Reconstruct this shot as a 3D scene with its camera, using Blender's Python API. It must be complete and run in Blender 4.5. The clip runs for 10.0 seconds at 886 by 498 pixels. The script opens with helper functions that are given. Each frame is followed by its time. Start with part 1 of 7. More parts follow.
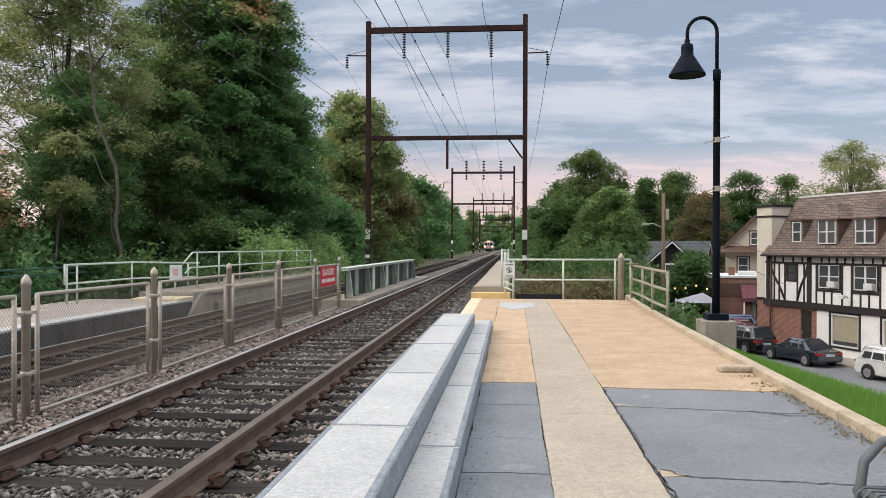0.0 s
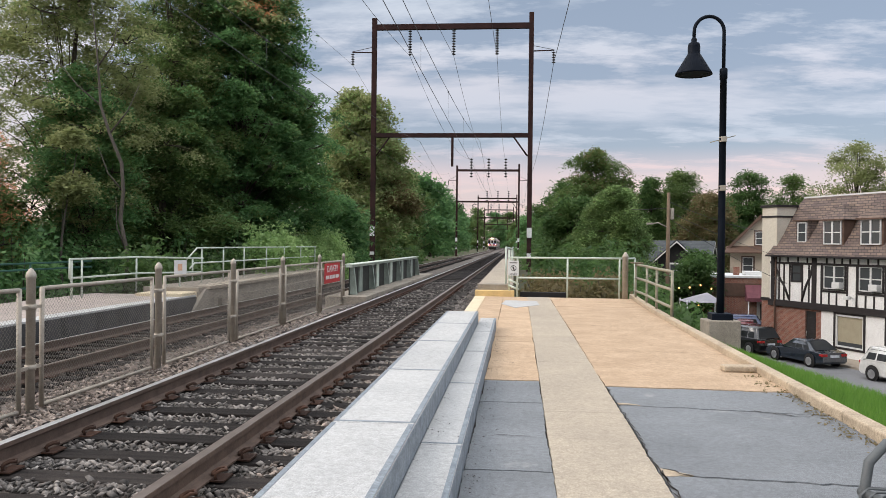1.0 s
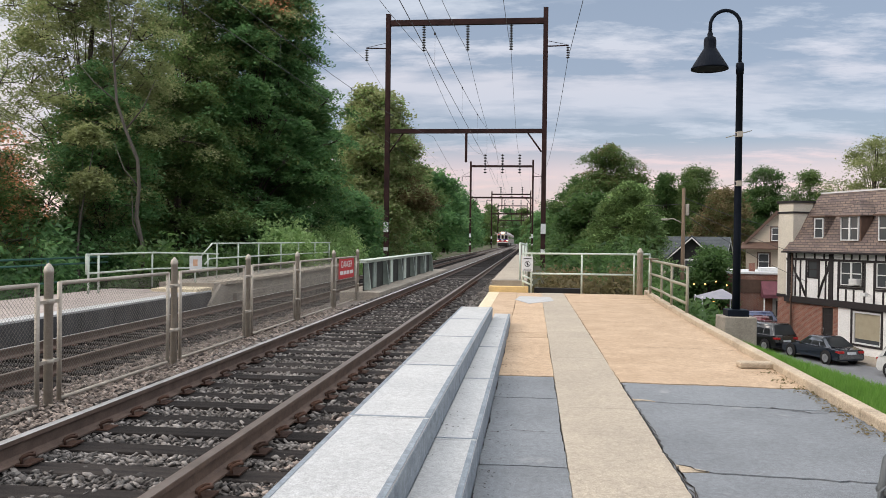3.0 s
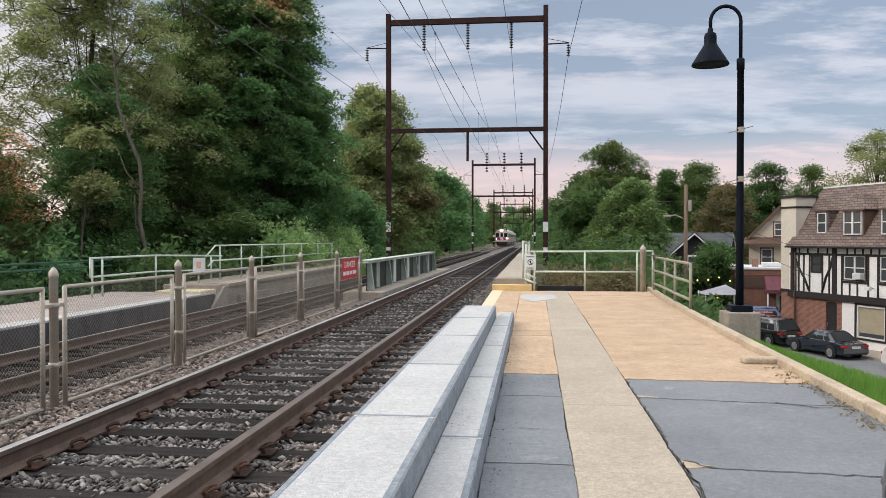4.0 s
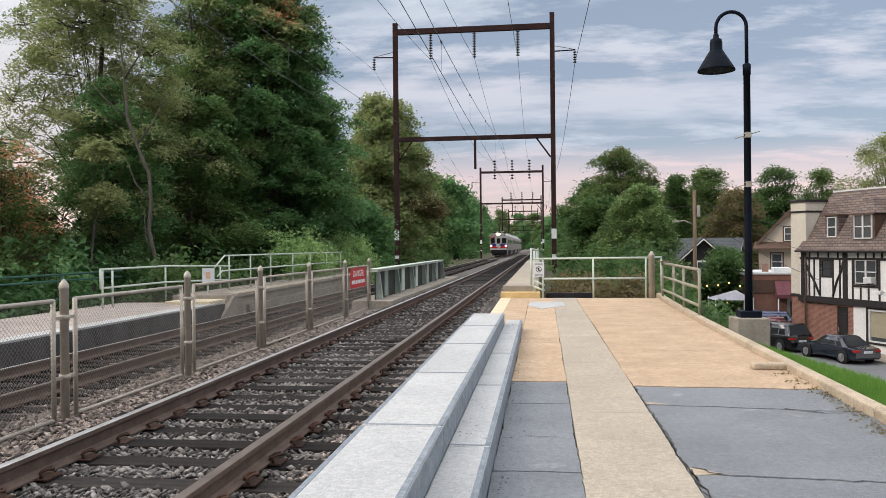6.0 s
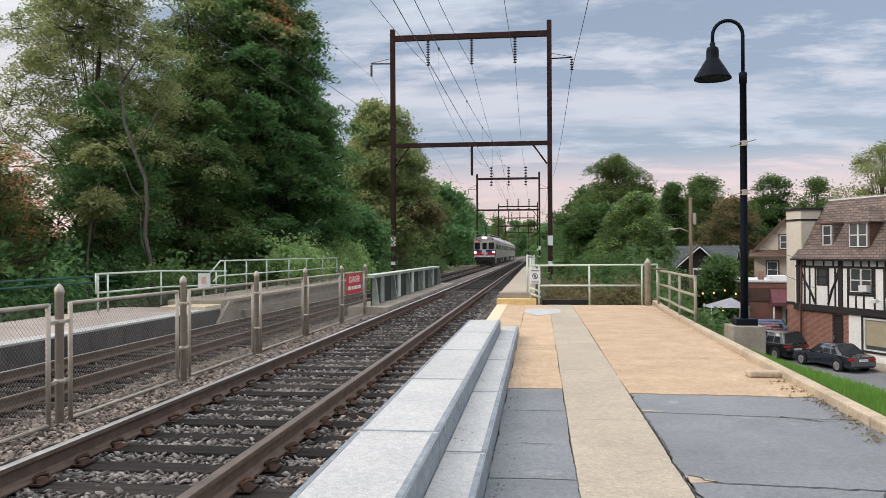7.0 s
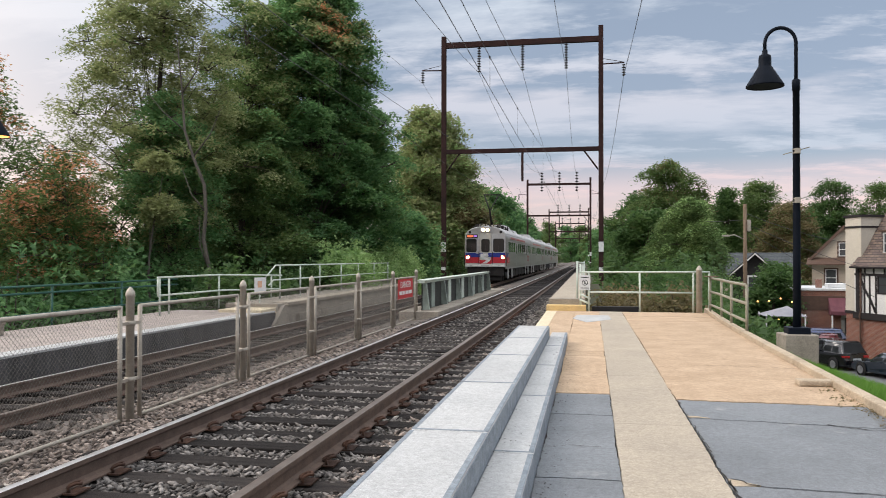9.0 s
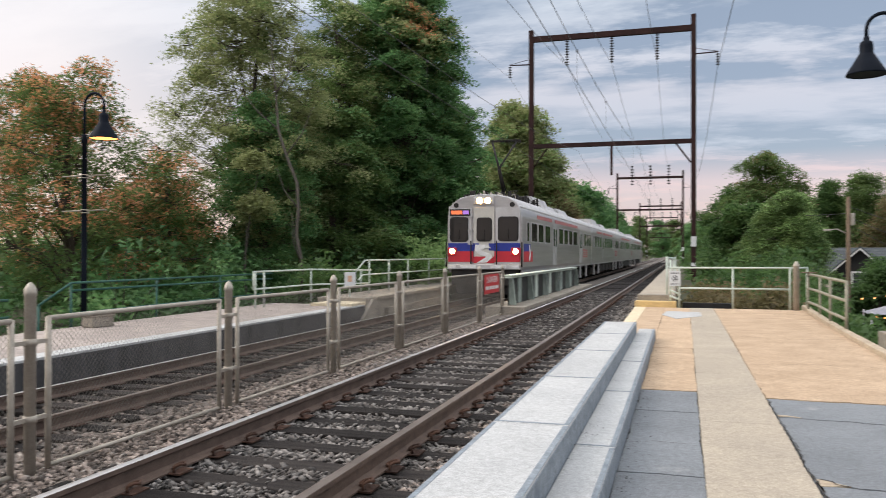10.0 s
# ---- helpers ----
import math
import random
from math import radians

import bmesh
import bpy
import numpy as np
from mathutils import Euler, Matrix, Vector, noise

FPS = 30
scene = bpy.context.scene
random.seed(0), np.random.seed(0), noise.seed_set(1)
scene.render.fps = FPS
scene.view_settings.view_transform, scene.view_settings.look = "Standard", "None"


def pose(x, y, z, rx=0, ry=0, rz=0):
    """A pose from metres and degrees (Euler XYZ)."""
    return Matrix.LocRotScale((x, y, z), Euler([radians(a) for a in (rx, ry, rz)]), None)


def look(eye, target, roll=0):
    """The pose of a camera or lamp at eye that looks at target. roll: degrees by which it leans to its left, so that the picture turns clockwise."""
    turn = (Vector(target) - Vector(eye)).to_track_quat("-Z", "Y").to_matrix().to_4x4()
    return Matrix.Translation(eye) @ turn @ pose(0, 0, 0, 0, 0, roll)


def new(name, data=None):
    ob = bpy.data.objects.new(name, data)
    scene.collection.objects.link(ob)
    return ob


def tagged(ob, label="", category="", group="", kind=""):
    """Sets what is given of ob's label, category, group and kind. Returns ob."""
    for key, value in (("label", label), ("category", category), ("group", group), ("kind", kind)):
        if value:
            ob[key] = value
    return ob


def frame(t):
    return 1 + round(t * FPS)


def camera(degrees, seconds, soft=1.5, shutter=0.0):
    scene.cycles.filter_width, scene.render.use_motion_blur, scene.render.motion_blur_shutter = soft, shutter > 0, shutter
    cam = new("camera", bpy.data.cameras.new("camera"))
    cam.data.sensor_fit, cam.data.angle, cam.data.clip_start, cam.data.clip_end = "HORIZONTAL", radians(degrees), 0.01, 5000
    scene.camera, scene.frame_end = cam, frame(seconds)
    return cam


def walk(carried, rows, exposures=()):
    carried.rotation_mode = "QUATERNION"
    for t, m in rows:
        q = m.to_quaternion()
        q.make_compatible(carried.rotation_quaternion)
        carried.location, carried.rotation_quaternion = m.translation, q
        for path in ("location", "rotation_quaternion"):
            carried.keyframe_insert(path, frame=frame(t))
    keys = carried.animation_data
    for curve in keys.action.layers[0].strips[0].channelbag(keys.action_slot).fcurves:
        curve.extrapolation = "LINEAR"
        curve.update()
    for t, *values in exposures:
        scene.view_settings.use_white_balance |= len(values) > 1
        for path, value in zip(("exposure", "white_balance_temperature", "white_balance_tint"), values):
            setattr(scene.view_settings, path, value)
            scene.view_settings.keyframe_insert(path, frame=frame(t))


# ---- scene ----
cam = camera(58.04, 10.0, soft=0.7, shutter=0.5)
EYE = 1.44  # eye above the rail heads of the near track, which lie at z = 0
# seconds, shift of the eye x y z, yaw, pitch, roll
ROWS = [
    (0, 0.001, -0.001, 0.001, 4.89, -0.17, 0.18),
    (0.5, -0.006, 0.008, -0.004, 5.06, -0.26, 0.53),
    (1, -0.002, 0.007, -0.003, 5.19, -0.35, 0.66),
    (1.5, -0.006, 0.003, -0.007, 5.50, -0.41, 0.78),
    (2, -0.003, 0.004, -0.006, 5.81, -0.50, 0.92),
    (2.5, -0.007, 0.010, -0.009, 6.03, -0.58, 0.91),
    (4, -0.011, -0.007, -0.008, 6.36, -0.71, -0.02),
    (4.5, -0.010, -0.024, -0.008, 6.50, -0.51, -0.39),
    (5, -0.001, -0.024, -0.003, 6.93, -0.46, -0.63),
    (5.5, 0.011, -0.028, 0.000, 7.08, -0.35, -0.68),
    (7, 0.006, -0.032, 0.001, 6.71, 0.30, -0.27),
    (7.5, 0.008, -0.032, 0.004, 6.89, 0.44, -0.08),
    (8, 0.032, -0.041, 0.003, 7.47, 0.58, -0.01),
    (8.5, 0.076, -0.144, 0.017, 8.73, 0.69, 0.06),
    (9, 0.036, -0.310, 0.022, 10.29, 0.68, 0.06),
    (9.5, 0.062, -0.415, 0.030, 12.48, 0.57, 0.13),
    (10, 0.105, -0.440, 0.030, 16.58, 0.31, 0.09),
]
walk(cam, [(t, pose(x, y, EYE + z, 90 + pitch, 0, yaw) @ pose(0, 0, 0, 0, 0, roll)) for t, x, y, z, yaw, pitch, roll in ROWS])
scene.view_settings.exposure = -0.05


def make_world():
    """Broken dusk overcast: bright zenith, grey-violet cloud banks, a pink band low down."""
    w = bpy.data.worlds.new("dusk_sky")
    scene.world = w
    w.use_nodes = True
    nt = w.node_tree
    nt.nodes.clear()
    N, Lk = nt.nodes.new, nt.links.new
    out = N("ShaderNodeOutputWorld")
    co = N("ShaderNodeTexCoord")
    sep = N("ShaderNodeSeparateXYZ")
    Lk(co.outputs["Generated"], sep.inputs[0])

    def math_node(op, a, b):
        m = N("ShaderNodeMath")
        m.operation = op
        for i, v in enumerate((a, b)):
            if isinstance(v, (int, float)):
                m.inputs[i].default_value = v
            else:
                Lk(v, m.inputs[i])
        return m.outputs[0]

    def ramp(fac, stops):
        r = N("ShaderNodeValToRGB")
        while len(r.color_ramp.elements) < len(stops):
            r.color_ramp.elements.new(0.5)
        for e, (p, c) in zip(r.color_ramp.elements, stops):
            e.position, e.color = p, (*c, 1) if len(c) == 3 else c
        Lk(fac, r.inputs[0])
        return r.outputs[0]

    z = math_node("MAXIMUM", sep.outputs[2], 0.0)
    flat = math_node("ADD", z, 0.16)
    cx, cy = math_node("DIVIDE", sep.outputs[0], flat), math_node("DIVIDE", sep.outputs[1], flat)
    comb = N("ShaderNodeCombineXYZ")
    Lk(cx, comb.inputs[0]), Lk(cy, comb.inputs[1])
    comb.inputs[2].default_value = SKY_SEED
    base = ramp(z, [(0.0, (0.58, 0.43, 0.45)), (0.065, (0.72, 0.49, 0.49)), (0.10, (0.68, 0.48, 0.49)), (0.128, (0.45, 0.455, 0.525)), (0.20, (0.59, 0.55, 0.58)), (0.30, (0.64, 0.665, 0.70)), (0.50, (1.3, 1.32, 1.35)), (1.0, (2.0, 1.98, 1.98))])
    cloud = ramp(z, [(0.0, (0.52, 0.39, 0.41)), (0.085, (0.60, 0.44, 0.465)), (0.12, (0.26, 0.285, 0.36)), (0.30, (0.25, 0.29, 0.36)), (0.5, (1.1, 1.12, 1.18)), (1.0, (2.0, 2.0, 2.02))])

    def noise_node(scale, detail, rough, dist):
        mp = N("ShaderNodeMapping")
        mp.inputs["Scale"].default_value = (0.72, 1.45, 1.0)
        mp.inputs["Rotation"].default_value = (0, 0, radians(-4))
        Lk(comb.outputs[0], mp.inputs[0])
        n = N("ShaderNodeTexNoise")
        n.inputs["Scale"].default_value, n.inputs["Detail"].default_value = scale, detail
        n.inputs["Roughness"].default_value, n.inputs["Distortion"].default_value = rough, dist
        Lk(mp.outputs[0], n.inputs["Vector"])
        return n.outputs[0]

    big = ramp(noise_node(0.9, 7, 0.58, 0.0), [(0.35, (0, 0, 0)), (0.46, (1, 1, 1))])
    fine = ramp(noise_node(2.6, 9, 0.62, 0.0), [(0.48, (1, 1, 1)), (0.61, (0.06, 0.06, 0.06))])
    mask = N("ShaderNodeMix")
    mask.data_type, mask.blend_type = "RGBA", "MULTIPLY"
    mask.inputs[0].default_value = 1.0
    Lk(big, mask.inputs[6]), Lk(fine, mask.inputs[7])
    mix = N("ShaderNodeMix")
    mix.data_type = "RGBA"
    Lk(mask.outputs[2], mix.inputs[0]), Lk(base, mix.inputs[6]), Lk(cloud, mix.inputs[7])
    # paler, warmer sky towards the sunset
    west = N("ShaderNodeMapRange")
    west.inputs["From Min"].default_value, west.inputs["From Max"].default_value = 0.40, 0.66
    west.inputs["To Max"].default_value = 0.86
    Lk(math_node("MULTIPLY", sep.outputs[0], -1.0), west.inputs["Value"])
    glow = N("ShaderNodeMix")
    glow.data_type = "RGBA"
    Lk(west.outputs[0], glow.inputs[0]), Lk(mix.outputs[2], glow.inputs[6])
    lit = ramp(z, [(0.0, (0.88, 0.66, 0.55)), (0.13, (0.92, 0.72, 0.63)), (0.24, (0.92, 0.81, 0.74)), (0.42, (0.97, 0.92, 0.88)), (1.0, (2.1, 2.05, 2.0))])
    Lk(lit, glow.inputs[7])
    bg = N("ShaderNodeBackground")
    Lk(glow.outputs[2], bg.inputs[0])
    bg.inputs[1].default_value = SKY_LEVEL
    sky = N("ShaderNodeTexSky")
    sky.sky_type, sky.sun_disc = "NISHITA", False
    sky.sun_elevation, sky.sun_rotation = radians(SUN_UP), radians(SUN_ROUND)
    bg2 = N("ShaderNodeBackground")
    Lk(sky.outputs[0], bg2.inputs[0])
    bg2.inputs[1].default_value = 0.05
    add = N("ShaderNodeAddShader")
    Lk(bg.outputs[0], add.inputs[0]), Lk(bg2.outputs[0], add.inputs[1])
    Lk(add.outputs[0], out.inputs[0])


SKY_SEED, SKY_LEVEL, SUN_UP, SUN_ROUND = 3.7, 1.0, 34.0, -108.0
make_world()
sun = new("sun", bpy.data.lights.new("sun", "SUN"))
sun.data.energy, sun.data.angle, sun.data.color = 2.0, radians(30), (1.0, 0.90, 0.82)
# low in the west, ahead and to the side of the far track
_a, _e = radians(SUN_ROUND), radians(SUN_UP)
sun.matrix_world = look((0, 0, 60), (-60 * math.sin(_a) * math.cos(_e), -60 * math.cos(_a) * math.cos(_e), 60 - 60 * math.sin(_e)))
# ---------------------------------------------------------------- materials
def mat(name, a, b=None, scale=4.0, rough=0.7, metal=0.0, bump=0.2, fine=60.0, spots=None, vary=0.0, island=0.0, stretch=(1, 1, 1), emit=None, gloss=0.28, coat=0.0, world_co=False):
    """A surface of two tones with stains, grain, relief and, where asked, a change of tone from piece to piece."""
    m = bpy.data.materials.new(name)
    m.use_nodes = True
    nt = m.node_tree
    N, Lk = nt.nodes.new, nt.links.new
    p = nt.nodes["Principled BSDF"]
    b = b or tuple(c * 0.75 for c in a)
    co = N("ShaderNodeNewGeometry" if world_co else "ShaderNodeTexCoord")
    mp = N("ShaderNodeMapping")
    mp.inputs["Scale"].default_value = stretch
    Lk(co.outputs["Position" if world_co else "Object"], mp.inputs[0])

    def noise_tex(s, detail=6, r=0.6):
        n = N("ShaderNodeTexNoise")
        n.inputs["Scale"].default_value, n.inputs["Detail"].default_value, n.inputs["Roughness"].default_value = s, detail, r
        Lk(mp.outputs[0], n.inputs["Vector"])
        return n.outputs[0]

    def ramp(fac, lo, hi, c0=(0, 0, 0), c1=(1, 1, 1)):
        r = N("ShaderNodeValToRGB")
        e = r.color_ramp.elements
        e[0].position, e[0].color, e[1].position, e[1].color = lo, (*c0, 1), hi, (*c1, 1)
        Lk(fac, r.inputs[0])
        return r.outputs[0]

    def mix(fac, c0, c1, blend="MIX"):
        x = N("ShaderNodeMix")
        x.data_type, x.blend_type = "RGBA", blend
        for i, v in ((0, fac), (6, c0), (7, c1)):
            if isinstance(v, (int, float)):
                x.inputs[i].default_value = v
            elif isinstance(v, tuple):
                x.inputs[i].default_value = (*v, 1)
            else:
                Lk(v, x.inputs[i])
        return x.outputs[2]

    col = mix(ramp(noise_tex(scale), 0.35, 0.68), a, b)
    grain = noise_tex(fine, 4, 0.7)
    rub = min(0.75, 0.08 + 1.4 * bump)
    col = mix(rub, col, ramp(grain, 0.32, 0.68, (0.55, 0.55, 0.55), (1.35, 1.35, 1.35)), "MULTIPLY")
    col = mix(rub * 0.75, col, ramp(noise_tex(fine * 0.22, 5, 0.7), 0.3, 0.7, (0.66, 0.65, 0.64), (1.25, 1.25, 1.25)), "MULTIPLY")
    if spots:
        col = mix(ramp(noise_tex(spots[1], 8, 0.65), spots[2], spots[2] + 0.09), col, spots[0])
    if vary or island:
        src = N("ShaderNodeObjectInfo").outputs["Random"] if vary else N("ShaderNodeNewGeometry").outputs["Random Per Island"]
        k = vary or island
        col = mix(1.0, col, ramp(src, 0.0, 1.0, (1 - k, 1 - k, 1 - k), (1 + k, 1 + k * 0.95, 1 + k * 0.88)), "MULTIPLY")
    Lk(col, p.inputs["Base Color"])
    p.inputs["Metallic"].default_value = metal
    p.inputs["Specular IOR Level"].default_value = gloss
    p.inputs["Coat Weight"].default_value = coat
    rr = N("ShaderNodeMapRange")
    rr.inputs["To Min"].default_value, rr.inputs["To Max"].default_value = max(rough - 0.12, 0.02), min(rough + 0.12, 1)
    Lk(grain, rr.inputs["Value"]), Lk(rr.outputs[0], p.inputs["Roughness"])
    if bump:
        bp = N("ShaderNodeBump")
        bp.inputs["Strength"].default_value, bp.inputs["Distance"].default_value = bump, 0.01
        Lk(grain, bp.inputs["Height"]), Lk(bp.outputs[0], p.inputs["Normal"])
    if emit:
        p.inputs["Emission Color"].default_value, p.inputs["Emission Strength"].default_value = (*emit[0], 1), emit[1]
    return m


def leaf_mat(name, a, b, c):
    """Leaves: three tones from leaf to leaf and bough to bough, part of the light passing through."""
    m = bpy.data.materials.new(name)
    m.use_nodes = True
    nt = m.node_tree
    N, Lk = nt.nodes.new, nt.links.new
    nt.nodes.remove(nt.nodes["Principled BSDF"])
    geo = N("ShaderNodeNewGeometry")
    r = N("ShaderNodeValToRGB")
    r.color_ramp.elements.new(0.5)
    for e, (pos, col) in zip(r.color_ramp.elements, ((0.0, a), (0.55, b), (1.0, c))):
        e.position, e.color = pos, (*col, 1)
    n = N("ShaderNodeTexNoise")
    n.inputs["Scale"].default_value, n.inputs["Detail"].default_value = 0.55, 3
    Lk(geo.outputs["Position"], n.inputs["Vector"])
    ad = N("ShaderNodeMath")
    ad.operation = "MULTIPLY_ADD"
    Lk(geo.outputs["Random Per Island"], ad.inputs[0])
    ad.inputs[1].default_value = 0.5
    mr = N("ShaderNodeMapRange")
    mr.inputs["From Min"].default_value, mr.inputs["From Max"].default_value, mr.inputs["To Max"].default_value = 0.32, 0.72, 0.55
    Lk(n.outputs[0], mr.inputs["Value"]), Lk(mr.outputs[0], ad.inputs[2]), Lk(ad.outputs[0], r.inputs[0])
    d, t, g = N("ShaderNodeBsdfDiffuse"), N("ShaderNodeBsdfTranslucent"), N("ShaderNodeBsdfGlossy")
    g.inputs["Roughness"].default_value = 0.45
    g.inputs["Color"].default_value = (0.5, 0.5, 0.5, 1)
    m1, m2 = N("ShaderNodeMixShader"), N("ShaderNodeMixShader")
    m1.inputs[0].default_value, m2.inputs[0].default_value = 0.55, 0.03
    Lk(r.outputs[0], d.inputs[0]), Lk(r.outputs[0], t.inputs[0])
    Lk(d.outputs[0], m1.inputs[1]), Lk(t.outputs[0], m1.inputs[2]), Lk(m1.outputs[0], m2.inputs[1]), Lk(g.outputs[0], m2.inputs[2])
    Lk(m2.outputs[0], nt.nodes["Material Output"].inputs[0])
    return m


def brick_mat(name, a, b, mortar, w=0.21, h=0.075, bump=0.4):
    """Far brickwork or shingles, coursed at true size on a wall in its own axes."""
    m = mat(name, a, b, scale=2.0, rough=0.85, bump=0)
    nt = m.node_tree
    N, Lk = nt.nodes.new, nt.links.new
    co = N("ShaderNodeTexCoord")
    sp, cb = N("ShaderNodeSeparateXYZ"), N("ShaderNodeCombineXYZ")
    Lk(co.outputs["Object"], sp.inputs[0])
    su = N("ShaderNodeMath")
    Lk(sp.outputs[0], su.inputs[0]), Lk(sp.outputs[1], su.inputs[1])
    Lk(su.outputs[0], cb.inputs[0]), Lk(sp.outputs[2], cb.inputs[1])
    t = N("ShaderNodeTexBrick")
    t.inputs["Color1"].default_value, t.inputs["Color2"].default_value, t.inputs["Mortar"].default_value = (*a, 1), (*b, 1), (*mortar, 1)
    t.inputs["Scale"].default_value, t.inputs["Brick Width"].default_value, t.inputs["Row Height"].default_value, t.inputs["Mortar Size"].default_value = 1.0, w, h, h * 0.12
    Lk(cb.outputs[0], t.inputs["Vector"])
    x = N("ShaderNodeMix")
    x.data_type, x.blend_type = "RGBA", "MULTIPLY"
    n = N("ShaderNodeTexNoise")
    n.inputs["Scale"].default_value = 1.3
    Lk(co.outputs["Object"], n.inputs["Vector"])
    r = N("ShaderNodeValToRGB")
    r.color_ramp.elements[0].color, r.color_ramp.elements[1].color = (0.6, 0.6, 0.6, 1), (1.3, 1.3, 1.3, 1)
    Lk(n.outputs[0], r.inputs[0])
    x.inputs[0].default_value = 0.8
    Lk(t.outputs[0], x.inputs[6]), Lk(r.outputs[0], x.inputs[7])
    p = nt.nodes["Principled BSDF"]
    Lk(x.outputs[2], p.inputs["Base Color"])
    bp = N("ShaderNodeBump")
    bp.inputs["Strength"].default_value, bp.inputs["Distance"].default_value, bp.invert = bump, 0.01, True
    Lk(t.outputs["Fac"], bp.inputs["Height"]), Lk(bp.outputs[0], p.inputs["Normal"])
    return m


def glass_mat(name, tint=(0.03, 0.035, 0.04), rough=0.05):
    m = bpy.data.materials.new(name)
    m.use_nodes = True
    p = m.node_tree.nodes["Principled BSDF"]
    p.inputs["Base Color"].default_value, p.inputs["Roughness"].default_value = (*tint, 1), rough
    p.inputs["IOR"].default_value, p.inputs["Specular IOR Level"].default_value = 1.45, 0.4
    return m


M = {}
M["rail_dull_head"] = mat("rail_worn_brown", (0.235, 0.192, 0.167), (0.155, 0.122, 0.104), 3, 0.42, metal=0.7, bump=0.05, fine=90)
M["ballast_bed"] = mat("ballast_bed", (0.175, 0.152, 0.135), (0.085, 0.072, 0.064), 9, 0.95, bump=1.0, fine=34, spots=((0.19, 0.165, 0.145), 55, 0.58), world_co=True)
M["stone"] = mat("ballast_stone", (0.235, 0.222, 0.212), (0.07, 0.062, 0.058), 7, 0.85, bump=0.3, fine=90, island=0.85, world_co=True)
M["brown_stone"] = mat("rust_dusted_stone", (0.27, 0.23, 0.205), (0.10, 0.08, 0.07), 6, 0.9, bump=0.3, fine=90, island=0.85, spots=((0.30, 0.285, 0.265), 11, 0.57), world_co=True)
M["rail_rust"] = mat("rail_rust", (0.155, 0.110, 0.088), (0.10, 0.071, 0.058), 5, 0.75, metal=0.25, bump=0.25, fine=70)
M["rail_head"] = mat("rail_polished", (0.78, 0.76, 0.75), (0.60, 0.57, 0.55), 3, 0.36, metal=1.0, bump=0.03, fine=90)
M["tie"] = mat("creosoted_tie", (0.046, 0.040, 0.037), (0.017, 0.0155, 0.0155), 2.5, 0.8, bump=1.0, fine=22, stretch=(0.6, 7, 7), vary=0.5, gloss=0.10, spots=((0.12, 0.098, 0.08), 5, 0.63))
M["clip"] = mat("rusted_clip", (0.10, 0.052, 0.034), (0.05, 0.03, 0.024), 20, 0.8, metal=0.3, bump=0.4, fine=80, vary=0.4)
M["white_slab"] = mat("precast_slab", (0.50, 0.505, 0.50), (0.43, 0.435, 0.435), 1.6, 0.85, bump=0.5, fine=120, vary=0.05, spots=((0.42, 0.42, 0.42), 9, 0.72), world_co=True)
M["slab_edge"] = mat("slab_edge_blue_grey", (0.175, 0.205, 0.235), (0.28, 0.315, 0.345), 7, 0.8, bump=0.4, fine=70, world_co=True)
M["asphalt"] = mat("patched_asphalt", (0.225, 0.24, 0.255), (0.175, 0.187, 0.20), 0.9, 0.9, bump=0.6, fine=110, vary=0.05, spots=((0.30, 0.305, 0.305), 1.7, 0.60), world_co=True)
M["tan"] = mat("tan_coating", (0.53, 0.39, 0.265), (0.43, 0.31, 0.205), 1.9, 0.9, bump=0.6, fine=60, vary=0.05, spots=((0.33, 0.245, 0.175), 16, 0.60), world_co=True)
M["strip"] = mat("cream_concrete", (0.44, 0.38, 0.30), (0.375, 0.325, 0.26), 0.9, 0.9, bump=0.5, fine=110, vary=0.04, spots=((0.24, 0.20, 0.155), 38, 0.66), world_co=True)
M["kerb"] = mat("kerb_concrete", (0.50, 0.41, 0.30), (0.36, 0.29, 0.21), 2.2, 0.9, bump=0.6, fine=60, spots=((0.22, 0.19, 0.14), 6, 0.63), world_co=True)
M["concrete"] = mat("weathered_concrete", (0.36, 0.32, 0.265), (0.26, 0.23, 0.19), 1.8, 0.9, bump=0.5, fine=70, spots=((0.15, 0.13, 0.11), 3.2, 0.66), world_co=True)
M["yellow"] = mat("yellow_safety_paint", (0.70, 0.50, 0.22), (0.56, 0.40, 0.19), 3, 0.8, bump=0.4, fine=80, spots=((0.45, 0.40, 0.30), 8, 0.66), world_co=True)
M["pale_yellow"] = mat("worn_yellow_paint", (0.70, 0.60, 0.42), (0.60, 0.51, 0.36), 3, 0.85, bump=0.4, fine=80, world_co=True)
M["dark_gap"] = mat("joint_dirt", (0.05, 0.042, 0.036), (0.03, 0.026, 0.023), 4, 0.95, bump=0.5, world_co=True)
M["edge_black"] = mat("tarred_platform_edge", (0.075, 0.075, 0.078), (0.036, 0.036, 0.038), 3, 0.8, stretch=(1, 1, 0.35), bump=0.5, spots=((0.11, 0.11, 0.11), 9, 0.68), world_co=True)
M["pavers"] = mat("pale_platform_paving", (0.40, 0.345, 0.31), (0.32, 0.28, 0.255), 2.5, 0.9, bump=0.4, vary=0.08, world_co=True)
M["galv"] = mat("weathered_galvanised_steel", (0.45, 0.41, 0.35), (0.34, 0.305, 0.255), 6, 0.6, metal=0.35, bump=0.15, fine=60)
M["wire"] = mat("chain_link_wire", (0.20, 0.185, 0.165), None, 6, 0.6, metal=0.4, bump=0)
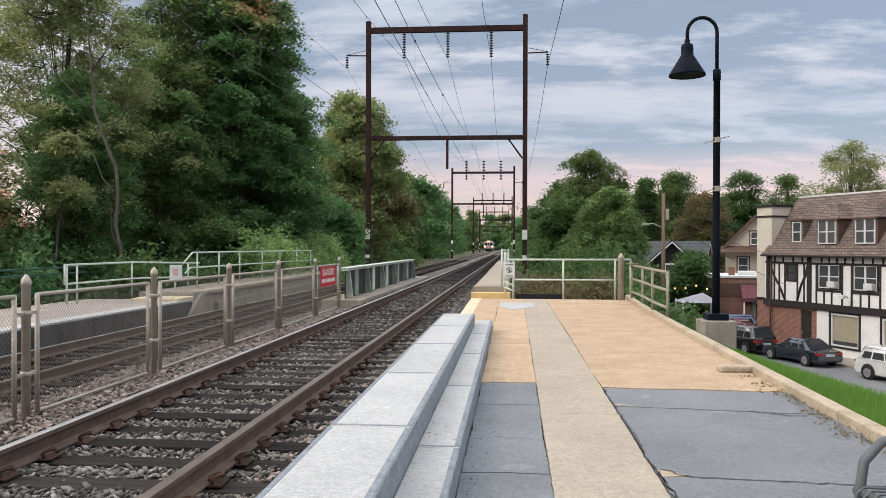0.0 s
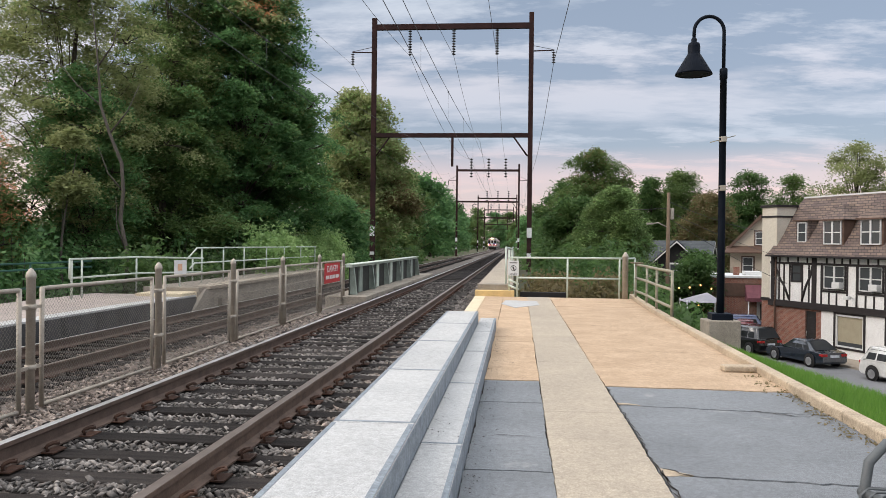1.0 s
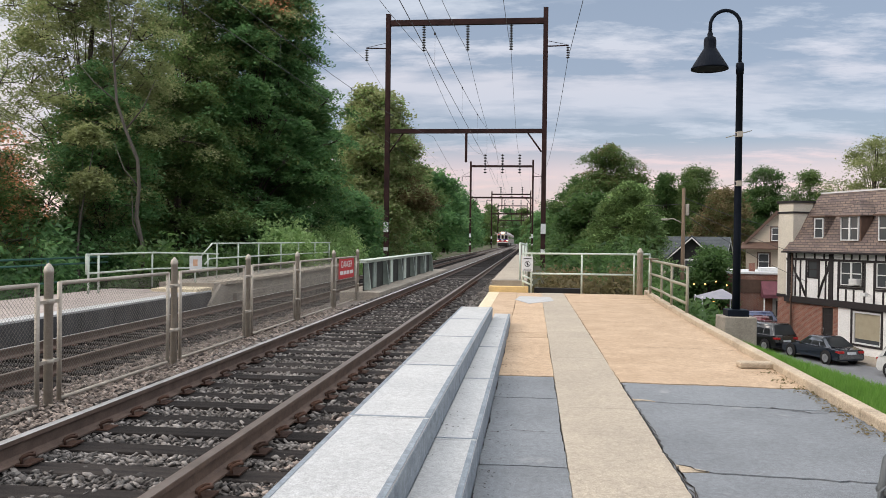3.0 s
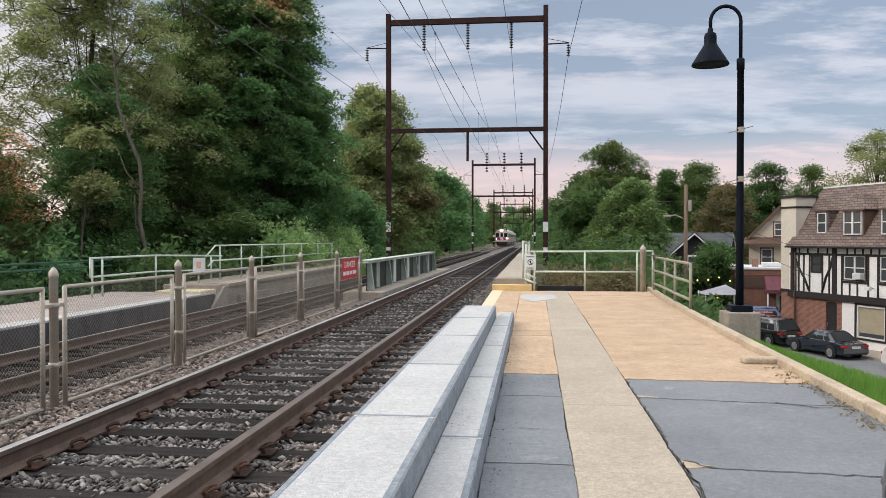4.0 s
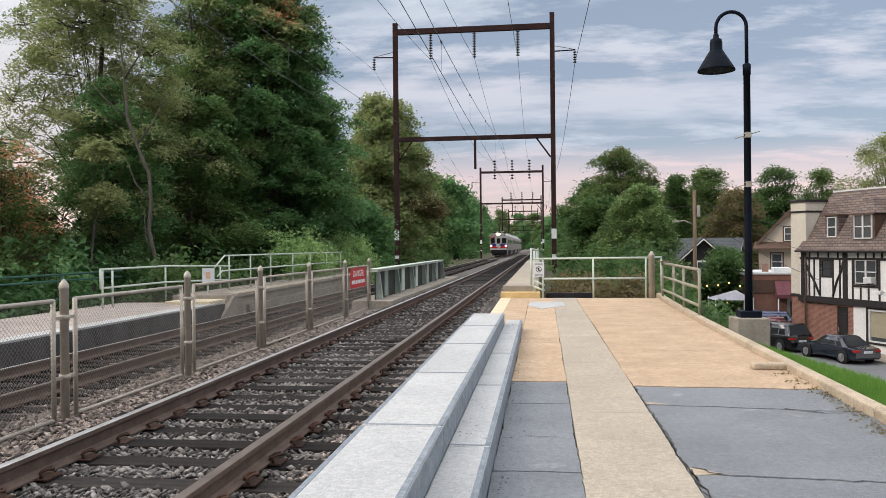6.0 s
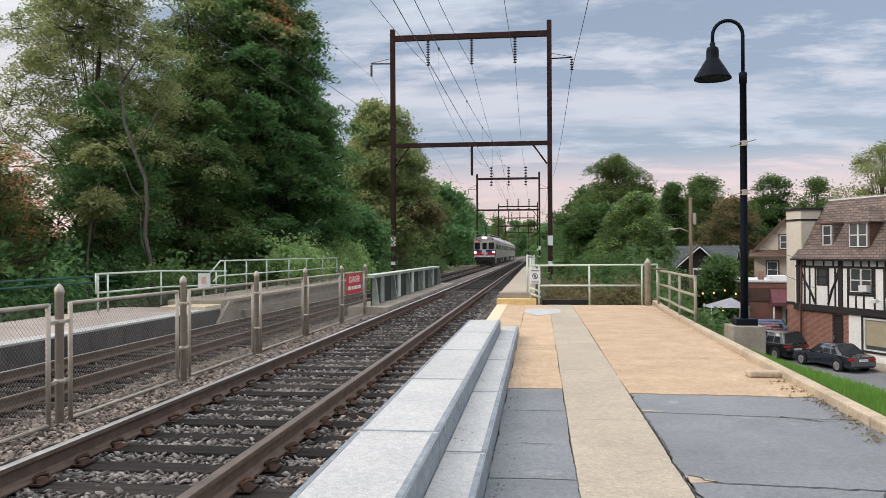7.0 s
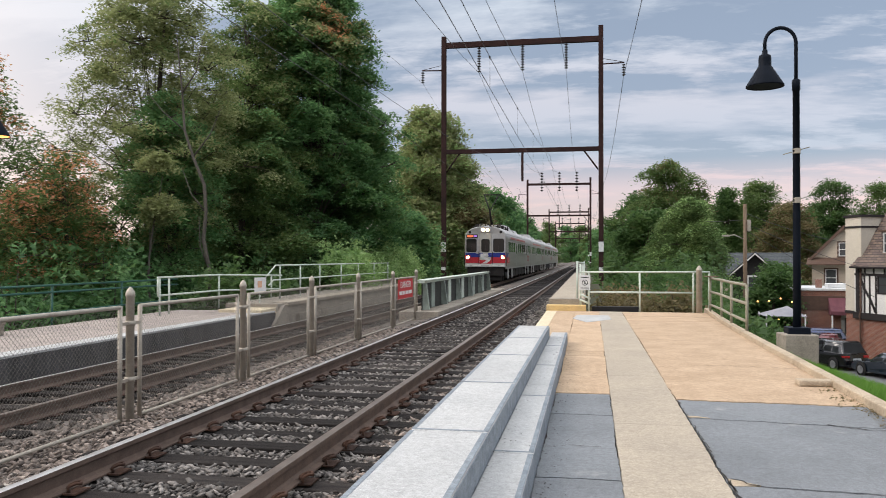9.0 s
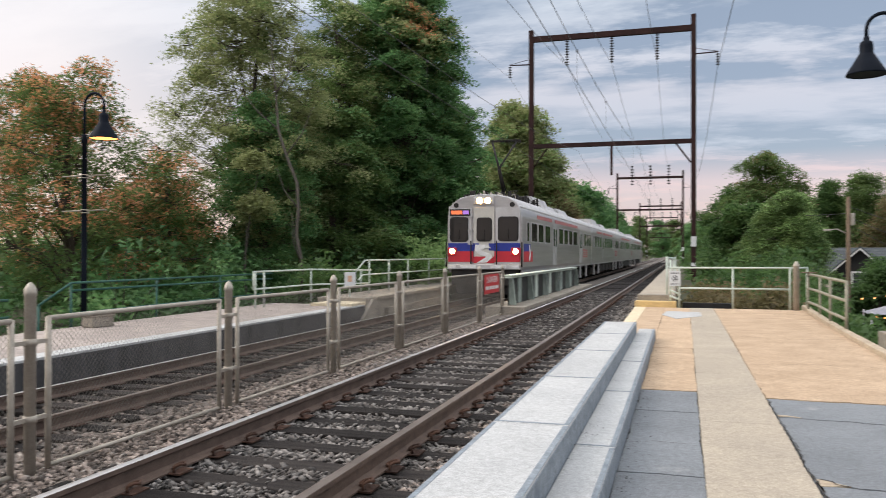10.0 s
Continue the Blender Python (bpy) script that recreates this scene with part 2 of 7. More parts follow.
M["rail_paint"] = mat("pale_green_rail_paint", (0.58, 0.64, 0.56), (0.45, 0.51, 0.45), 5, 0.55, bump=0.15, spots=((0.25, 0.20, 0.15), 14, 0.70))
M["rail_dull"] = mat("unpainted_rail_pipe", (0.34, 0.32, 0.25), (0.24, 0.225, 0.175), 5, 0.65, bump=0.2, metal=0.2)
M["rail_green"] = mat("dark_green_rail_paint", (0.025, 0.10, 0.075), (0.018, 0.07, 0.055), 4, 0.5, bump=0.1)
M["girder"] = mat("pale_green_girder_paint", (0.36, 0.41, 0.365), (0.22, 0.26, 0.23), 2.5, 0.6, bump=0.2, spots=((0.16, 0.10, 0.065), 6, 0.68))
M["girder_dark"] = mat("stained_girder_web", (0.042, 0.045, 0.04), (0.024, 0.024, 0.021), 2.0, 0.75, bump=0.3, spots=((0.055, 0.04, 0.03), 4, 0.62))
M["rust_steel"] = mat("rusted_catenary_steel", (0.052, 0.027, 0.025), (0.030, 0.018, 0.018), 1.2, 0.8, metal=0.1, gloss=0.1, bump=0.3, fine=30)
M["insulator"] = mat("brown_porcelain", (0.02, 0.016, 0.016), (0.012, 0.01, 0.01), 6, 0.25, bump=0)
M["cable"] = mat("overhead_cable", (0.10, 0.10, 0.105), (0.06, 0.06, 0.065), 5, 0.6, metal=0.4, bump=0)
M["label_white"] = mat("white_plate", (0.70, 0.71, 0.71), (0.60, 0.61, 0.61), 6, 0.6, bump=0.05)
M["lamp_black"] = mat("black_lamp_paint", (0.010, 0.0135, 0.021), (0.0065, 0.009, 0.0145), 3, 0.5, bump=0.06, fine=40, gloss=0.05)
M["lamp_inside"] = mat("lamp_reflector", (0.09, 0.075, 0.055), None, 4, 0.5, bump=0)
M["red_sign"] = mat("red_sign", (0.50, 0.035, 0.04), (0.42, 0.03, 0.035), 4, 0.5, bump=0.03)
M["white"] = mat("white_lettering", (0.75, 0.74, 0.72), None, 8, 0.6, bump=0)
M["black"] = mat("black_paint", (0.018, 0.017, 0.017), (0.03, 0.028, 0.027), 4, 0.6, bump=0.1)
M["orange_tape"] = mat("orange_tape", (0.72, 0.45, 0.30), None, 8, 0.7, bump=0)
M["grass"] = mat("verge_grass_soil", (0.085, 0.16, 0.035), (0.055, 0.11, 0.025), 2, 0.95, bump=0.6, world_co=True)
M["ground"] = mat("rough_ground", (0.065, 0.075, 0.035), (0.09, 0.08, 0.05), 0.35, 0.95, bump=0.6, fine=20, world_co=True)
M["road"] = mat("street_asphalt", (0.20, 0.205, 0.215), (0.155, 0.16, 0.17), 0.6, 0.9, bump=0.3, fine=60, world_co=True)
M["pave"] = mat("street_pavement", (0.40, 0.345, 0.275), (0.33, 0.28, 0.225), 0.8, 0.9, bump=0.3, world_co=True)
M["bark"] = mat("bark", (0.085, 0.07, 0.055), (0.05, 0.042, 0.034), 3, 0.9, bump=0.9, fine=18, stretch=(3, 3, 0.6))
M["bark_grey"] = mat("grey_bark", (0.125, 0.11, 0.092), (0.06, 0.053, 0.045), 3, 0.9, bump=0.8, fine=18, stretch=(3, 3, 0.6))
M["leaf_dark"] = leaf_mat("leaf_dark_maple", (0.062, 0.145, 0.058), (0.14, 0.275, 0.104), (0.26, 0.42, 0.165))
M["leaf_mid"] = leaf_mat("leaf_mid_green", (0.078, 0.135, 0.046), (0.138, 0.212, 0.072), (0.255, 0.32, 0.115))
M["leaf_light"] = leaf_mat("leaf_yellow_green", (0.165, 0.2, 0.082), (0.285, 0.32, 0.14), (0.46, 0.475, 0.24))
M["leaf_autumn"] = leaf_mat("leaf_autumn_red", (0.42, 0.3, 0.11), (0.68, 0.31, 0.16), (0.82, 0.42, 0.3))
M["leaf_bush"] = leaf_mat("leaf_bush", (0.052, 0.105, 0.036), (0.09, 0.165, 0.052), (0.15, 0.225, 0.075))
M["leaf_weed"] = leaf_mat("leaf_weed", (0.12, 0.115, 0.05), (0.19, 0.155, 0.075), (0.27, 0.2, 0.11))
M["grass_blade"] = leaf_mat("grass_blade", (0.10, 0.21, 0.035), (0.15, 0.30, 0.05), (0.21, 0.36, 0.075))
M["steel"] = mat("stainless_train_side", (0.52, 0.495, 0.48), (0.38, 0.355, 0.34), 0.6, 0.36, metal=0.7, bump=0.05, fine=30, stretch=(1, 0.15, 6))
M["train_front"] = mat("silver_train_front", (0.56, 0.545, 0.54), (0.44, 0.425, 0.415), 1.2, 0.4, metal=0.4, bump=0.03)
M["train_roof"] = mat("dusty_train_roof", (0.56, 0.55, 0.55), (0.42, 0.41, 0.41), 1.4, 0.7, bump=0.15)
M["train_black"] = mat("underframe_grime", (0.022, 0.02, 0.019), (0.035, 0.03, 0.028), 3, 0.8, bump=0.4)
M["train_blue"] = mat("blue_band", (0.03, 0.045, 0.27), (0.025, 0.038, 0.22), 1.5, 0.4, bump=0.03)
M["train_red"] = mat("red_band", (0.55, 0.035, 0.05), (0.45, 0.03, 0.045), 1.5, 0.4, bump=0.03)
M["train_glass"] = glass_mat("train_window_glass", (0.022, 0.021, 0.020), 0.03)
M["door_steel"] = mat("pale_end_door", (0.55, 0.52, 0.47), (0.47, 0.45, 0.41), 1.5, 0.5, bump=0.05)
M["headlight"] = mat("lit_headlight", (0.9, 0.85, 0.7), None, 3, 0.3, bump=0, emit=((1.0, 0.66, 0.30), 260.0))
# reflector bowl made to glow orange, putting the lamp's halo into its emission
M["reflector"] = mat("lamp_reflector_halo", (0.9, 0.7, 0.4), None, 3, 0.3, bump=0, emit=((1.0, 0.50, 0.16), 26.0))
M["leaf_hedge"] = leaf_mat("leaf_pale_hedge", (0.19, 0.32, 0.12), (0.33, 0.48, 0.18), (0.47, 0.61, 0.27))
M["destination"] = mat("lit_destination_panel", (0.5, 0.1, 0.05), None, 3, 0.4, bump=0, emit=((1.0, 0.22, 0.08), 0.9))
M["destination_violet"] = mat("lit_violet_panel", (0.25, 0.12, 0.4), None, 3, 0.4, bump=0, emit=((0.45, 0.22, 0.75), 0.7))
M["bulb"] = mat("lit_lamp_bulb", (0.9, 0.7, 0.4), None, 3, 0.4, bump=0, emit=((1.0, 0.36, 0.09), 3.0))
M["stucco"] = mat("white_stucco", (0.80, 0.79, 0.775), (0.72, 0.71, 0.695), 0.8, 0.9, bump=0.3, spots=((0.45, 0.43, 0.40), 2.0, 0.70))
M["cream_stucco"] = mat("cream_stucco", (0.62, 0.57, 0.48), (0.55, 0.50, 0.42), 0.8, 0.9, bump=0.3)
M["timber"] = mat("black_timber", (0.022, 0.019, 0.02), (0.035, 0.03, 0.03), 3, 0.7, bump=0.3, stretch=(1, 1, 4))
M["brick"] = brick_mat("red_brick", (0.27, 0.11, 0.075), (0.19, 0.075, 0.055), (0.30, 0.24, 0.20))
M["shingle"] = brick_mat("weathered_shingle", (0.21, 0.155, 0.125), (0.125, 0.095, 0.088), (0.06, 0.05, 0.048), 0.42, 0.16, 0.5)
M["dark_shingle"] = brick_mat("dark_shingle", (0.085, 0.095, 0.10), (0.065, 0.075, 0.08), (0.04, 0.045, 0.05), 0.4, 0.16, 0.4)
M["house_beige"] = mat("beige_siding", (0.52, 0.44, 0.35), (0.46, 0.39, 0.31), 1, 0.85, bump=0.3, stretch=(0.2, 0.2, 9))
M["brown_trim"] = mat("brown_trim", (0.12, 0.075, 0.055), (0.09, 0.055, 0.042), 3, 0.7, bump=0.1)
M["window_white"] = mat("white_window_frame", (0.66, 0.66, 0.65), (0.58, 0.58, 0.57), 5, 0.6, bump=0.05)
M["window_glass"] = glass_mat("house_window_glass", (0.06, 0.065, 0.07), 0.08)
M["blind"] = mat("tan_blind", (0.36, 0.32, 0.23), (0.32, 0.28, 0.20), 2, 0.8, bump=0.1)
M["awning"] = mat("maroon_awning", (0.16, 0.06, 0.075), (0.12, 0.045, 0.06), 2, 0.8, bump=0.1)
M["umbrella"] = mat("white_canopy", (0.32, 0.32, 0.35), (0.26, 0.26, 0.30), 2, 0.8, bump=0.05)
M["car_dark"] = mat("dark_blue_car_paint", (0.016, 0.026, 0.042), None, 3, 0.22, metal=0.35, bump=0, coat=1.0, gloss=0.6)
M["car_black"] = mat("black_car_paint", (0.01, 0.011, 0.014), None, 3, 0.22, metal=0.35, bump=0, coat=1.0, gloss=0.6)
M["car_red"] = mat("dark_red_car_paint", (0.13, 0.014, 0.024), None, 3, 0.22, metal=0.35, bump=0, coat=1.0, gloss=0.6)
M["car_blue"] = mat("blue_car_paint", (0.024, 0.042, 0.13), None, 3, 0.22, metal=0.35, bump=0, coat=1.0, gloss=0.6)
M["car_white"] = mat("white_car_paint", (0.62, 0.62, 0.60), None, 3, 0.25, bump=0, coat=1.0)
M["tyre"] = mat("tyre_rubber", (0.018, 0.018, 0.019), None, 5, 0.85, bump=0.2)
M["rim"] = mat("alloy_rim", (0.48, 0.48, 0.49), None, 5, 0.35, metal=0.8, bump=0)
M["tail_light"] = mat("tail_light_lens", (0.35, 0.02, 0.02), None, 5, 0.25, bump=0)
M["plate"] = mat("blank_plate", (0.6, 0.62, 0.66), None, 5, 0.5, bump=0)
M["bench_grey"] = mat("grey_bench_coating", (0.115, 0.125, 0.13), (0.09, 0.10, 0.105), 6, 0.5, bump=0.08)
M["wood_pole"] = mat("utility_pole_wood", (0.20, 0.145, 0.10), (0.14, 0.10, 0.07), 3, 0.9, bump=0.5, stretch=(4, 4, 0.5))
M["faded_red"] = mat("faded_red_letterboard", (0.50, 0.20, 0.19), (0.42, 0.15, 0.15), 1.5, 0.5, bump=0.05)


# ---------------------------------------------------------------- building helpers
def mesh_of(bm, name, material, smooth=False):
    me = bpy.data.meshes.new(name)
    bm.normal_update()
    bm.to_mesh(me)
    bm.free()
    for m in material if isinstance(material, (list, tuple)) else [material]:
        me.materials.append(m)
    if smooth:
        me.shade_smooth()
    return me


def part(name, bm, material, parent=None, label="", smooth=False, m=None):
    """One bmesh as one mesh object, under a thing or a part when parent is given."""
    ob = new(name, mesh_of(bm, name, material, smooth))
    if parent:
        ob.parent = parent
    if m is not None:
        ob.matrix_basis = m
    if label:
        ob["label"] = label
    return ob


def shared(name, me, parent, m, label=""):
    ob = new(name, me)
    ob.parent = parent
    ob.matrix_basis = m
    if label:
        ob["label"] = label
    return ob


def thing(name, label, category, group="", m=None, kind=""):
    ob = new(name)
    ob.empty_display_size = 0.1
    if m is not None:
        ob.matrix_basis = m
    return tagged(ob, label, category, group, kind)


def structure(name, bm, material, label="", smooth=False):
    return tagged(part(name, bm, material, smooth=smooth), label, "", "", "structure")


def box(bm, x0, x1, y0, y1, z0, z1, m=None, bevel=0.0, mi=0):
    """A box between two corners, its edges eased when bevel is given."""
    vs = [bm.verts.new((x, y, z)) for x in (x0, x1) for y in (y0, y1) for z in (z0, z1)]
    fs = [bm.faces.new([vs[i] for i in q]) for q in ((0, 1, 3, 2), (4, 6, 7, 5), (0, 4, 5, 1), (2, 3, 7, 6), (0, 2, 6, 4), (1, 5, 7, 3))]
    for f in fs:
        f.material_index = mi
    if bevel:
        es = {e for f in fs for e in f.edges}
        r = bmesh.ops.bevel(bm, geom=list(es), offset=bevel, segments=2, affect="EDGES", profile=0.5)
        vs = list({v for f in r["faces"] for v in f.verts} | {v for v in vs if v.is_valid})
        for f in r["faces"]:
            f.material_index = mi
    if m is not None:
        for v in vs:
            v.co = m @ v.co
    return vs


def rod(bm, a, b, r, r2=None, n=8, caps=True, mi=0, smooth=True):
    """A straight bar from a to b."""
    a, b = Vector(a), Vector(b)
    r2 = r if r2 is None else r2
    d = (b - a).normalized()
    u = d.orthogonal().normalized()
    w = d.cross(u)
    ring = []
    for p, rr in ((a, r), (b, r2)):
        ring.append([bm.verts.new(p + (u * math.cos(i * 2 * math.pi / n) + w * math.sin(i * 2 * math.pi / n)) * rr) for i in range(n)])
    for i in range(n):
        f = bm.faces.new((ring[0][i], ring[0][(i + 1) % n], ring[1][(i + 1) % n], ring[1][i]))
        f.smooth, f.material_index = smooth, mi
    if caps:
        bm.faces.new(ring[0][::-1]).material_index = mi
        bm.faces.new(ring[1]).material_index = mi


def pipe(bm, pts, r, n=8, mi=0, radii=None):
    """A bent bar through points."""
    pts = [Vector(p) for p in pts]
    rings = []
    u = None
    for i, p in enumerate(pts):
        d = (pts[min(i + 1, len(pts) - 1)] - pts[max(i - 1, 0)]).normalized()
        u = d.orthogonal().normalized() if u is None else (u - d * u.dot(d)).normalized()
        w = d.cross(u)
        rr = radii[i] if radii else r
        rings.append([bm.verts.new(p + (u * math.cos(k * 2 * math.pi / n) + w * math.sin(k * 2 * math.pi / n)) * rr) for k in range(n)])
    for a, b in zip(rings, rings[1:]):
        for k in range(n):
            f = bm.faces.new((a[k], a[(k + 1) % n], b[(k + 1) % n], b[k]))
            f.smooth, f.material_index = True, mi
    bm.faces.new(rings[0][::-1]).material_index = mi
    bm.faces.new(rings[-1]).material_index = mi


def lathe(bm, prof, n=20, at=(0, 0, 0), mi=0):
    """A turned form: (radius, height) pairs round the z axis."""
    rings = [[bm.verts.new((at[0] + r * math.cos(k * 2 * math.pi / n), at[1] + r * math.sin(k * 2 * math.pi / n), at[2] + z)) for k in range(n)] for r, z in prof]
    for a, b in zip(rings, rings[1:]):
        for k in range(n):
            f = bm.faces.new((a[k], a[(k + 1) % n], b[(k + 1) % n], b[k]))
            f.smooth, f.material_index = True, mi
    bm.faces.new(rings[0][::-1]).material_index = mi
    bm.faces.new(rings[-1]).material_index = mi


def prism(bm, poly, y0, y1, axis="y", mi=0):
    """An outline in two axes pushed along the third."""
    def at(p, k):
        return {"y": (p[0], k, p[1]), "x": (k, p[0], p[1]), "z": (p[0], p[1], k)}[axis]
    a = [bm.verts.new(at(p, y0)) for p in poly]
    b = [bm.verts.new(at(p, y1)) for p in poly]
    n = len(poly)
    fs = [bm.faces.new(a), bm.faces.new(b[::-1])]
    fs += [bm.faces.new((a[i], b[i], b[(i + 1) % n], a[(i + 1) % n])) for i in range(n)]
    for f in fs:
        f.material_index = mi
    bmesh.ops.recalc_face_normals(bm, faces=fs)
    return fs


def from_arrays(name, verts, faces, material, smooth=False):
    me = bpy.data.meshes.new(name)
    k = faces.shape[1]
    me.vertices.add(len(verts)), me.loops.add(faces.size), me.polygons.add(len(faces))
    me.vertices.foreach_set("co", np.ascontiguousarray(verts, dtype=np.float32).ravel())
    me.loops.foreach_set("vertex_index", np.ascontiguousarray(faces, dtype=np.int32).ravel())
    me.polygons.foreach_set("loop_start", np.arange(0, faces.size, k, dtype=np.int32))
    me.update(calc_edges=True)
    me.materials.append(material)
    if smooth:
        me.shade_smooth()
    return me


def words(text, size, m, material, parent, name="lettering", extrude=0.002):
    cu = bpy.data.curves.new(name, "FONT")
    cu.body, cu.size, cu.align_x, cu.align_y, cu.extrude = text, size, "CENTER", "CENTER", extrude
    cu.materials.append(material)
    tmp = bpy.data.objects.new(name, cu)
    scene.collection.objects.link(tmp)
    me = bpy.data.meshes.new_from_object(tmp.evaluated_get(bpy.context.evaluated_depsgraph_get()))
    bpy.data.objects.remove(tmp)
    if not me.materials:
        me.materials.append(material)
    return shared(name, me, parent, m)


def grid_wall(bm, x0, x1, z0, z1, holes, y0, y1, mi=0):
    """A wall between two planes of y, in one piece, with rectangular openings (x0, x1, z0, z1) cut through."""
    xs = sorted({x0, x1, *[v for q in holes for v in q[:2]]})
    zs = sorted({z0, z1, *[v for q in holes for v in q[2:]]})
    verts = {}

    def v(i, j, k):
        if (i, j, k) not in verts:
            verts[i, j, k] = bm.verts.new((xs[i], y1 if k else y0, zs[j]))
        return verts[i, j, k]

    def full(i, j):
        if not (0 <= i < len(xs) - 1 and 0 <= j < len(zs) - 1):
            return False
        a, b = (xs[i] + xs[i + 1]) / 2, (zs[j] + zs[j + 1]) / 2
        return not any(q[0] < a < q[1] and q[2] < b < q[3] for q in holes)
    fs = []
    for i in range(len(xs) - 1):
        for j in range(len(zs) - 1):
            if not full(i, j):
                continue
            fs.append((v(i, j, 0), v(i + 1, j, 0), v(i + 1, j + 1, 0), v(i, j + 1, 0)))
            fs.append((v(i, j, 1), v(i, j + 1, 1), v(i + 1, j + 1, 1), v(i + 1, j, 1)))
            if not full(i - 1, j):
                fs.append((v(i, j, 0), v(i, j + 1, 0), v(i, j + 1, 1), v(i, j, 1)))
            if not full(i + 1, j):
                fs.append((v(i + 1, j, 0), v(i + 1, j, 1), v(i + 1, j + 1, 1), v(i + 1, j + 1, 0)))
            if not full(i, j - 1):
                fs.append((v(i, j, 0), v(i, j, 1), v(i + 1, j, 1), v(i + 1, j, 0)))
            if not full(i, j + 1):
                fs.append((v(i, j + 1, 0), v(i + 1, j + 1, 0), v(i + 1, j + 1, 1), v(i, j + 1, 1)))
    for f in fs:
        bm.faces.new(f).material_index = mi


def round_plate(bm, x0, x1, z0, z1, r, y0, y1, mi=0):
    """A plate with rounded corners between two planes of y."""
    pts = []
    for cx, cz, a in ((x1 - r, z1 - r, 0), (x0 + r, z1 - r, 90), (x0 + r, z0 + r, 180), (x1 - r, z0 + r, 270)):
        pts += [(cx + r * math.cos(radians(a + k * 22.5)), cz + r * math.sin(radians(a + k * 22.5))) for k in range(5)]
    prism(bm, pts, y0, y1, "y", mi)


def B():
    return bmesh.new()


# ---------------------------------------------------------------- ground
T1, T2, Z2 = -2.842, -7.5, -0.375  # middles of the two tracks, and the far track's lower rail level
STREET = -5.0


def smooth01(a, b, x):
    k = min(max((x - a) / (b - a), 0), 1)
    return k * k * (3 - 2 * k)


def verge_width(y):
    """The grass beside the kerb narrows towards the lamp."""
    return min(max(0.6 + (13.7 - y) * 0.26, 0.05), 2.2)


def kerb_x(y):
    return 2.845 + 0.021 * (y - 7.0) * (1 if y > 7 else 0.4) + 0.0022 * max(y - 15.0, 0.0) ** 2


def ground_z(x, y):
    """Embankment for the tracks, falling to the street on one side and gently on the other."""
    bed = -0.62 - 0.34 * smooth01(-4.6, -5.6, x)
    edge = kerb_x(min(max(y, 6), 24)) + 0.15 + verge_width(y)
    right = bed + (STREET - 0.12 - bed) * smooth01(edge + 0.1, edge + 6.0, x)
    if x < -13:
        right = bed - 0.5 * smooth01(-13, -18, x)
    return right + 0.04 * noise.noise((x * 0.3, y * 0.3, 0))


def build_ground():
    xs = [-2500, -900, -300, -120, -70, -45, -34, -26, -21, -18, -16, -14, -13, -12, -11, -9.5, -8, -6.6, -6, -5.4, -5, -4.6, -4, -3, -2, -1.2, -0.6, 0, 1.5, 3, 3.6, 4.3, 4.9, 5.6, 6.4, 7.2, 8, 8.8, 9.6, 10.5, 12, 15, 20, 30, 50, 90, 300, 900, 2500]
    ys = [-2500, -900, -300, -80, -30, -12, -6] + [i * 2.0 for i in range(-1, 40)] + [84, 92, 102, 115, 130, 150, 180, 230, 300, 420, 700, 1300, 2500]
    v = np.array([(x, y, ground_z(x, y)) for y in ys for x in xs])
    n = len(xs)
    f = np.array([(j * n + i, j * n + i + 1, (j + 1) * n + i + 1, (j + 1) * n + i) for j in range(len(ys) - 1) for i in range(n - 1)])
    tagged(new("ground", from_arrays("ground", v, f, M["ground"], True)), "rough earth and low growth along the railway", "", "", "structure")
    # ballast shoulders under both tracks
    bm = B()
    prof = [(-9.6, -0.78), (-9.0, -0.62), (-6.2, -0.58), (-5.6, -0.47), (-4.9, -0.385), (-4.35, -0.29), (-4.05, -0.205), (-1.55, -0.205), (-1.25, -0.30), (-0.9, -0.40)]
    ys = [-14 + i * 0.9 for i in range(70)] + [52, 58, 66, 76, 90, 110, 140, 180, 230, 300, 380]
    rows = [[bm.verts.new((x + curve_x(y), y, z + 0.012 * noise.noise((x * 3, y * 2, 1)))) for x, z in prof] for y in ys]
    for a, b in zip(rows, rows[1:]):
        for i in range(len(prof) - 1):
            bm.faces.new((a[i], a[i + 1], b[i + 1], b[i])).smooth = True
    structure("ballast_bed", bm, M["ballast_bed"], "grey-brown crushed stone ballast under the tracks")


def curve_x(y):
    """The line runs straight past the platforms and swings slowly aside far away."""
    d = max(y - 200.0, 0.0)
    return -d * d / 9000.0


def rail_profile():
    half = [(0.038, 0.0), (0.038, -0.03), (0.012, -0.046), (0.009, -0.125), (0.03, -0.142), (0.075, -0.152), (0.075, -0.165)]
    return [(x, z) for x, z in half] + [(-x, z) for x, z in reversed(half)]


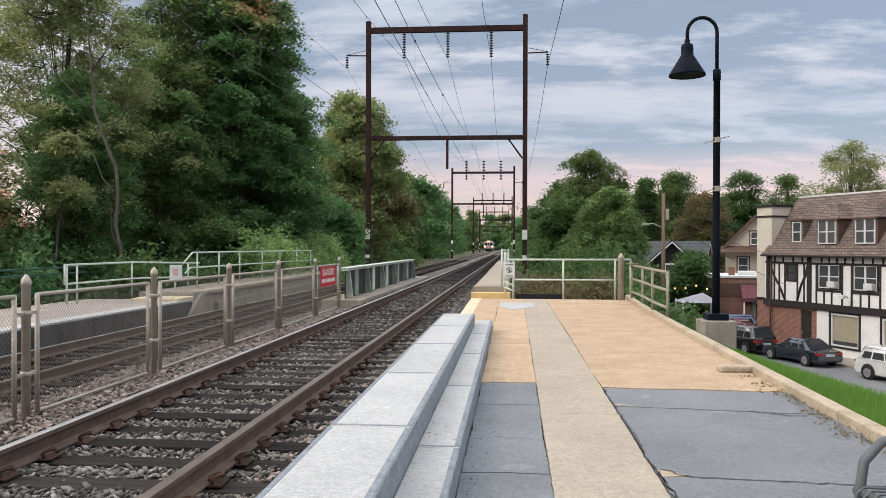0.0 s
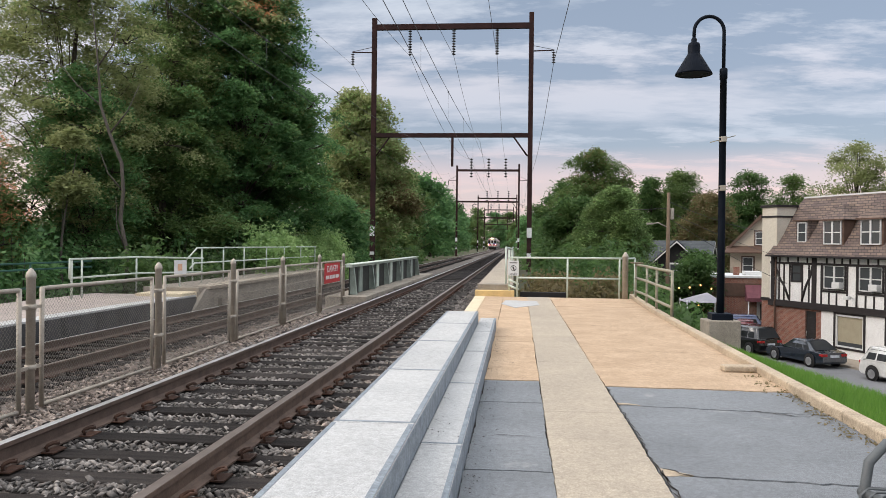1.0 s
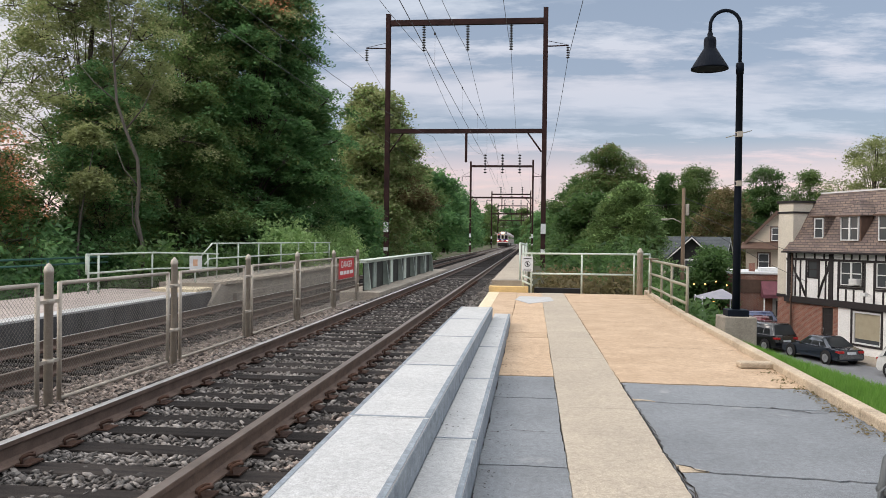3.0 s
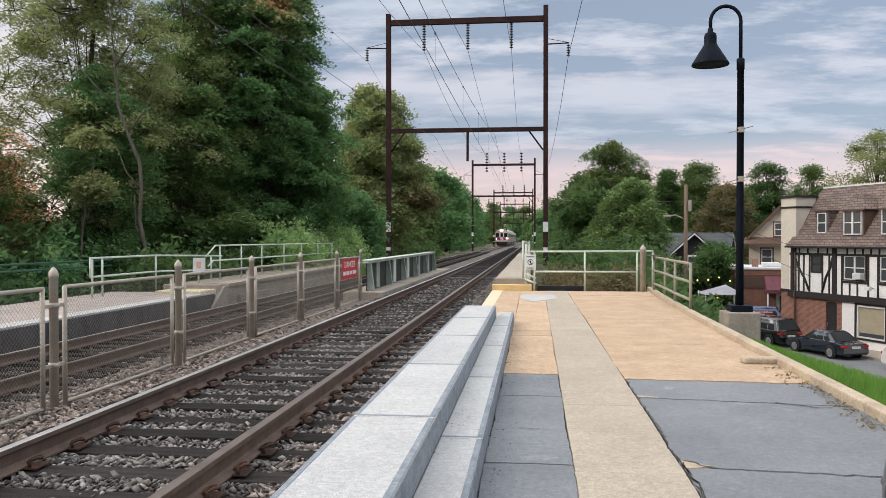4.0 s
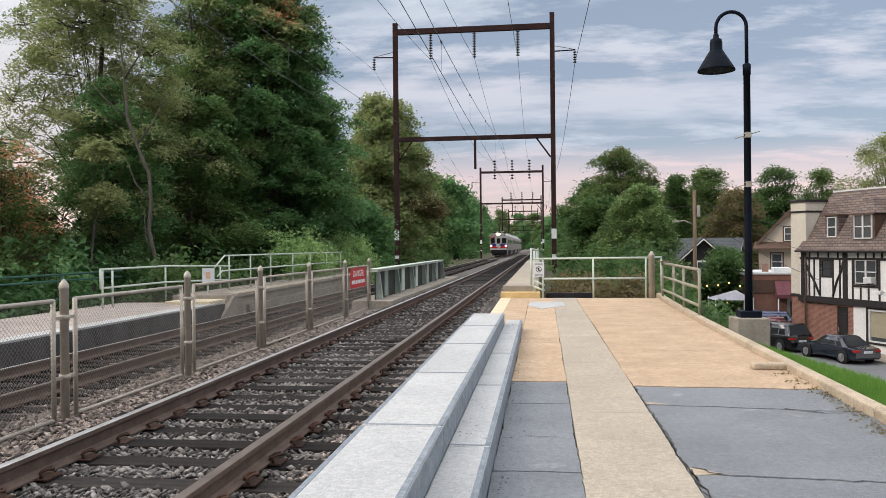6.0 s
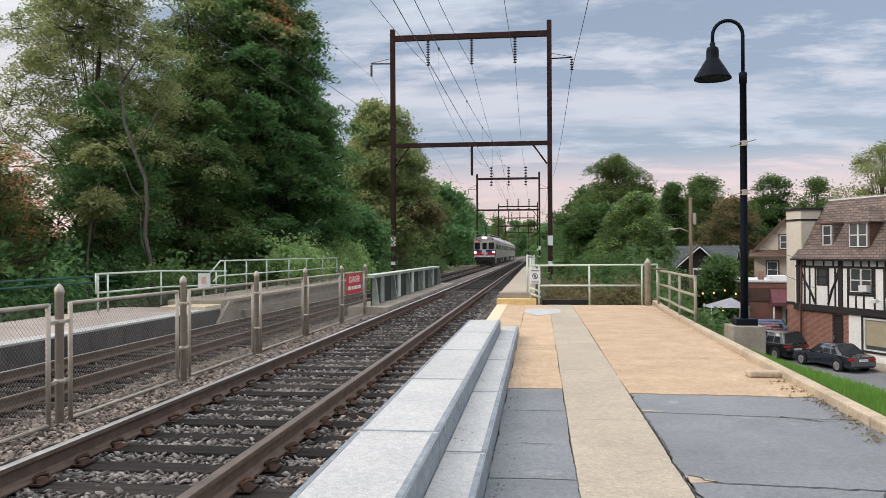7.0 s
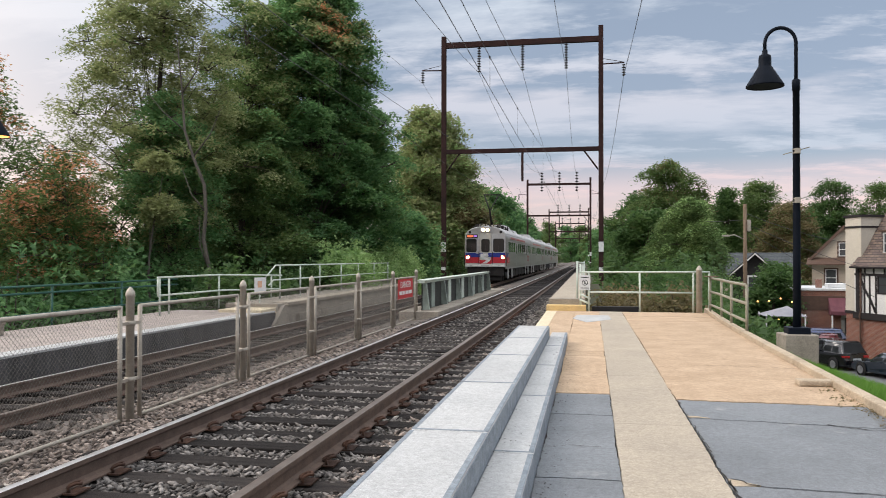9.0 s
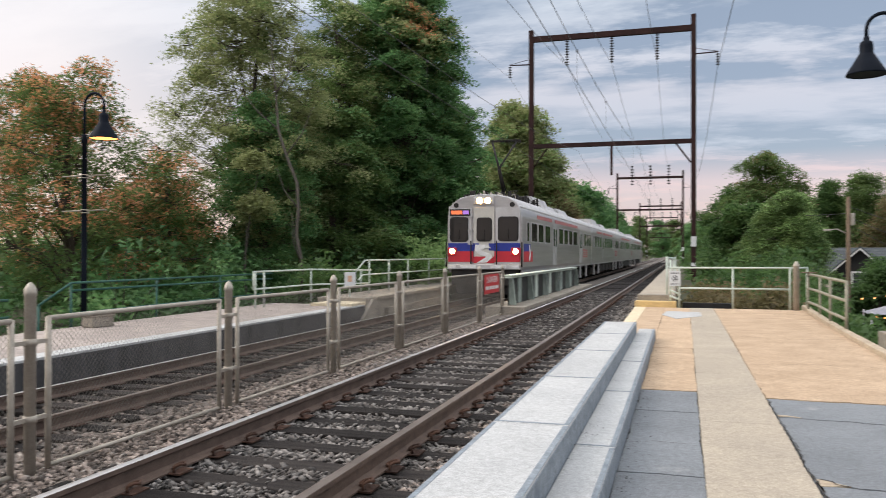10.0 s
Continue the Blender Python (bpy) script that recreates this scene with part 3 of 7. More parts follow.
def build_track(name, mid, z0, ties_from, ties_to, label):
    track = thing(name, label, "railway track")
    ys = [-14 + 2 * i for i in range(80)] + [150 + 10 * i for i in range(26)]
    for side in (-0.7525, 0.7525):
        bm = B()
        prof = rail_profile()
        rows = [[bm.verts.new((mid + side + px + curve_x(y), y, z0 + pz)) for px, pz in prof] for y in ys]
        n = len(prof)
        for a, b in zip(rows, rows[1:]):
            for i in range(n):
                bm.faces.new((a[i], a[(i + 1) % n], b[(i + 1) % n], b[i]))
        rail = part("rail", bm, M["rail_rust"], track, "rust-brown steel rail with a bright worn head")
        bm = B()
        rows = [[bm.verts.new((mid + side + px + curve_x(y), y, z0 + pz)) for px, pz in ((-0.034, 0.0015), (-0.022, 0.004), (0.022, 0.004), (0.034, 0.0015))] for y in ys]
        for a, b in zip(rows, rows[1:]):
            for i in range(3):
                bm.faces.new((a[i], a[i + 1], b[i + 1], b[i])).smooth = True
        part("running_surface", bm, M["rail_head" if side < 0 else "rail_dull_head"], rail)
    # timber ties, each a little askew and unlike
    bm = B()
    box(bm, -1.28, 1.28, -0.112, 0.112, -0.17, 0.0, bevel=0.012)
    for v in bm.verts:
        v.co += Vector((0, noise.noise(v.co * 5) * 0.012, noise.noise(v.co * 4) * 0.008))
    tie = mesh_of(bm, "tie", M["tie"])
    bm = B()
    box(bm, -0.17, 0.17, -0.09, 0.09, 0, 0.012)
    plate = mesh_of(bm, "tie_plate", M["clip"])
    bm = B()
    # a sprung clip: a bar bowed up out of the plate, over the rail foot and back
    pipe(bm, [(0.11, -0.065, 0.01), (0.10, -0.06, 0.05), (0.135, -0.03, 0.068), (0.16, 0.0, 0.062), (0.135, 0.04, 0.066), (0.085, 0.05, 0.052), (0.055, 0.02, 0.036), (0.07, -0.02, 0.03)], 0.012, 6)
    clip = mesh_of(bm, "rail_clip", M["clip"])
    rng = random.Random(4 if z0 == 0 else 9)
    far = B()
    y, k = ties_from, 0
    while y < ties_to:
        m = pose(mid + rng.uniform(-0.05, 0.05) + curve_x(y), y + rng.uniform(-0.025, 0.025), z0 - 0.172 + rng.uniform(-0.012, 0.006), 0, 0, rng.uniform(-0.9, 0.9))
        if y < (48 if z0 == 0 else 34):
            shared("tie", tie, track, m)
            for side in (-0.7525, 0.7525):
                if 20 <= k < 76:
                    mm = pose(mid + side, y, z0 - 0.168)
                    shared("tie_plate", plate, track, mm)
                    if z0 == 0:
                        shared("rail_clip", clip, track, mm)
                        shared("rail_clip", clip, track, mm @ pose(0, 0, 0, 0, 0, 180))
            k += 1
        else:
            box(far, -1.28, 1.28, -0.112, 0.112, -0.1, 0.0, m=m)
        y += 0.521
    tagged(part("timber_rest", far, M["tie"], track), kind="stuff")
    return track


def build_gravel():
    """Loose ballast stones, thick near the platform and thinning into the bed far off."""
    rng = np.random.default_rng(5)
    base = np.array([(0, 0, 1), (0.9, 0, 0.25), (0.2, 0.85, 0.3), (-0.8, 0.35, 0.2), (-0.5, -0.8, 0.25), (0.55, -0.75, 0.1), (0, 0, -0.6)])
    tri = np.array([(0, 1, 2), (0, 2, 3), (0, 3, 4), (0, 4, 5), (0, 5, 1), (6, 2, 1), (6, 3, 2), (6, 4, 3), (6, 5, 4), (6, 1, 5)])
    px = np.array([-9.0, -6.2, -5.6, -4.9, -4.35, -4.05, -1.55, -1.25, -0.9])
    pz = np.array([-0.62, -0.58, -0.47, -0.385, -0.29, -0.205, -0.205, -0.30, -0.40])

    def scatter(name, x0, x1, y0, y1, count, lo, hi, stone="stone"):
        p = np.empty((count, 3))
        p[:, 0] = rng.uniform(x0, x1, count)
        p[:, 1] = y0 + (y1 - y0) * rng.uniform(0, 1, count) ** 1.25
        p[:, 2] = np.interp(p[:, 0], px, pz) + rng.uniform(-0.016, 0.022, count)
        s = lo + (hi - lo) * rng.uniform(0, 1, count) ** 1.8
        # few stones lie on the ties
        if x0 > -5:
            k = (p[:, 1] - 1.6) / 0.521
            on = (np.abs(k - np.round(k)) * 0.521 < 0.115) & (np.abs(p[:, 0] - T1) < 1.25) & (rng.uniform(0, 1, count) > 0.06)
            p[on, 1] += 0.26
        a = rng.uniform(0, 6.283, count)
        v = base[None] * (1 + rng.uniform(-0.3, 0.3, (count, 7, 1)))
        v = v * np.stack([s * rng.uniform(0.8, 1.5, count), s * rng.uniform(0.6, 1.0, count), s * rng.uniform(0.4, 0.8, count)], 1)[:, None]
        c, sn = np.cos(a)[:, None], np.sin(a)[:, None]
        x, y = v[..., 0] * c - v[..., 1] * sn, v[..., 0] * sn + v[..., 1] * c
        tl = rng.uniform(-0.9, 0.9, (count, 1))
        z = v[..., 2] + tl * x
        v = np.stack([x, y, z], 2) + p[:, None]
        f = (tri[None] + (np.arange(count) * 7)[:, None, None]).reshape(-1, 3)
        tagged(new(name, from_arrays(name, v.reshape(-1, 3), f, M[stone])), "loose grey and rust-brown crushed ballast stones", "gravel", "", "stuff")

    scatter("gravel", -4.05, -1.6, 2.2, 12, 19000, 0.014, 0.044)
    scatter("gravel", -1.75, -1.1, 2.2, 14, 7000, 0.014, 0.046, "brown_stone")
    scatter("gravel", -5.6, -3.95, 3.0, 20, 17000, 0.014, 0.050, "brown_stone")
    scatter("gravel", -4.6, -1.1, 11, 34, 14000, 0.022, 0.055)
    scatter("gravel", -4.9, -1.1, -9, 2.2, 2500, 0.02, 0.045)
    scatter("gravel", -9.0, -5.5, 4.0, 22, 9000, 0.02, 0.05, "brown_stone")


def wobble(x, y, k=0.018):
    return Vector((x + 0.3 * k * noise.noise((x * 2.1, y * 2.1, 3.0)) + 0.8 * k * noise.noise((x * 11, y * 11, 5)), y + 0.7 * k * noise.noise((x * 1.7, y * 1.7, 8.0)) + 0.9 * k * noise.noise((x * 10, y * 10, 2)), 0))


def slab_piece(name, poly, z0, z1, material, parent, gap=0.006, step=0.07, k=0.018):
    """A paving field with a slightly ragged border, its joint left open all round."""
    pts = []
    c = sum((Vector((*p, 0)) for p in poly), Vector()) / len(poly)
    for i, p in enumerate(poly):
        q = poly[(i + 1) % len(poly)]
        n = max(int(math.dist(p, q) / step), 1)
        for j in range(n):
            x, y = p[0] + (q[0] - p[0]) * j / n, p[1] + (q[1] - p[1]) * j / n
            w = wobble(x, y, k)
            w += (c - w).normalized() * gap
            pts.append((w.x, w.y))
    bm = B()
    fs = prism(bm, pts, z0, z1, "z")
    bmesh.ops.triangulate(bm, faces=[f for f in fs if len(f.verts) > 4])
    return part(name, bm, material, parent)


def build_platform():
    P = -0.07
    plat = tagged(new("platform"), "low station platform patched in asphalt and tan coating", "", "", "structure")
    bm = B()
    n = 30
    ys = [-9 + i * 32.4 / n for i in range(n + 1)]
    rows = [[bm.verts.new((x, y, z)) for x, z in ((-1.16, P - 0.6), (-1.16, P - 0.03), (kerb_x(y) + 0.02, P - 0.03), (kerb_x(y) + 0.02, P - 0.6))] for y in ys]
    for a, b in zip(rows, rows[1:]):
        for i in range(3):
            bm.faces.new((a[i], a[i + 1], b[i + 1], b[i]))
    bm.faces.new(rows[-1]), bm.faces.new(rows[0][::-1])
    part("bedding", bm, M["dark_gap"], plat)
    z = (P - 0.04, P)

    def xl(y):
        return 0.262 + 0.0048 * (y - 4.8)

    def xr(y):
        return 0.965 + 0.0012 * (y - 5.0)
    L = -0.332
    # column beside the steps
    for y0, y1, mt in ((-8, 2.6, "asphalt"), (2.6, 5.36, "asphalt"), (5.36, 7.7, "asphalt"), (7.7, 8.93, "asphalt"), (8.93, 12.5, "tan"), (12.5, 13.15, "tan"), (13.15, 23.3, "tan")):
        slab_piece("paving_field", [(L, y0), (xl(y0), y0), (xl(y1), y1), (L, y1)], z[0], z[1] - (0.004 if mt == "asphalt" else 0), M[mt], plat, 0.013)
    slab_piece("paving_field", [(-0.87, 14.6), (L - 0.004, 14.6), (L - 0.004, 23.3), (-0.87, 23.3)], z[0], z[1] + 0.002, M["tan"], plat)
    # cream strip down the middle
    ys = [-8, 1.5, 4.3, 7.3, 10.4, 13.4, 16.4, 19.6, 23.3]
    for y0, y1 in zip(ys, ys[1:]):
        slab_piece("paving_field", [(xl(y0), y0), (xr(y0), y0), (xr(y1), y1), (xl(y1), y1)], z[0], z[1] + 0.003, M["strip"], plat, 0.003, k=0.012)
    # wide field up to the kerb
    for y0, y1, s, mt in ((-8, 2.2, 0, "asphalt"), (2.2, 5.4, 0.1, "asphalt"), (5.4, 7.72, 0.0, "asphalt"), (7.72, 8.72, -0.15, "asphalt"), (8.72, 19.9, -0.12, "tan"), (19.9, 23.3, 0, "tan")):
        e1 = {2.2: 0.05, 5.4: -0.15, 7.72: -0.2, 8.72: -0.1, 19.9: 0.1, 23.3: 0.0}[y1]
        e0 = {-8: 0, 2.2: 0.05, 5.4: -0.15, 7.72: -0.2, 8.72: -0.1, 19.9: 0.1}[y0]
        slab_piece("paving_field", [(xr(y0), y0), (kerb_x(y0), y0 + e0), (kerb_x(y1), y1 + e1), (xr(y1), y1)], z[0], z[1] - (0.004 if mt == "asphalt" else 0), M[mt], plat, 0.02, k=0.04)
    # pale patch near the end, and the low concrete block by the kerb
    slab_piece("patch", [(0.0, 19.2), (0.62, 20.2), (0.58, 21.6), (-0.25, 21.7), (-0.35, 20.4)], P - 0.01, P + 0.008, M["white_slab"], plat)
    for pts, w in (([(0.985, 8.7), (0.985, 6.6), (0.98, 5.5), (0.985, 4.9), (0.975, 3.0)], 0.010), ([(1.0, 5.52), (1.12, 5.40), (1.28, 5.36)], 0.010), ([(0.99, 5.5), (0.975, 5.25), (1.0, 4.95), (0.985, 4.6)], 0.012), ([(-0.3, 6.3), (0.0, 6.35), (0.25, 6.3)], 0.006),
                   ([(1.05, 4.2), (1.4, 3.6), (1.9, 3.4)], 0.012), ([(2.2, 7.6), (2.5, 7.4), (2.75, 7.45)], 0.014), ([(1.0, 11.4), (1.9, 11.7), (3.0, 11.5)], 0.006), ([(1.0, 15.4), (2.0, 15.1), (3.1, 15.4)], 0.008), ([(1.0, 21.4), (2.1, 21.6), (3.2, 21.3)], 0.014), ([(-0.3, 10.4), (0.0, 10.2), (0.28, 10.5)], 0.006)):
        bm = B()
        line = []
        for a, b in zip(pts, pts[1:]):
            n = max(int(math.dist(a, b) / 0.07), 1)
            line += [(a[0] + (b[0] - a[0]) * i / n, a[1] + (b[1] - a[1]) * i / n) for i in range(n)]
        rows = []
        for i, (x, y) in enumerate(line):
            q = wobble(x, y, 0.07)
            k = w * (0.4 + abs(noise.noise((x * 6, y * 6, 4))) * 1.6)
            rows.append([bm.verts.new((q.x - k * 0.7, q.y - k, P + 0.0035)), bm.verts.new((q.x + k * 0.7, q.y + k, P + 0.0035))])
        for a, b in zip(rows, rows[1:]):
            bm.faces.new((a[0], a[1], b[1], b[0]))
        part("crack", bm, M["dark_gap"], plat)
    slab_piece("patch", [(0.99, 5.54), (1.20, 5.40), (1.06, 5.36), (0.99, 5.36)], P - 0.01, P + 0.001, M["kerb"], plat, k=0.03)
    slab_piece("patch", [(0.985, 7.80), (1.16, 7.755), (1.2, 7.72), (0.985, 7.735)], P - 0.01, P + 0.001, M["kerb"], plat, k=0.05)
    kerb = tagged(new("kerb"), "worn cream concrete platform kerb with weeds along it", "", "", "structure")
    y = -8.0
    while y < 24:
        y1 = min(y + 3.05, 24.2)
        bm = B()
        vs = box(bm, 0, 0.15, 0.004, y1 - y - 0.004, -0.5, 0.015, bevel=0.018)
        for v in bm.verts:
            v.co.x += kerb_x(y + v.co.y)
            v.co.y += y
            v.co.z += 0.006 * noise.noise(v.co * 3)
        part("kerb_stone", bm, M["kerb"], kerb)
        y = y1
    blk = B()
    box(blk, -0.21, 0.21, -0.10, 0.10, 0, 0.075, bevel=0.02)
    for v in blk.verts:
        v.co += Vector((noise.noise(v.co * 7), noise.noise(v.co * 6 + Vector((3, 1, 2))), 0)) * 0.012
    tagged(part("concrete_block", blk, M["kerb"], m=pose(2.73, 10.0, P, 0, 0, 4)), "low worn concrete block on the platform", "block")


def build_boarding_steps():
    """New precast boarding step: a wide upper tread and a narrow lower one, in lengths."""
    steps = thing("boarding_step", "pale precast concrete boarding step with blue-grey edges", "step", m=pose(-1.163, 0, 0))
    y0 = [-6.6, -4.3, -2.0, 0.4, 2.75, 5.05, 7.2, 9.4, 11.55]
    ends = y0[1:] + [13.7]
    for a, b in zip(y0, ends):
        bm = B()
        box(bm, 0, 0.538, a + 0.006, b - 0.006, -0.55, 0.29, bevel=0.016)
        t = part("upper_tread", bm, M["white_slab"], steps)
        bm = B()
        box(bm, 0.003, 0.034, a + 0.02, b - 0.02, 0.2895, 0.2925, bevel=0.0012)
        box(bm, 0.497, 0.535, a + 0.02, b - 0.02, 0.2895, 0.2925, bevel=0.0012)
        # riser plate facing the platform, in the same darker blue-grey as the edges
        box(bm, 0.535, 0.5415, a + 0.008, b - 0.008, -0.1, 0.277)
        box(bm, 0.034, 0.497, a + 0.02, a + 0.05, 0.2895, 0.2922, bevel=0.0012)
        part("edge_band", bm, M["slab_edge"], t, "blue-grey top edges and riser face")
    y0 = [-6.3, -4.0, -1.7, 0.6, 2.95, 5.27, 7.6, 9.9, 12.2]
    ends = y0[1:] + [14.5]
    for a, b in zip(y0, ends):
        bm = B()
        box(bm, 0.543, 0.826, a + 0.006, b - 0.006, -0.5, 0.11, bevel=0.014)
        t = part("lower_tread", bm, M["white_slab"], steps)
        bm = B()
        box(bm, 0.789, 0.824, a + 0.02, b - 0.02, 0.1095, 0.1125, bevel=0.0012)
        # lower riser plate, also darker blue-grey than the tread
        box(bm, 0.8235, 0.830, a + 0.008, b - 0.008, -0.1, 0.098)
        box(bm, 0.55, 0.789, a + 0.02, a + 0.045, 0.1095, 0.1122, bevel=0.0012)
        part("edge_band", bm, M["slab_edge"], t, "blue-grey top edges and riser face")


def build_platform_end():
    """Two steps with a yellow nosing up to the walkway over the bridge."""
    bm = B()
    prism(bm, [(-1.12, 14.6), (-0.86, 15.4), (-0.86, 23.3), (-1.16, 23.3)], -0.5, -0.062, "z")
    structure("platform_edge_strip", bm, M["pale_yellow"], "worn pale yellow platform edge strip")
    st = tagged(new("bridge_steps"), "concrete steps with yellow nosing up to the bridge walkway", "", "", "structure")
    bm = B()
    box(bm, -1.17, -0.02, 23.3, 23.75, -0.5, 0.10, bevel=0.015)
    part("lower_step", bm, M["yellow"], st, "yellow painted step")
    bm = B()
    box(bm, -1.11, -0.05, 23.68, 24.4, -0.5, 0.27, bevel=0.015)
    part("upper_step", bm, M["concrete"], st)
    bm = B()
    box(bm, -1.09, -0.08, 24.4, 66, -0.4, 0.262, bevel=0.015)
    part("walkway", bm, M["strip"], st, "concrete walkway over the bridge")
    bm = B()
    box(bm, 0.15, 1.55, 23.6, 23.75, -0.35, 0.06, bevel=0.01)
    structure("wall_end", bm, M["black"], "dark low board below the end railing")


build_ground()
build_track("near_track", T1, 0.0, 1.6 - 20 * 0.521, 150, "railway track of rusted rails on dark timber ties in ballast")
build_track("far_track", T2, Z2, 2.6 - 20 * 0.521, 120, "farther railway track behind the chain-link fence")
build_gravel()
build_platform()
build_boarding_steps()
build_platform_end()


# ---------------------------------------------------------------- fence, girder, railings
FENCE_X, FENCE_Y = -5.1, [1.9, 4.97, 8.02, 11.05, 14.1, 17.2, 20.5, 23.42]


def build_fence():
    fence = thing("chain_link_fence", "weathered chain-link fence in framed panels between the tracks", "fence")
    bm = B()
    lathe(bm, [(0.047, -0.62), (0.047, 1.02), (0.052, 1.025), (0.054, 1.05), (0.046, 1.085), (0.022, 1.12), (0.006, 1.135)], 14)
    post = mesh_of(bm, "post", M["galv"])
    bm = B()
    lathe(bm, [(0.056, -0.03), (0.058, 0.03)], 12)
    box(bm, -0.012, 0.012, -0.21, 0.21, -0.018, 0.018)
    clamp = mesh_of(bm, "clamp", M["galv"])
    for y in FENCE_Y:
        shared("post", post, fence, pose(FENCE_X, y, 0.09 if y < 6 else 0))
        for z in (0.72, 0.08):
            shared("clamp", clamp, fence, pose(FENCE_X, y, z))
    for a, b in zip(FENCE_Y, FENCE_Y[1:]):
        y0, y1, z0, z1 = a + 0.20, b - 0.20, -0.35, 0.91
        bm = B()
        rod(bm, (FENCE_X, y0, z1), (FENCE_X, y1, z1), 0.024, n=10)
        rod(bm, (FENCE_X, y0, z0), (FENCE_X, y1, z0), 0.021, n=10)
        for y in (y0, y1):
            rod(bm, (FENCE_X, y, z0 - 0.02), (FENCE_X, y, z1 + 0.012), 0.026, n=10)
        panel = part("panel_frame", bm, M["galv"], fence)
        # woven wire: two families of slanting strands
        bm = B()
        pitch, w, h = 0.056, y1 - y0, z1 - z0
        for s in (1, -1):
            c = -h
            while c < w:
                u0, u1 = max(c, 0), min(c + h, w)
                if u1 > u0:
                    za, zb = u0 - c, u1 - c
                    if s < 0:
                        za, zb = h - za, h - zb
                    rod(bm, (FENCE_X + 0.003 * s, y0 + u0, z0 + za), (FENCE_X + 0.003 * s, y0 + u1, z0 + zb), 0.0019, n=3, caps=False)
                c += pitch
        part("chain_link", bm, M["wire"], panel, "chain-link mesh")
    # warning board on the last panel
    sign = thing("danger_sign", "red danger sign with white lettering on the chain-link fence", "sign", m=pose(FENCE_X + 0.05, 21.78, 0.61, 90, 0, 90))
    bm = B()
    box(bm, -0.92, 0.92, -0.27, 0.27, -0.004, 0.004, bevel=0.003)
    part("board", bm, M["red_sign"], sign)
    words("DANGER", 0.27, Matrix.Translation((0, 0.11, 0.006)) @ Matrix.Diagonal((1.2, 0.95, 1, 1)), M["white"], sign)
    bm = B()
    for x0, x1 in ((-0.78, -0.42), (-0.35, -0.12), (-0.04, 0.28), (0.36, 0.78)):
        box(bm, x0, x1, -0.16, -0.06, 0.004, 0.007)
    part("text_bars", bm, M["white"], sign)


def build_girder():
    g = thing("plate_girder", "pale green riveted plate girder of the railway bridge", "girder")
    y0, y1, zt, zb, x = 23.75, 39.8, 0.80, -0.12, -5.0
    bm = B()
    box(bm, x - 0.17, x + 0.17, y0, y1, zt - 0.03, zt, bevel=0.006)
    box(bm, x - 0.10, x + 0.10, y0 + 0.02, y1 - 0.02, zt - 0.10, zt - 0.03)
    part("top_flange", bm, M["rail_paint"], g, "pale weathered top flange")
    bm = B()
    box(bm, x - 0.012, x + 0.012, y0 + 0.03, y1 - 0.03, zb - 0.25, zt - 0.1)
    part("web", bm, M["girder_dark"], g, "dark rain-streaked web plate")
    n = 6
    for i in range(n):
        y = y0 + 0.12 + (y1 - y0 - 0.24) * i / (n - 1)
        bm = B()
        prism(bm, [(x + 0.012, zb), (x + 0.22, zb), (x + 0.22, zb + 0.06), (x + 0.12, zt - 0.1), (x + 0.012, zt - 0.1)], y - 0.012, y + 0.012)
        prism(bm, [(x + 0.215, zb), (x + 0.235, zb), (x + 0.135, zt - 0.1), (x + 0.115, zt - 0.1)], y - 0.055, y + 0.055)
        part("stiffener", bm, M["girder"], g)
        if i < n - 1:
            bm = B()
            ym = y + (y1 - y0 - 0.24) / (n - 1) / 2
            box(bm, x + 0.012, x + 0.05, ym - 0.30, ym + 0.22, zb, zt - 0.1)
            part("splice_plate", bm, M["rail_paint" if i in (1, 2) else "girder"], g)
    bm = B()
    for i in range(7):
        a, b = y0 - 0.5 + i * 2.75, y0 - 0.5 + (i + 1) * 2.75
        box(bm, x - 0.6, x + 0.62, a, b - 0.02, -0.62, zb - 0.02 - 0.01 * (i % 2), bevel=0.02)
    structure("girder_footing", bm, M["concrete"], "concrete ledge under the bridge girder")
    # second girder of the bridge, on the platform's far side of the tracks
    bm = B()
    box(bm, -10.15, -10.0, 24.0, 41.5, -1.2, -0.05)
    structure("wall_bridge", bm, M["concrete"])


def railing(name, label, posts, tops, mids, material, r=0.024, mat_mid=None, group=""):
    """Pipe railing: posts [(x, y, z0, z1)], and bent top and middle rails."""
    t = thing(name, label, "railing", group)
    for x, y, z0, z1 in posts:
        bm = B()
        rod(bm, (x, y, z0), (x, y, z1), r, n=10)
        part("post", bm, material, t)
    for nm, lines in (("top_rail", tops), ("mid_rail", mids)):
        for pts in lines:
            bm = B()
            pipe(bm, pts, r, 10)
            part(nm, bm, material, t)
    return t


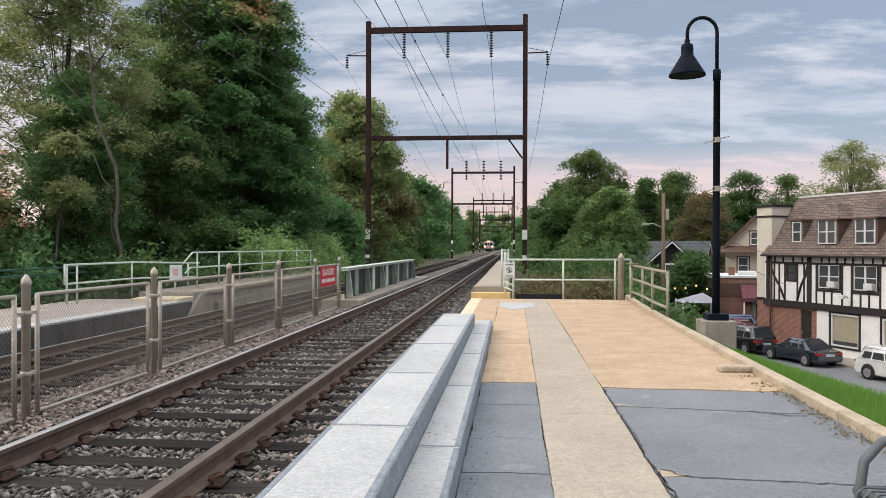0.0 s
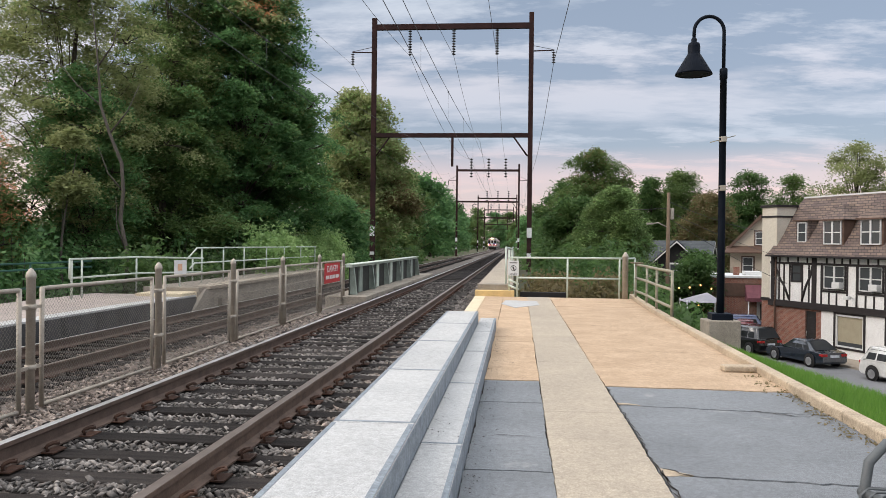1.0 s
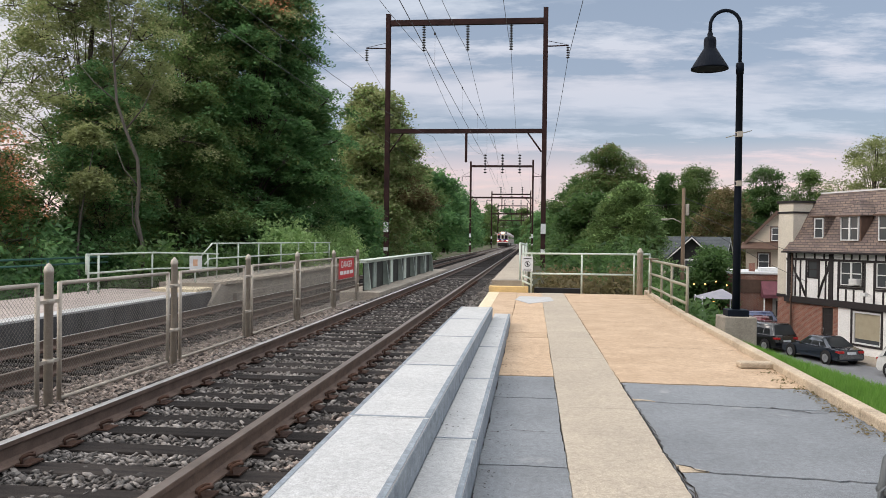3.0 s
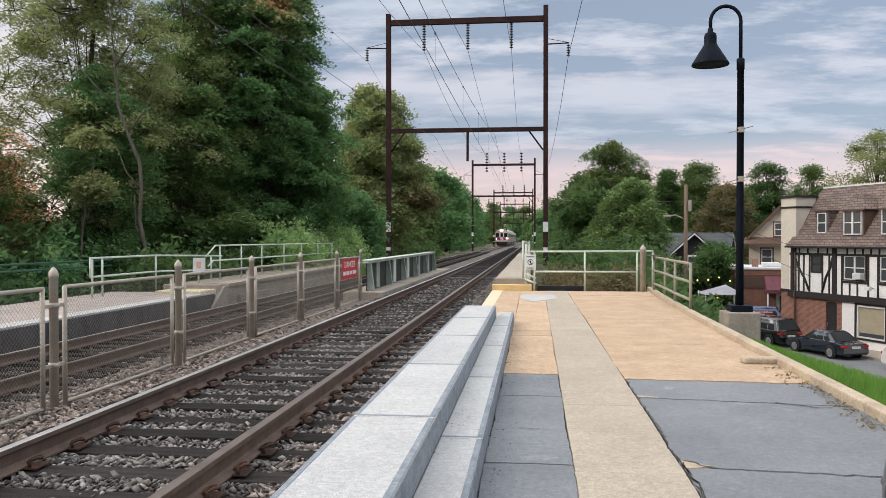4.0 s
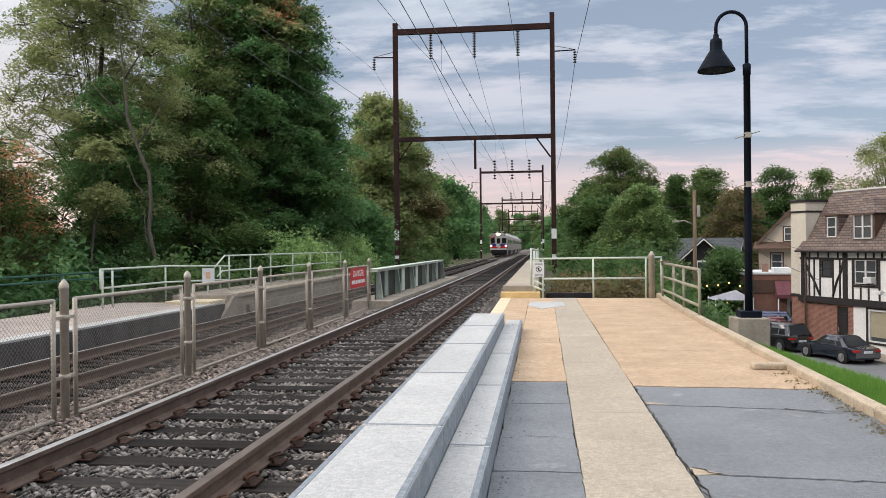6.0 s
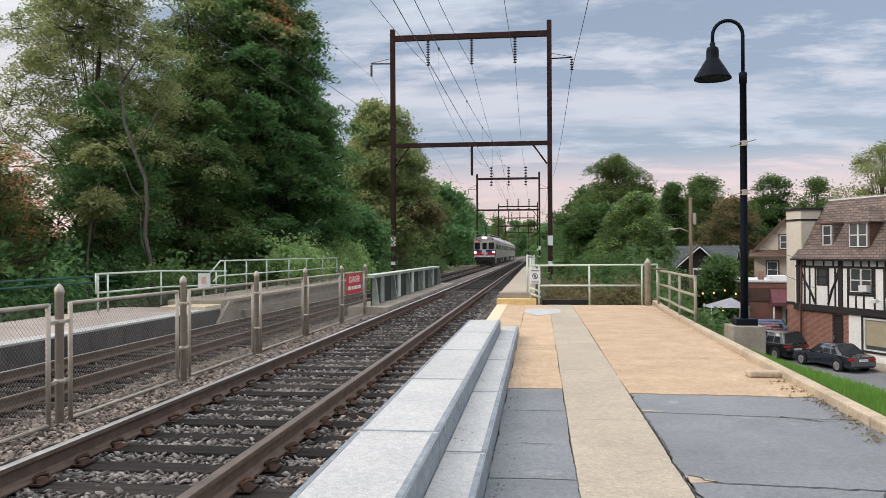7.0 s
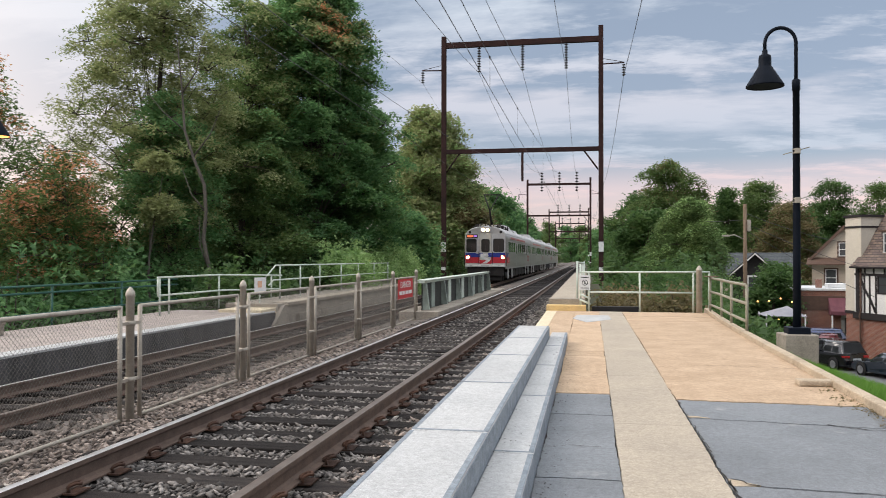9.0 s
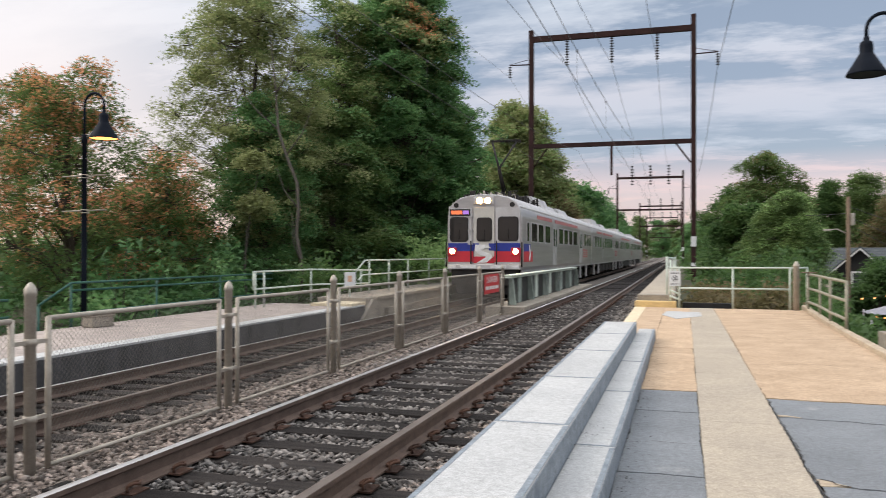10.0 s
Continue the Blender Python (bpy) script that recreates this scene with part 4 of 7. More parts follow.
def build_railings():
    P = -0.07
    y = 23.3
    railing("end_railing", "pale painted pipe railing closing the platform end", [(x, y, P, 1.07) for x in (0.06, 1.5, 2.98)] + [(3.5, 23.9, P, 1.07)],
            [[(-0.22, y, 1.07), (2.98, y, 1.08), (3.5, 23.9, 1.08)]], [[(0.06, y, 0.49), (3.0, y, 0.49)]], M["rail_paint"], 0.027)
    # stub rails beside the steps
    railing("step_railing", "white painted pipe railing beside the bridge steps", [(-0.28, 23.9, 0.2, 1.38), (-0.18, 23.5, 0.05, 1.3)] + [(-0.13, yy, 0.2, 1.3) for yy in (28, 33, 38)],
            [[(-0.28, 23.9, 1.36), (-0.13, 28, 1.3), (-0.12, 38, 1.3)]], [[(-0.2, 23.5, 0.42), (0.1, 23.35, 0.3)], [(-0.2, 23.5, 0.26), (0.1, 23.35, 0.14)]], M["rail_paint"], 0.03)
    post = thing("end_post", "weathered steel fence post with a pointed cap", "post")
    bm = B()
    lathe(bm, [(0.085, -0.1), (0.085, 1.12), (0.092, 1.13), (0.09, 1.16), (0.05, 1.22), (0.02, 1.27)], 14)
    part("shaft", bm, M["galv"], post, m=pose(3.12, 23.15, 0))
    # railing along the kerb
    pts = [(3.34, 22.6), (3.32, 20.6), (3.22, 18.6), (3.18, 16.6)]
    for_posts = [(x, yy, -0.1, 0.94 if i else 1.0) for i, (x, yy) in enumerate(pts)]
    railing("kerb_railing", "unpainted pipe railing along the platform kerb", for_posts,
            [[(x, yy, 0.93) for x, yy in pts]], [[(x, yy, 0.56) for x, yy in pts], [(x, yy, 0.20) for x, yy in pts]], M["rail_dull"], 0.032)
    bm = B()
    box(bm, 3.2, 3.5, 22.2, 22.8, 0.965, 0.99)
    tagged(part("rail_board", bm, M["wood_pole"]), "short board on the kerb railing", "board")
    # small notice at the steps
    s = thing("no_crossing_sign", "white no-crossing notice on the end railing", "sign", m=pose(-0.055, 23.262, 0.765, 90, 0, 0))
    bm = B()
    box(bm, -0.155, 0.155, -0.215, 0.215, -0.003, 0.003, bevel=0.002)
    part("board", bm, M["label_white"], s)
    bm = B()
    lathe(bm, [(0.085, 0.003), (0.085, 0.005)], 24)
    part("ring", bm, M["black"], s)
    bm = B()
    lathe(bm, [(0.068, 0.0055), (0.068, 0.0065)], 24)
    part("disc", bm, M["label_white"], s)
    bm = B()
    box(bm, -0.075, 0.075, -0.01, 0.01, 0.0066, 0.0075, m=pose(0, 0, 0, 0, 0, -45))
    box(bm, -0.018, 0.018, -0.045, 0.045, 0.0066, 0.0072)
    for k in range(3):
        box(bm, -0.11, 0.11, -0.15 - 0.02 * k, -0.142 - 0.02 * k, 0.003, 0.004)
    box(bm, -0.11, 0.11, 0.14, 0.165, 0.003, 0.004)
    part("symbol", bm, M["black"], s)


def build_far_platform():
    Z = -0.12
    p = tagged(new("far_platform"), "far platform with pale paving and a tarred edge", "", "", "structure")
    bm = B()
    box(bm, -12.6, -9.24, -8, 22.4, -1.2, Z - 0.03)
    part("core", bm, M["concrete"], p)
    bm = B()
    box(bm, -9.235, -9.19, -8, 22.4, -1.1, Z - 0.045, bevel=0.008)
    part("edge_face", bm, M["edge_black"], p, "black tarred edge face")
    y = -8.0
    while y < 22:
        bm = B()
        y1 = min(y + 1.52, 22.4)
        box(bm, -9.62, -9.195, y + 0.004, y1 - 0.004, Z - 0.04, Z + 0.004, bevel=0.006)
        part("edge_stone", bm, M["white_slab"], p)
        for k in range(2):
            bm = B()
            xa = -9.62 - 1.35 * k
            box(bm, xa - 1.345, xa - 0.005, y + 0.004, y1 - 0.004, Z - 0.035, Z, bevel=0.005)
            part("paver", bm, M["pavers"], p)
        y = y1
    # steps and wall at its bridge end
    w = tagged(new("wall_far_walkway"), "concrete parapet of the far bridge walkway", "", "", "structure")
    bm = B()
    box(bm, -10.6, -9.25, 21.5, 22.6, -0.5, -0.03, bevel=0.02)
    part("lower_step", bm, M["pale_yellow"], w, "worn yellow painted step")
    bm = B()
    prism(bm, [(21.9, -0.9), (22.1, -0.5), (22.9, 0.03), (23.6, 0.03), (23.6, -0.9)], -9.6, -9.1, "x")
    box(bm, -10.9, -9.2, 22.6, 24.0, -0.9, 0.085, bevel=0.02)
    part("upper_step", bm, M["concrete"], w)
    bm = B()
    prism(bm, [(23.2, -0.9), (23.2, 0.01), (41.5, 0.08), (41.5, -0.9)], -9.55, -9.15, "x")
    prism(bm, [(24.0, -0.9), (24.0, 0.04), (41.5, 0.11), (41.5, -0.9)], -11.2, -9.6, "x")
    part("parapet", bm, M["concrete"], w)
    bm = B()
    prism(bm, [(23.1, 0.01), (23.1, 0.10), (41.6, 0.17), (41.6, 0.08)], -9.62, -9.06, "x")
    part("coping", bm, M["strip"], w, "pale concrete coping")
    bm = B()
    prism(bm, [(24.0, -0.9), (24.0, -0.30), (41.6, -0.17), (41.6, -0.9)], -9.3, -9.02, "x")
    part("plinth", bm, M["concrete"], w)
    R = M["rail_paint"]
    railing("far_railing", "pale green pipe railing at the back of the far platform", [(-11.6, yy, Z, 0.93) for yy in (20.0, 20.5, 23.6)] + [(-10.9, 26.2, 0.1, 0.86)],
            [[(-11.6, 19.9, 0.43), (-11.6, 19.9, 0.93), (-11.6, 23.6, 0.93), (-10.6, 26.4, 0.86)]], [[(-11.6, 19.9, 0.43), (-11.6, 23.6, 0.43), (-10.6, 26.2, 0.40)]], R, 0.028)
    ys = [26.0, 28.0, 30.2, 33.0, 35.6, 38.4, 41.2]
    railing("far_bridge_railing", "pale green pipe railing along the far bridge walkway", [(-10.5, yy, 0.05, 1.22) for yy in ys],
            [[(-10.5, 24.8, 0.86), (-10.5, 25.6, 1.22), (-10.5, 41.4, 1.22)]], [[(-10.5, 25.0, 0.55), (-10.5, 25.4, 0.72), (-10.5, 41.4, 0.72)]], R, 0.026)
    s = thing("far_notice", "white and orange notice on the far railing", "sign", m=pose(-9.92, 22.95, 0.62, 90, 0, 60))
    bm = B()
    box(bm, -0.22, 0.22, -0.25, 0.25, -0.004, 0.004, bevel=0.003)
    part("board", bm, M["label_white"], s)
    bm = B()
    box(bm, -0.10, 0.06, -0.06, 0.14, 0.004, 0.007)
    part("orange_band", bm, M["orange_tape"], s)
    bm = B()
    rod(bm, (0.0, -0.8, -0.03), (0.0, 0.2, -0.03), 0.025)
    part("post", bm, M["rail_paint"], s)
    G = M["rail_green"]
    railing("ramp_railing", "dark green pipe railing along the far platform's ramp", [(-13.0, yy, -0.8, 0.79) for yy in (14.35, 17.4, 20.4)] + [(-13.0, 13.4, -0.9, 0.34)] + [(-13.0, 10.6, -0.9, 0.5), (-13.0, 7.6, -0.9, 0.5)],
            [[(-13.0, 13.4, 0.34), (-13.0, 14.35, 0.79), (-13.0, 23.5, 0.79)], [(-13.0, 3, 0.55), (-13.0, 12.6, 0.5)]],
            [[(-13.0, 14.35, 0.62), (-13.0, 23.5, 0.62)], [(-13.0, 14.35, 0.10), (-13.0, 23.5, 0.14)], [(-13.0, 3, 0.2), (-13.0, 12.6, 0.15)]], G, 0.028)
    bm = B()
    box(bm, -0.28, 0.28, -0.18, 0.18, 0, 0.28, bevel=0.03)
    box(bm, -0.3, 0.3, -0.2, 0.2, 0.22, 0.29, bevel=0.02)
    tagged(part("concrete_planter", bm, M["concrete"], m=pose(-11.9, 13.9, Z, 0, 0, 80)), "low concrete block on the far platform", "block")


def gooseneck(name, label, at, turn, lit, arm=0.24, bands=(3.34, 2.44), foot=0.0):
    """Station lamp: stepped pole, swan-neck and bell shade; z = 0 at the pole's foot."""
    t = thing(name, label, "street lamp", "station lamps", pose(*at, 0, 0, turn))
    bm = B()
    box(bm, -0.19, 0.19, -0.19, 0.19, foot, 0.13, bevel=0.015)
    part("base_plate", bm, M["lamp_black"], t)
    bm = B()
    lathe(bm, [(0.072, 0.12), (0.066, 1.6), (0.06, 4.45), (0.07, 4.452), (0.072, 4.64), (0.05, 4.66)], 18)
    part("pole", bm, M["lamp_black"], t)
    bm = B()
    arc = [(0, 0, 4.6), (0, 0, 5.2), (0, 0, 5.34)] + [(-0.27 + 0.27 * math.cos(a), 0, 5.34 + 0.28 * math.sin(a)) for a in [i * math.pi / 12 for i in range(1, 13)]] + [(-0.54, 0, 5.2)]
    pipe(bm, arc, 0.033, 12)
    part("swan_neck", bm, M["lamp_black"], t)
    bm = B()
    lathe(bm, [(0.035, 5.23), (0.05, 5.2), (0.05, 5.15), (0.10, 5.12), (0.112, 5.06), (0.112, 4.93), (0.13, 4.90), (0.33, 4.57), (0.335, 4.54), (0.32, 4.545), (0.118, 4.88), (0.05, 4.9)], 28, (-0.54, 0, 0))
    shade = part("shade", bm, M["lamp_black"], t, "bell-shaped black shade")
    bm = B()
    lathe(bm, [(0.04, 4.87), (0.07, 4.80), (0.075, 4.72), (0.05, 4.64), (0.02, 4.62)], 16, (-0.54, 0, 0))
    part("bulb", bm, M["bulb"] if lit else M["lamp_inside"], shade)
    bm = B()
    lathe(bm, [(0.30, 4.552), (0.30, 4.556)], 24, (-0.54, 0, 0))
    part("lens", bm, M["bulb"] if lit else M["lamp_black"], shade)
    for z in bands:
        bm = B()
        for dz in (-0.035, 0.035):
            lathe(bm, [(0.071, z + dz - 0.009), (0.071, z + dz + 0.009)], 16)
        box(bm, -0.05, 0.05, -0.105, -0.06, z - 0.05, z + 0.05, bevel=0.008)
        part("band", bm, M["galv"], t, "pale banner clamp")
        bm = B()
        rod(bm, (-arm, -0.05, z - (0.06 if arm < 0.3 else -0.03)), (arm, 0.05, z + (0.08 if arm < 0.3 else 0.0)), 0.008 if arm < 0.3 else 0.018)
        part("banner_arm", bm, M["rail_dull"], t)
    return t


def build_lamps():
    bm = B()
    box(bm, -0.29, 0.29, -0.29, 0.29, -1.4, 0.10, bevel=0.02)
    tagged(part("lamp_pedestal", bm, M["concrete"], m=pose(3.79, 15.2, 0, 0, 0, 3)), "stained concrete lamp pedestal beside the platform kerb", "pedestal")
    gooseneck("street_lamp", "tall black station lamp with a bell shade, unlit", (3.79, 15.2, 0.09), 0, False)
    gooseneck("street_lamp", "tall dark station lamp with a lit orange bulb", (-13.3, 15.1, -0.42), 180, True, 0.58, (3.68, 2.86), -0.7)


# ---------------------------------------------------------------- overhead line
GANTRIES = [(61.6, 0.0), (157.0, -0.5), (252.0, -0.8), (335.0, -2.1), (430.0, -5.5)]
LEFT, RIGHT = -11.14, 1.02


def column(bm, x, y, z0, z1, w=0.36, t=0.05):
    box(bm, x - w / 2, x + w / 2, y - w / 2, y - w / 2 + t, z0, z1)
    box(bm, x - w / 2, x + w / 2, y + w / 2 - t, y + w / 2, z0, z1)
    box(bm, x - t / 2, x + t / 2, y - w / 2 + t, y + w / 2 - t, z0, z1)


def insulator_string(name, parent, at, n, step=0.16, r=0.13, up=False):
    bm = B()
    prof = []
    for i in range(n):
        z = i * step
        prof += [(0.03, z), (r, z + step * 0.25), (r, z + step * 0.4), (0.03, z + step * 0.7)]
    lathe(bm, prof, 10, (at[0], at[1], at[2] if up else at[2] - n * step))
    return part(name, bm, M["insulator"], parent)


def build_gantry(y, dx, first):
    t = thing("catenary_portal", "rust-brown steel portal carrying the overhead line", "catenary portal", "overhead line portals")
    xl, xr, ztop, zb, zt = LEFT + dx, RIGHT + dx, 19.2 if first else 17.2, 9.85, 18.25 if first else 16.0
    for x, z1 in ((xl, ztop - 0.25), (xr, ztop + 0.05)):
        bm = B()
        column(bm, x, y, -0.9, z1)
        col = part("column", bm, M["rust_steel"], t)
        bm = B()
        box(bm, x - 0.19, x + 0.19, y - 0.2, y - 0.187, 2.0, 2.75)
        part("number_plate", bm, M["label_white"], col, "white plate")
        bm = B()
        box(bm, x - 0.17, x + 0.17, y - 0.2, y - 0.187, 0.55, 0.8)
        part("band_plate", bm, M["label_white"], col, "white plate")
        s = -1 if x == xl else 1
        bm = B()
        za = 16.3 if first else 14.0
        rod(bm, (x, y, za), (x + s * 1.75, y, za + 0.05), 0.05)
        rod(bm, (x, y, za + (0.45 if first else 0.9)), (x + s * 1.75, y, za + 0.08), 0.02)
        arm = part("side_arm", bm, M["rust_steel"], t)
        insulator_string("insulator", arm, (x + s * 1.7, y, za), 5, 0.19, 0.14)
    for z, h in ((zt, 0.42), (zb, 0.32)):
        bm = B()
        box(bm, xl + 0.18, xr - 0.18, y - 0.16, y - 0.13, z - h / 2, z + h / 2)
        box(bm, xl + 0.18, xr - 0.18, y - 0.13, y + 0.16, z + h / 2 - 0.03, z + h / 2)
        box(bm, xl + 0.18, xr - 0.18, y - 0.13, y + 0.16, z - h / 2, z - h / 2 + 0.03)
        part("beam", bm, M["rust_steel"], t)
    for x, s in ((xl, 1), (xr, -1)):
        bm = B()
        rod(bm, (x + s * 0.2, y, zb - 1.6), (x + s * 1.25, y, zb - 0.15), 0.065)
        part("knee_brace", bm, M["rust_steel"], t)
    mid = (xl + xr) / 2 + 0.1
    bm = B()
    box(bm, mid - 0.09, mid + 0.09, y - 0.1, y + 0.1, zb - 2.4, zb - 0.15)
    part("hanger_post", bm, M["rust_steel"], t)
    for fx in (0.23, 0.51, 0.785):
        x = xl + (xr - xl) * fx
        if first:
            insulator_string("insulator", t, (x, y, 18.05), 10, 0.2, 0.15)
        else:
            insulator_string("insulator", t, (x, y, 14.6), 7, 0.56, 0.30, True)
    return t


def build_wires():
    def span(bm, x0, z0, x1, z1, y0, y1, sag, r):
        pts = []
        for i in range(13):
            k = i / 12
            pts.append((x0 + (x1 - x0) * k, y0 + (y1 - y0) * k, z0 + (z1 - z0) * k - 4 * sag * k * (1 - k)))
        pipe(bm, pts, r, 5)
    ys = [(-34.0, 0.0)] + GANTRIES
    for fx, z, sag in ((0.23, 16.0, 2.4), (0.51, 16.0, 2.4), (0.785, 16.0, 2.4)):
        bm = B()
        for (a, da), (b, db) in zip(ys, ys[1:]):
            x = LEFT + (RIGHT - LEFT) * fx
            span(bm, x + da, z if a < 100 else 18.4, x + db, z if b < 100 else 18.4, a, b, sag, 0.016)
        tagged(part("feeder_wire", bm, M["cable"]), "long overhead feeder wire between the portals", "wire", "overhead wires")
    for x, z in ((LEFT - 1.7, 15.35), (RIGHT + 1.7, 15.35)):
        bm = B()
        for (a, da), (b, db) in zip(ys, ys[1:]):
            span(bm, x + da, z, x + db, z, a, b, 1.3 if a < 0 else 2.8, 0.020 if x > 0 else 0.010)
        tagged(part("feeder_wire", bm, M["cable"]), "long overhead feeder wire between the portals", "wire", "overhead wires")
    for x, z2 in ((T1, 0.0), (T2, 0.0)):
        cat = thing("contact_line", "sagging messenger wire with contact wire and droppers", "wire", "overhead wires")
        bm = B()
        for (a, da), (b, db) in zip(ys, ys[1:]):
            span(bm, x + da, 9.4, x + db, 9.4, a, b, 2.0, 0.010)
        part("messenger", bm, M["cable"], cat)
        bm = B()
        for (a, da), (b, db) in zip(ys, ys[1:]):
            span(bm, x + da, 6.6, x + db, 6.6, a, b, 0.05, 0.010)
        part("contact_wire", bm, M["cable"], cat)
        for (a, da), (b, db) in zip(ys[:3], ys[1:4]):
            for i in range(1, 10):
                k = i / 10
                z = 9.4 - 8 * k * (1 - k)
                bm = B()
                px, py = x + da + (db - da) * k, a + (b - a) * k
                rod(bm, (px, py, 6.6), (px, py, z), 0.005, n=4)
                box(bm, px - 0.025, px + 0.025, py - 0.05, py + 0.05, z - 0.03, z + 0.03)
                part("dropper", bm, M["cable"], cat)


build_fence()
build_girder()
build_railings()
build_far_platform()
build_lamps()
for i, (gy, gdx) in enumerate(GANTRIES):
    build_gantry(gy, gdx, i == 0)
build_wires()


# ---------------------------------------------------------------- train
def train_section(w=1.575, base=1.18, roof=3.92, crown=4.24):
    """Half outline of the car shell, from the sill up to the roof's middle."""
    pts = [(w - 0.03, base), (w, base + 0.12), (w, 2.1), (w - 0.01, 3.3), (w - 0.06, 3.62), (w - 0.22, roof - 0.02), (w - 0.55, crown - 0.13), (w - 1.0, crown - 0.03), (0, crown)]
    return pts + [(-x, z) for x, z in reversed(pts[:-1])]


def window_unit(parent, y0, y1, z0, z1, x, s):
    bm = B()
    box(bm, x - 0.012, x + 0.016, y0 - 0.05, y1 + 0.05, z0 - 0.05, z1 + 0.05, bevel=0.008)
    fr = part("window_frame", bm, M["train_front"], parent)
    bm = B()
    box(bm, x + s * 0.012 - 0.008, x + s * 0.012 + 0.008, y0, y1, z0, z1, bevel=0.006)
    part("pane", bm, M["train_glass"], fr)


def build_car(train, y0, lead):
    L = 25.55
    sec = train_section()
    bm = B()
    # shell with softly rounded ends
    ends = [(0.0, 0.965), (0.05, 0.985), (0.16, 1.0), (L - 0.16, 1.0), (L, 0.97)]
    rows = [[bm.verts.new((x * k, y0 + yy, 2.6 + (z - 2.6) * (1 - (1 - k) * 0.6))) for x, z in sec] for yy, k in ends]
    n = len(sec)
    for a, b in zip(rows, rows[1:]):
        for i in range(n - 1):
            f = bm.faces.new((a[i], a[i + 1], b[i + 1], b[i]))
            f.material_index = 1 if 4 <= i <= n - 6 else 0
            f.smooth = 3 <= i <= n - 5
    for i in (0, -1):
        bm.faces.new(rows[i])
    for a, b in zip(rows, rows[1:]):
        bm.faces.new((a[0], b[0], b[-1], a[-1]))
    bmesh.ops.recalc_face_normals(bm, faces=bm.faces)
    body = part("car_body", bm, [M["steel"], M["train_roof"]], train, "stainless steel railcar shell")
    # ribbed lower sides
    for s in (-1, 1):
        bm = B()
        for k in range(6):
            z = 1.3 + k * 0.13
            box(bm, s * 1.573 - 0.006, s * 1.573 + 0.006, y0 + 2.2, y0 + L - 0.4, z, z + 0.04)
        part("fluting", bm, M["steel"], body)
        for a, b in ((0.95, 1.35), (2.0, 3.2), (3.7, 4.9), (5.5, 6.9), (9.9, 11.3), (11.8, 13.2), (13.7, 15.1), (15.6, 17.3), (21.0, 22.2), (22.6, 23.7), (24.0, 24.9)):
            window_unit(body, y0 + a, y0 + b, 2.35, 3.12, s * 1.575, s)
        for a in (7.9, 18.6):
            bm = B()
            for k in (0, 0.66):
                box(bm, s * 1.572 - 0.012, s * 1.572 + 0.012, y0 + a + k, y0 + a + k + 0.64, 1.25, 3.3, bevel=0.006)
            d = part("door", bm, M["train_front"], body)
            bm = B()
            for k in (0, 0.66):
                box(bm, s * 1.586 - 0.004, s * 1.586 + 0.004, y0 + a + k + 0.14, y0 + a + k + 0.5, 2.2, 3.05, bevel=0.003)
            part("pane", bm, M["train_glass"], d)
        for a, b, c, d in ((3.4, 7.6, 3.36, 3.52), (8.6, 17.6, 3.36, 3.52), (20.5, 21.6, 1.55, 2.15), (21.8, 23.0, 1.6, 2.1)):
            bm = B()
            box(bm, s * 1.572 - 0.006, s * 1.572 + 0.006, y0 + a, y0 + b, c, d)
            part("red_panel", bm, M["faded_red"], body, "faded red letterboard stripe")
        bm = B()
        box(bm, s * 1.50 - 0.04, s * 1.50 + 0.04, y0 + 0.2, y0 + L - 0.2, 1.06, 1.2, bevel=0.01)
        part("sill", bm, M["train_front"], body)
    # roof gear
    for a, b, h, w in ((6.6, 10.8, 0.42, 1.8), (12.0, 14.4, 0.26, 1.5), (15.5, 19.0, 0.3, 1.6)):
        bm = B()
        prism(bm, [(-w / 2, 4.16), (-w / 2 + 0.2, 4.18 + h), (w / 2 - 0.2, 4.18 + h), (w / 2, 4.16)], y0 + a, y0 + b)
        part("roof_unit", bm, M["train_roof"], body)
    if lead:
        rg = random.Random(3)
        for k in range(46):
            bm = B()
            xx, yy = rg.uniform(-0.95, 0.95), y0 + 0.6 + 6.6 * rg.random() ** 1.3
            w, l, h = rg.uniform(0.03, 0.11), rg.uniform(0.05, 0.26), rg.uniform(0.10, 0.34)
            box(bm, xx - w, xx + w, yy - l, yy + l, 4.02, 4.10 + h, bevel=0.02)
            if k % 3 == 0:
                lathe(bm, [(0.03, 4.1), (0.07, 4.14), (0.03, 4.18), (0.07, 4.24), (0.03, 4.28), (0.06, 4.34), (0.03, 4.4 + h * 0.3)], 8, (xx + 0.16, yy, 0))
            pipe(bm, [(xx, yy, 4.1 + h), (xx + rg.uniform(-0.3, 0.3), yy + 0.3, 4.22 + h * 0.8), (xx + rg.uniform(-0.5, 0.5), yy + 0.7, 4.16)], 0.018, 6)
            part("roof_gear", bm, M["galv" if k % 4 == 0 else "train_black"], body)
    bm = B()
    for s in (-1, 1):
        box(bm, s * 1.46 - 0.05, s * 1.46 + 0.05, y0 + 0.1, y0 + L - 0.1, 3.68, 3.76, bevel=0.02)
    part("gutter", bm, M["white"], body, "pale roof gutter")
    # underframe, trucks, boxes
    bm = B()
    box(bm, -1.42, 1.42, y0 + 0.4, y0 + L - 0.4, 0.98, 1.19)
    for a, b in ((7.0, 9.5), (9.9, 12.2), (12.6, 15.6), (16.0, 18.2)):
        box(bm, -1.38, 1.38, y0 + a, y0 + b, 0.42, 0.98, bevel=0.03)
    for c in (4.0, L - 4.0):
        box(bm, -1.22, 1.22, y0 + c - 1.7, y0 + c + 1.7, 0.42, 0.78, bevel=0.04)
    part("underframe", bm, M["train_black"], body, "black underframe with equipment boxes")
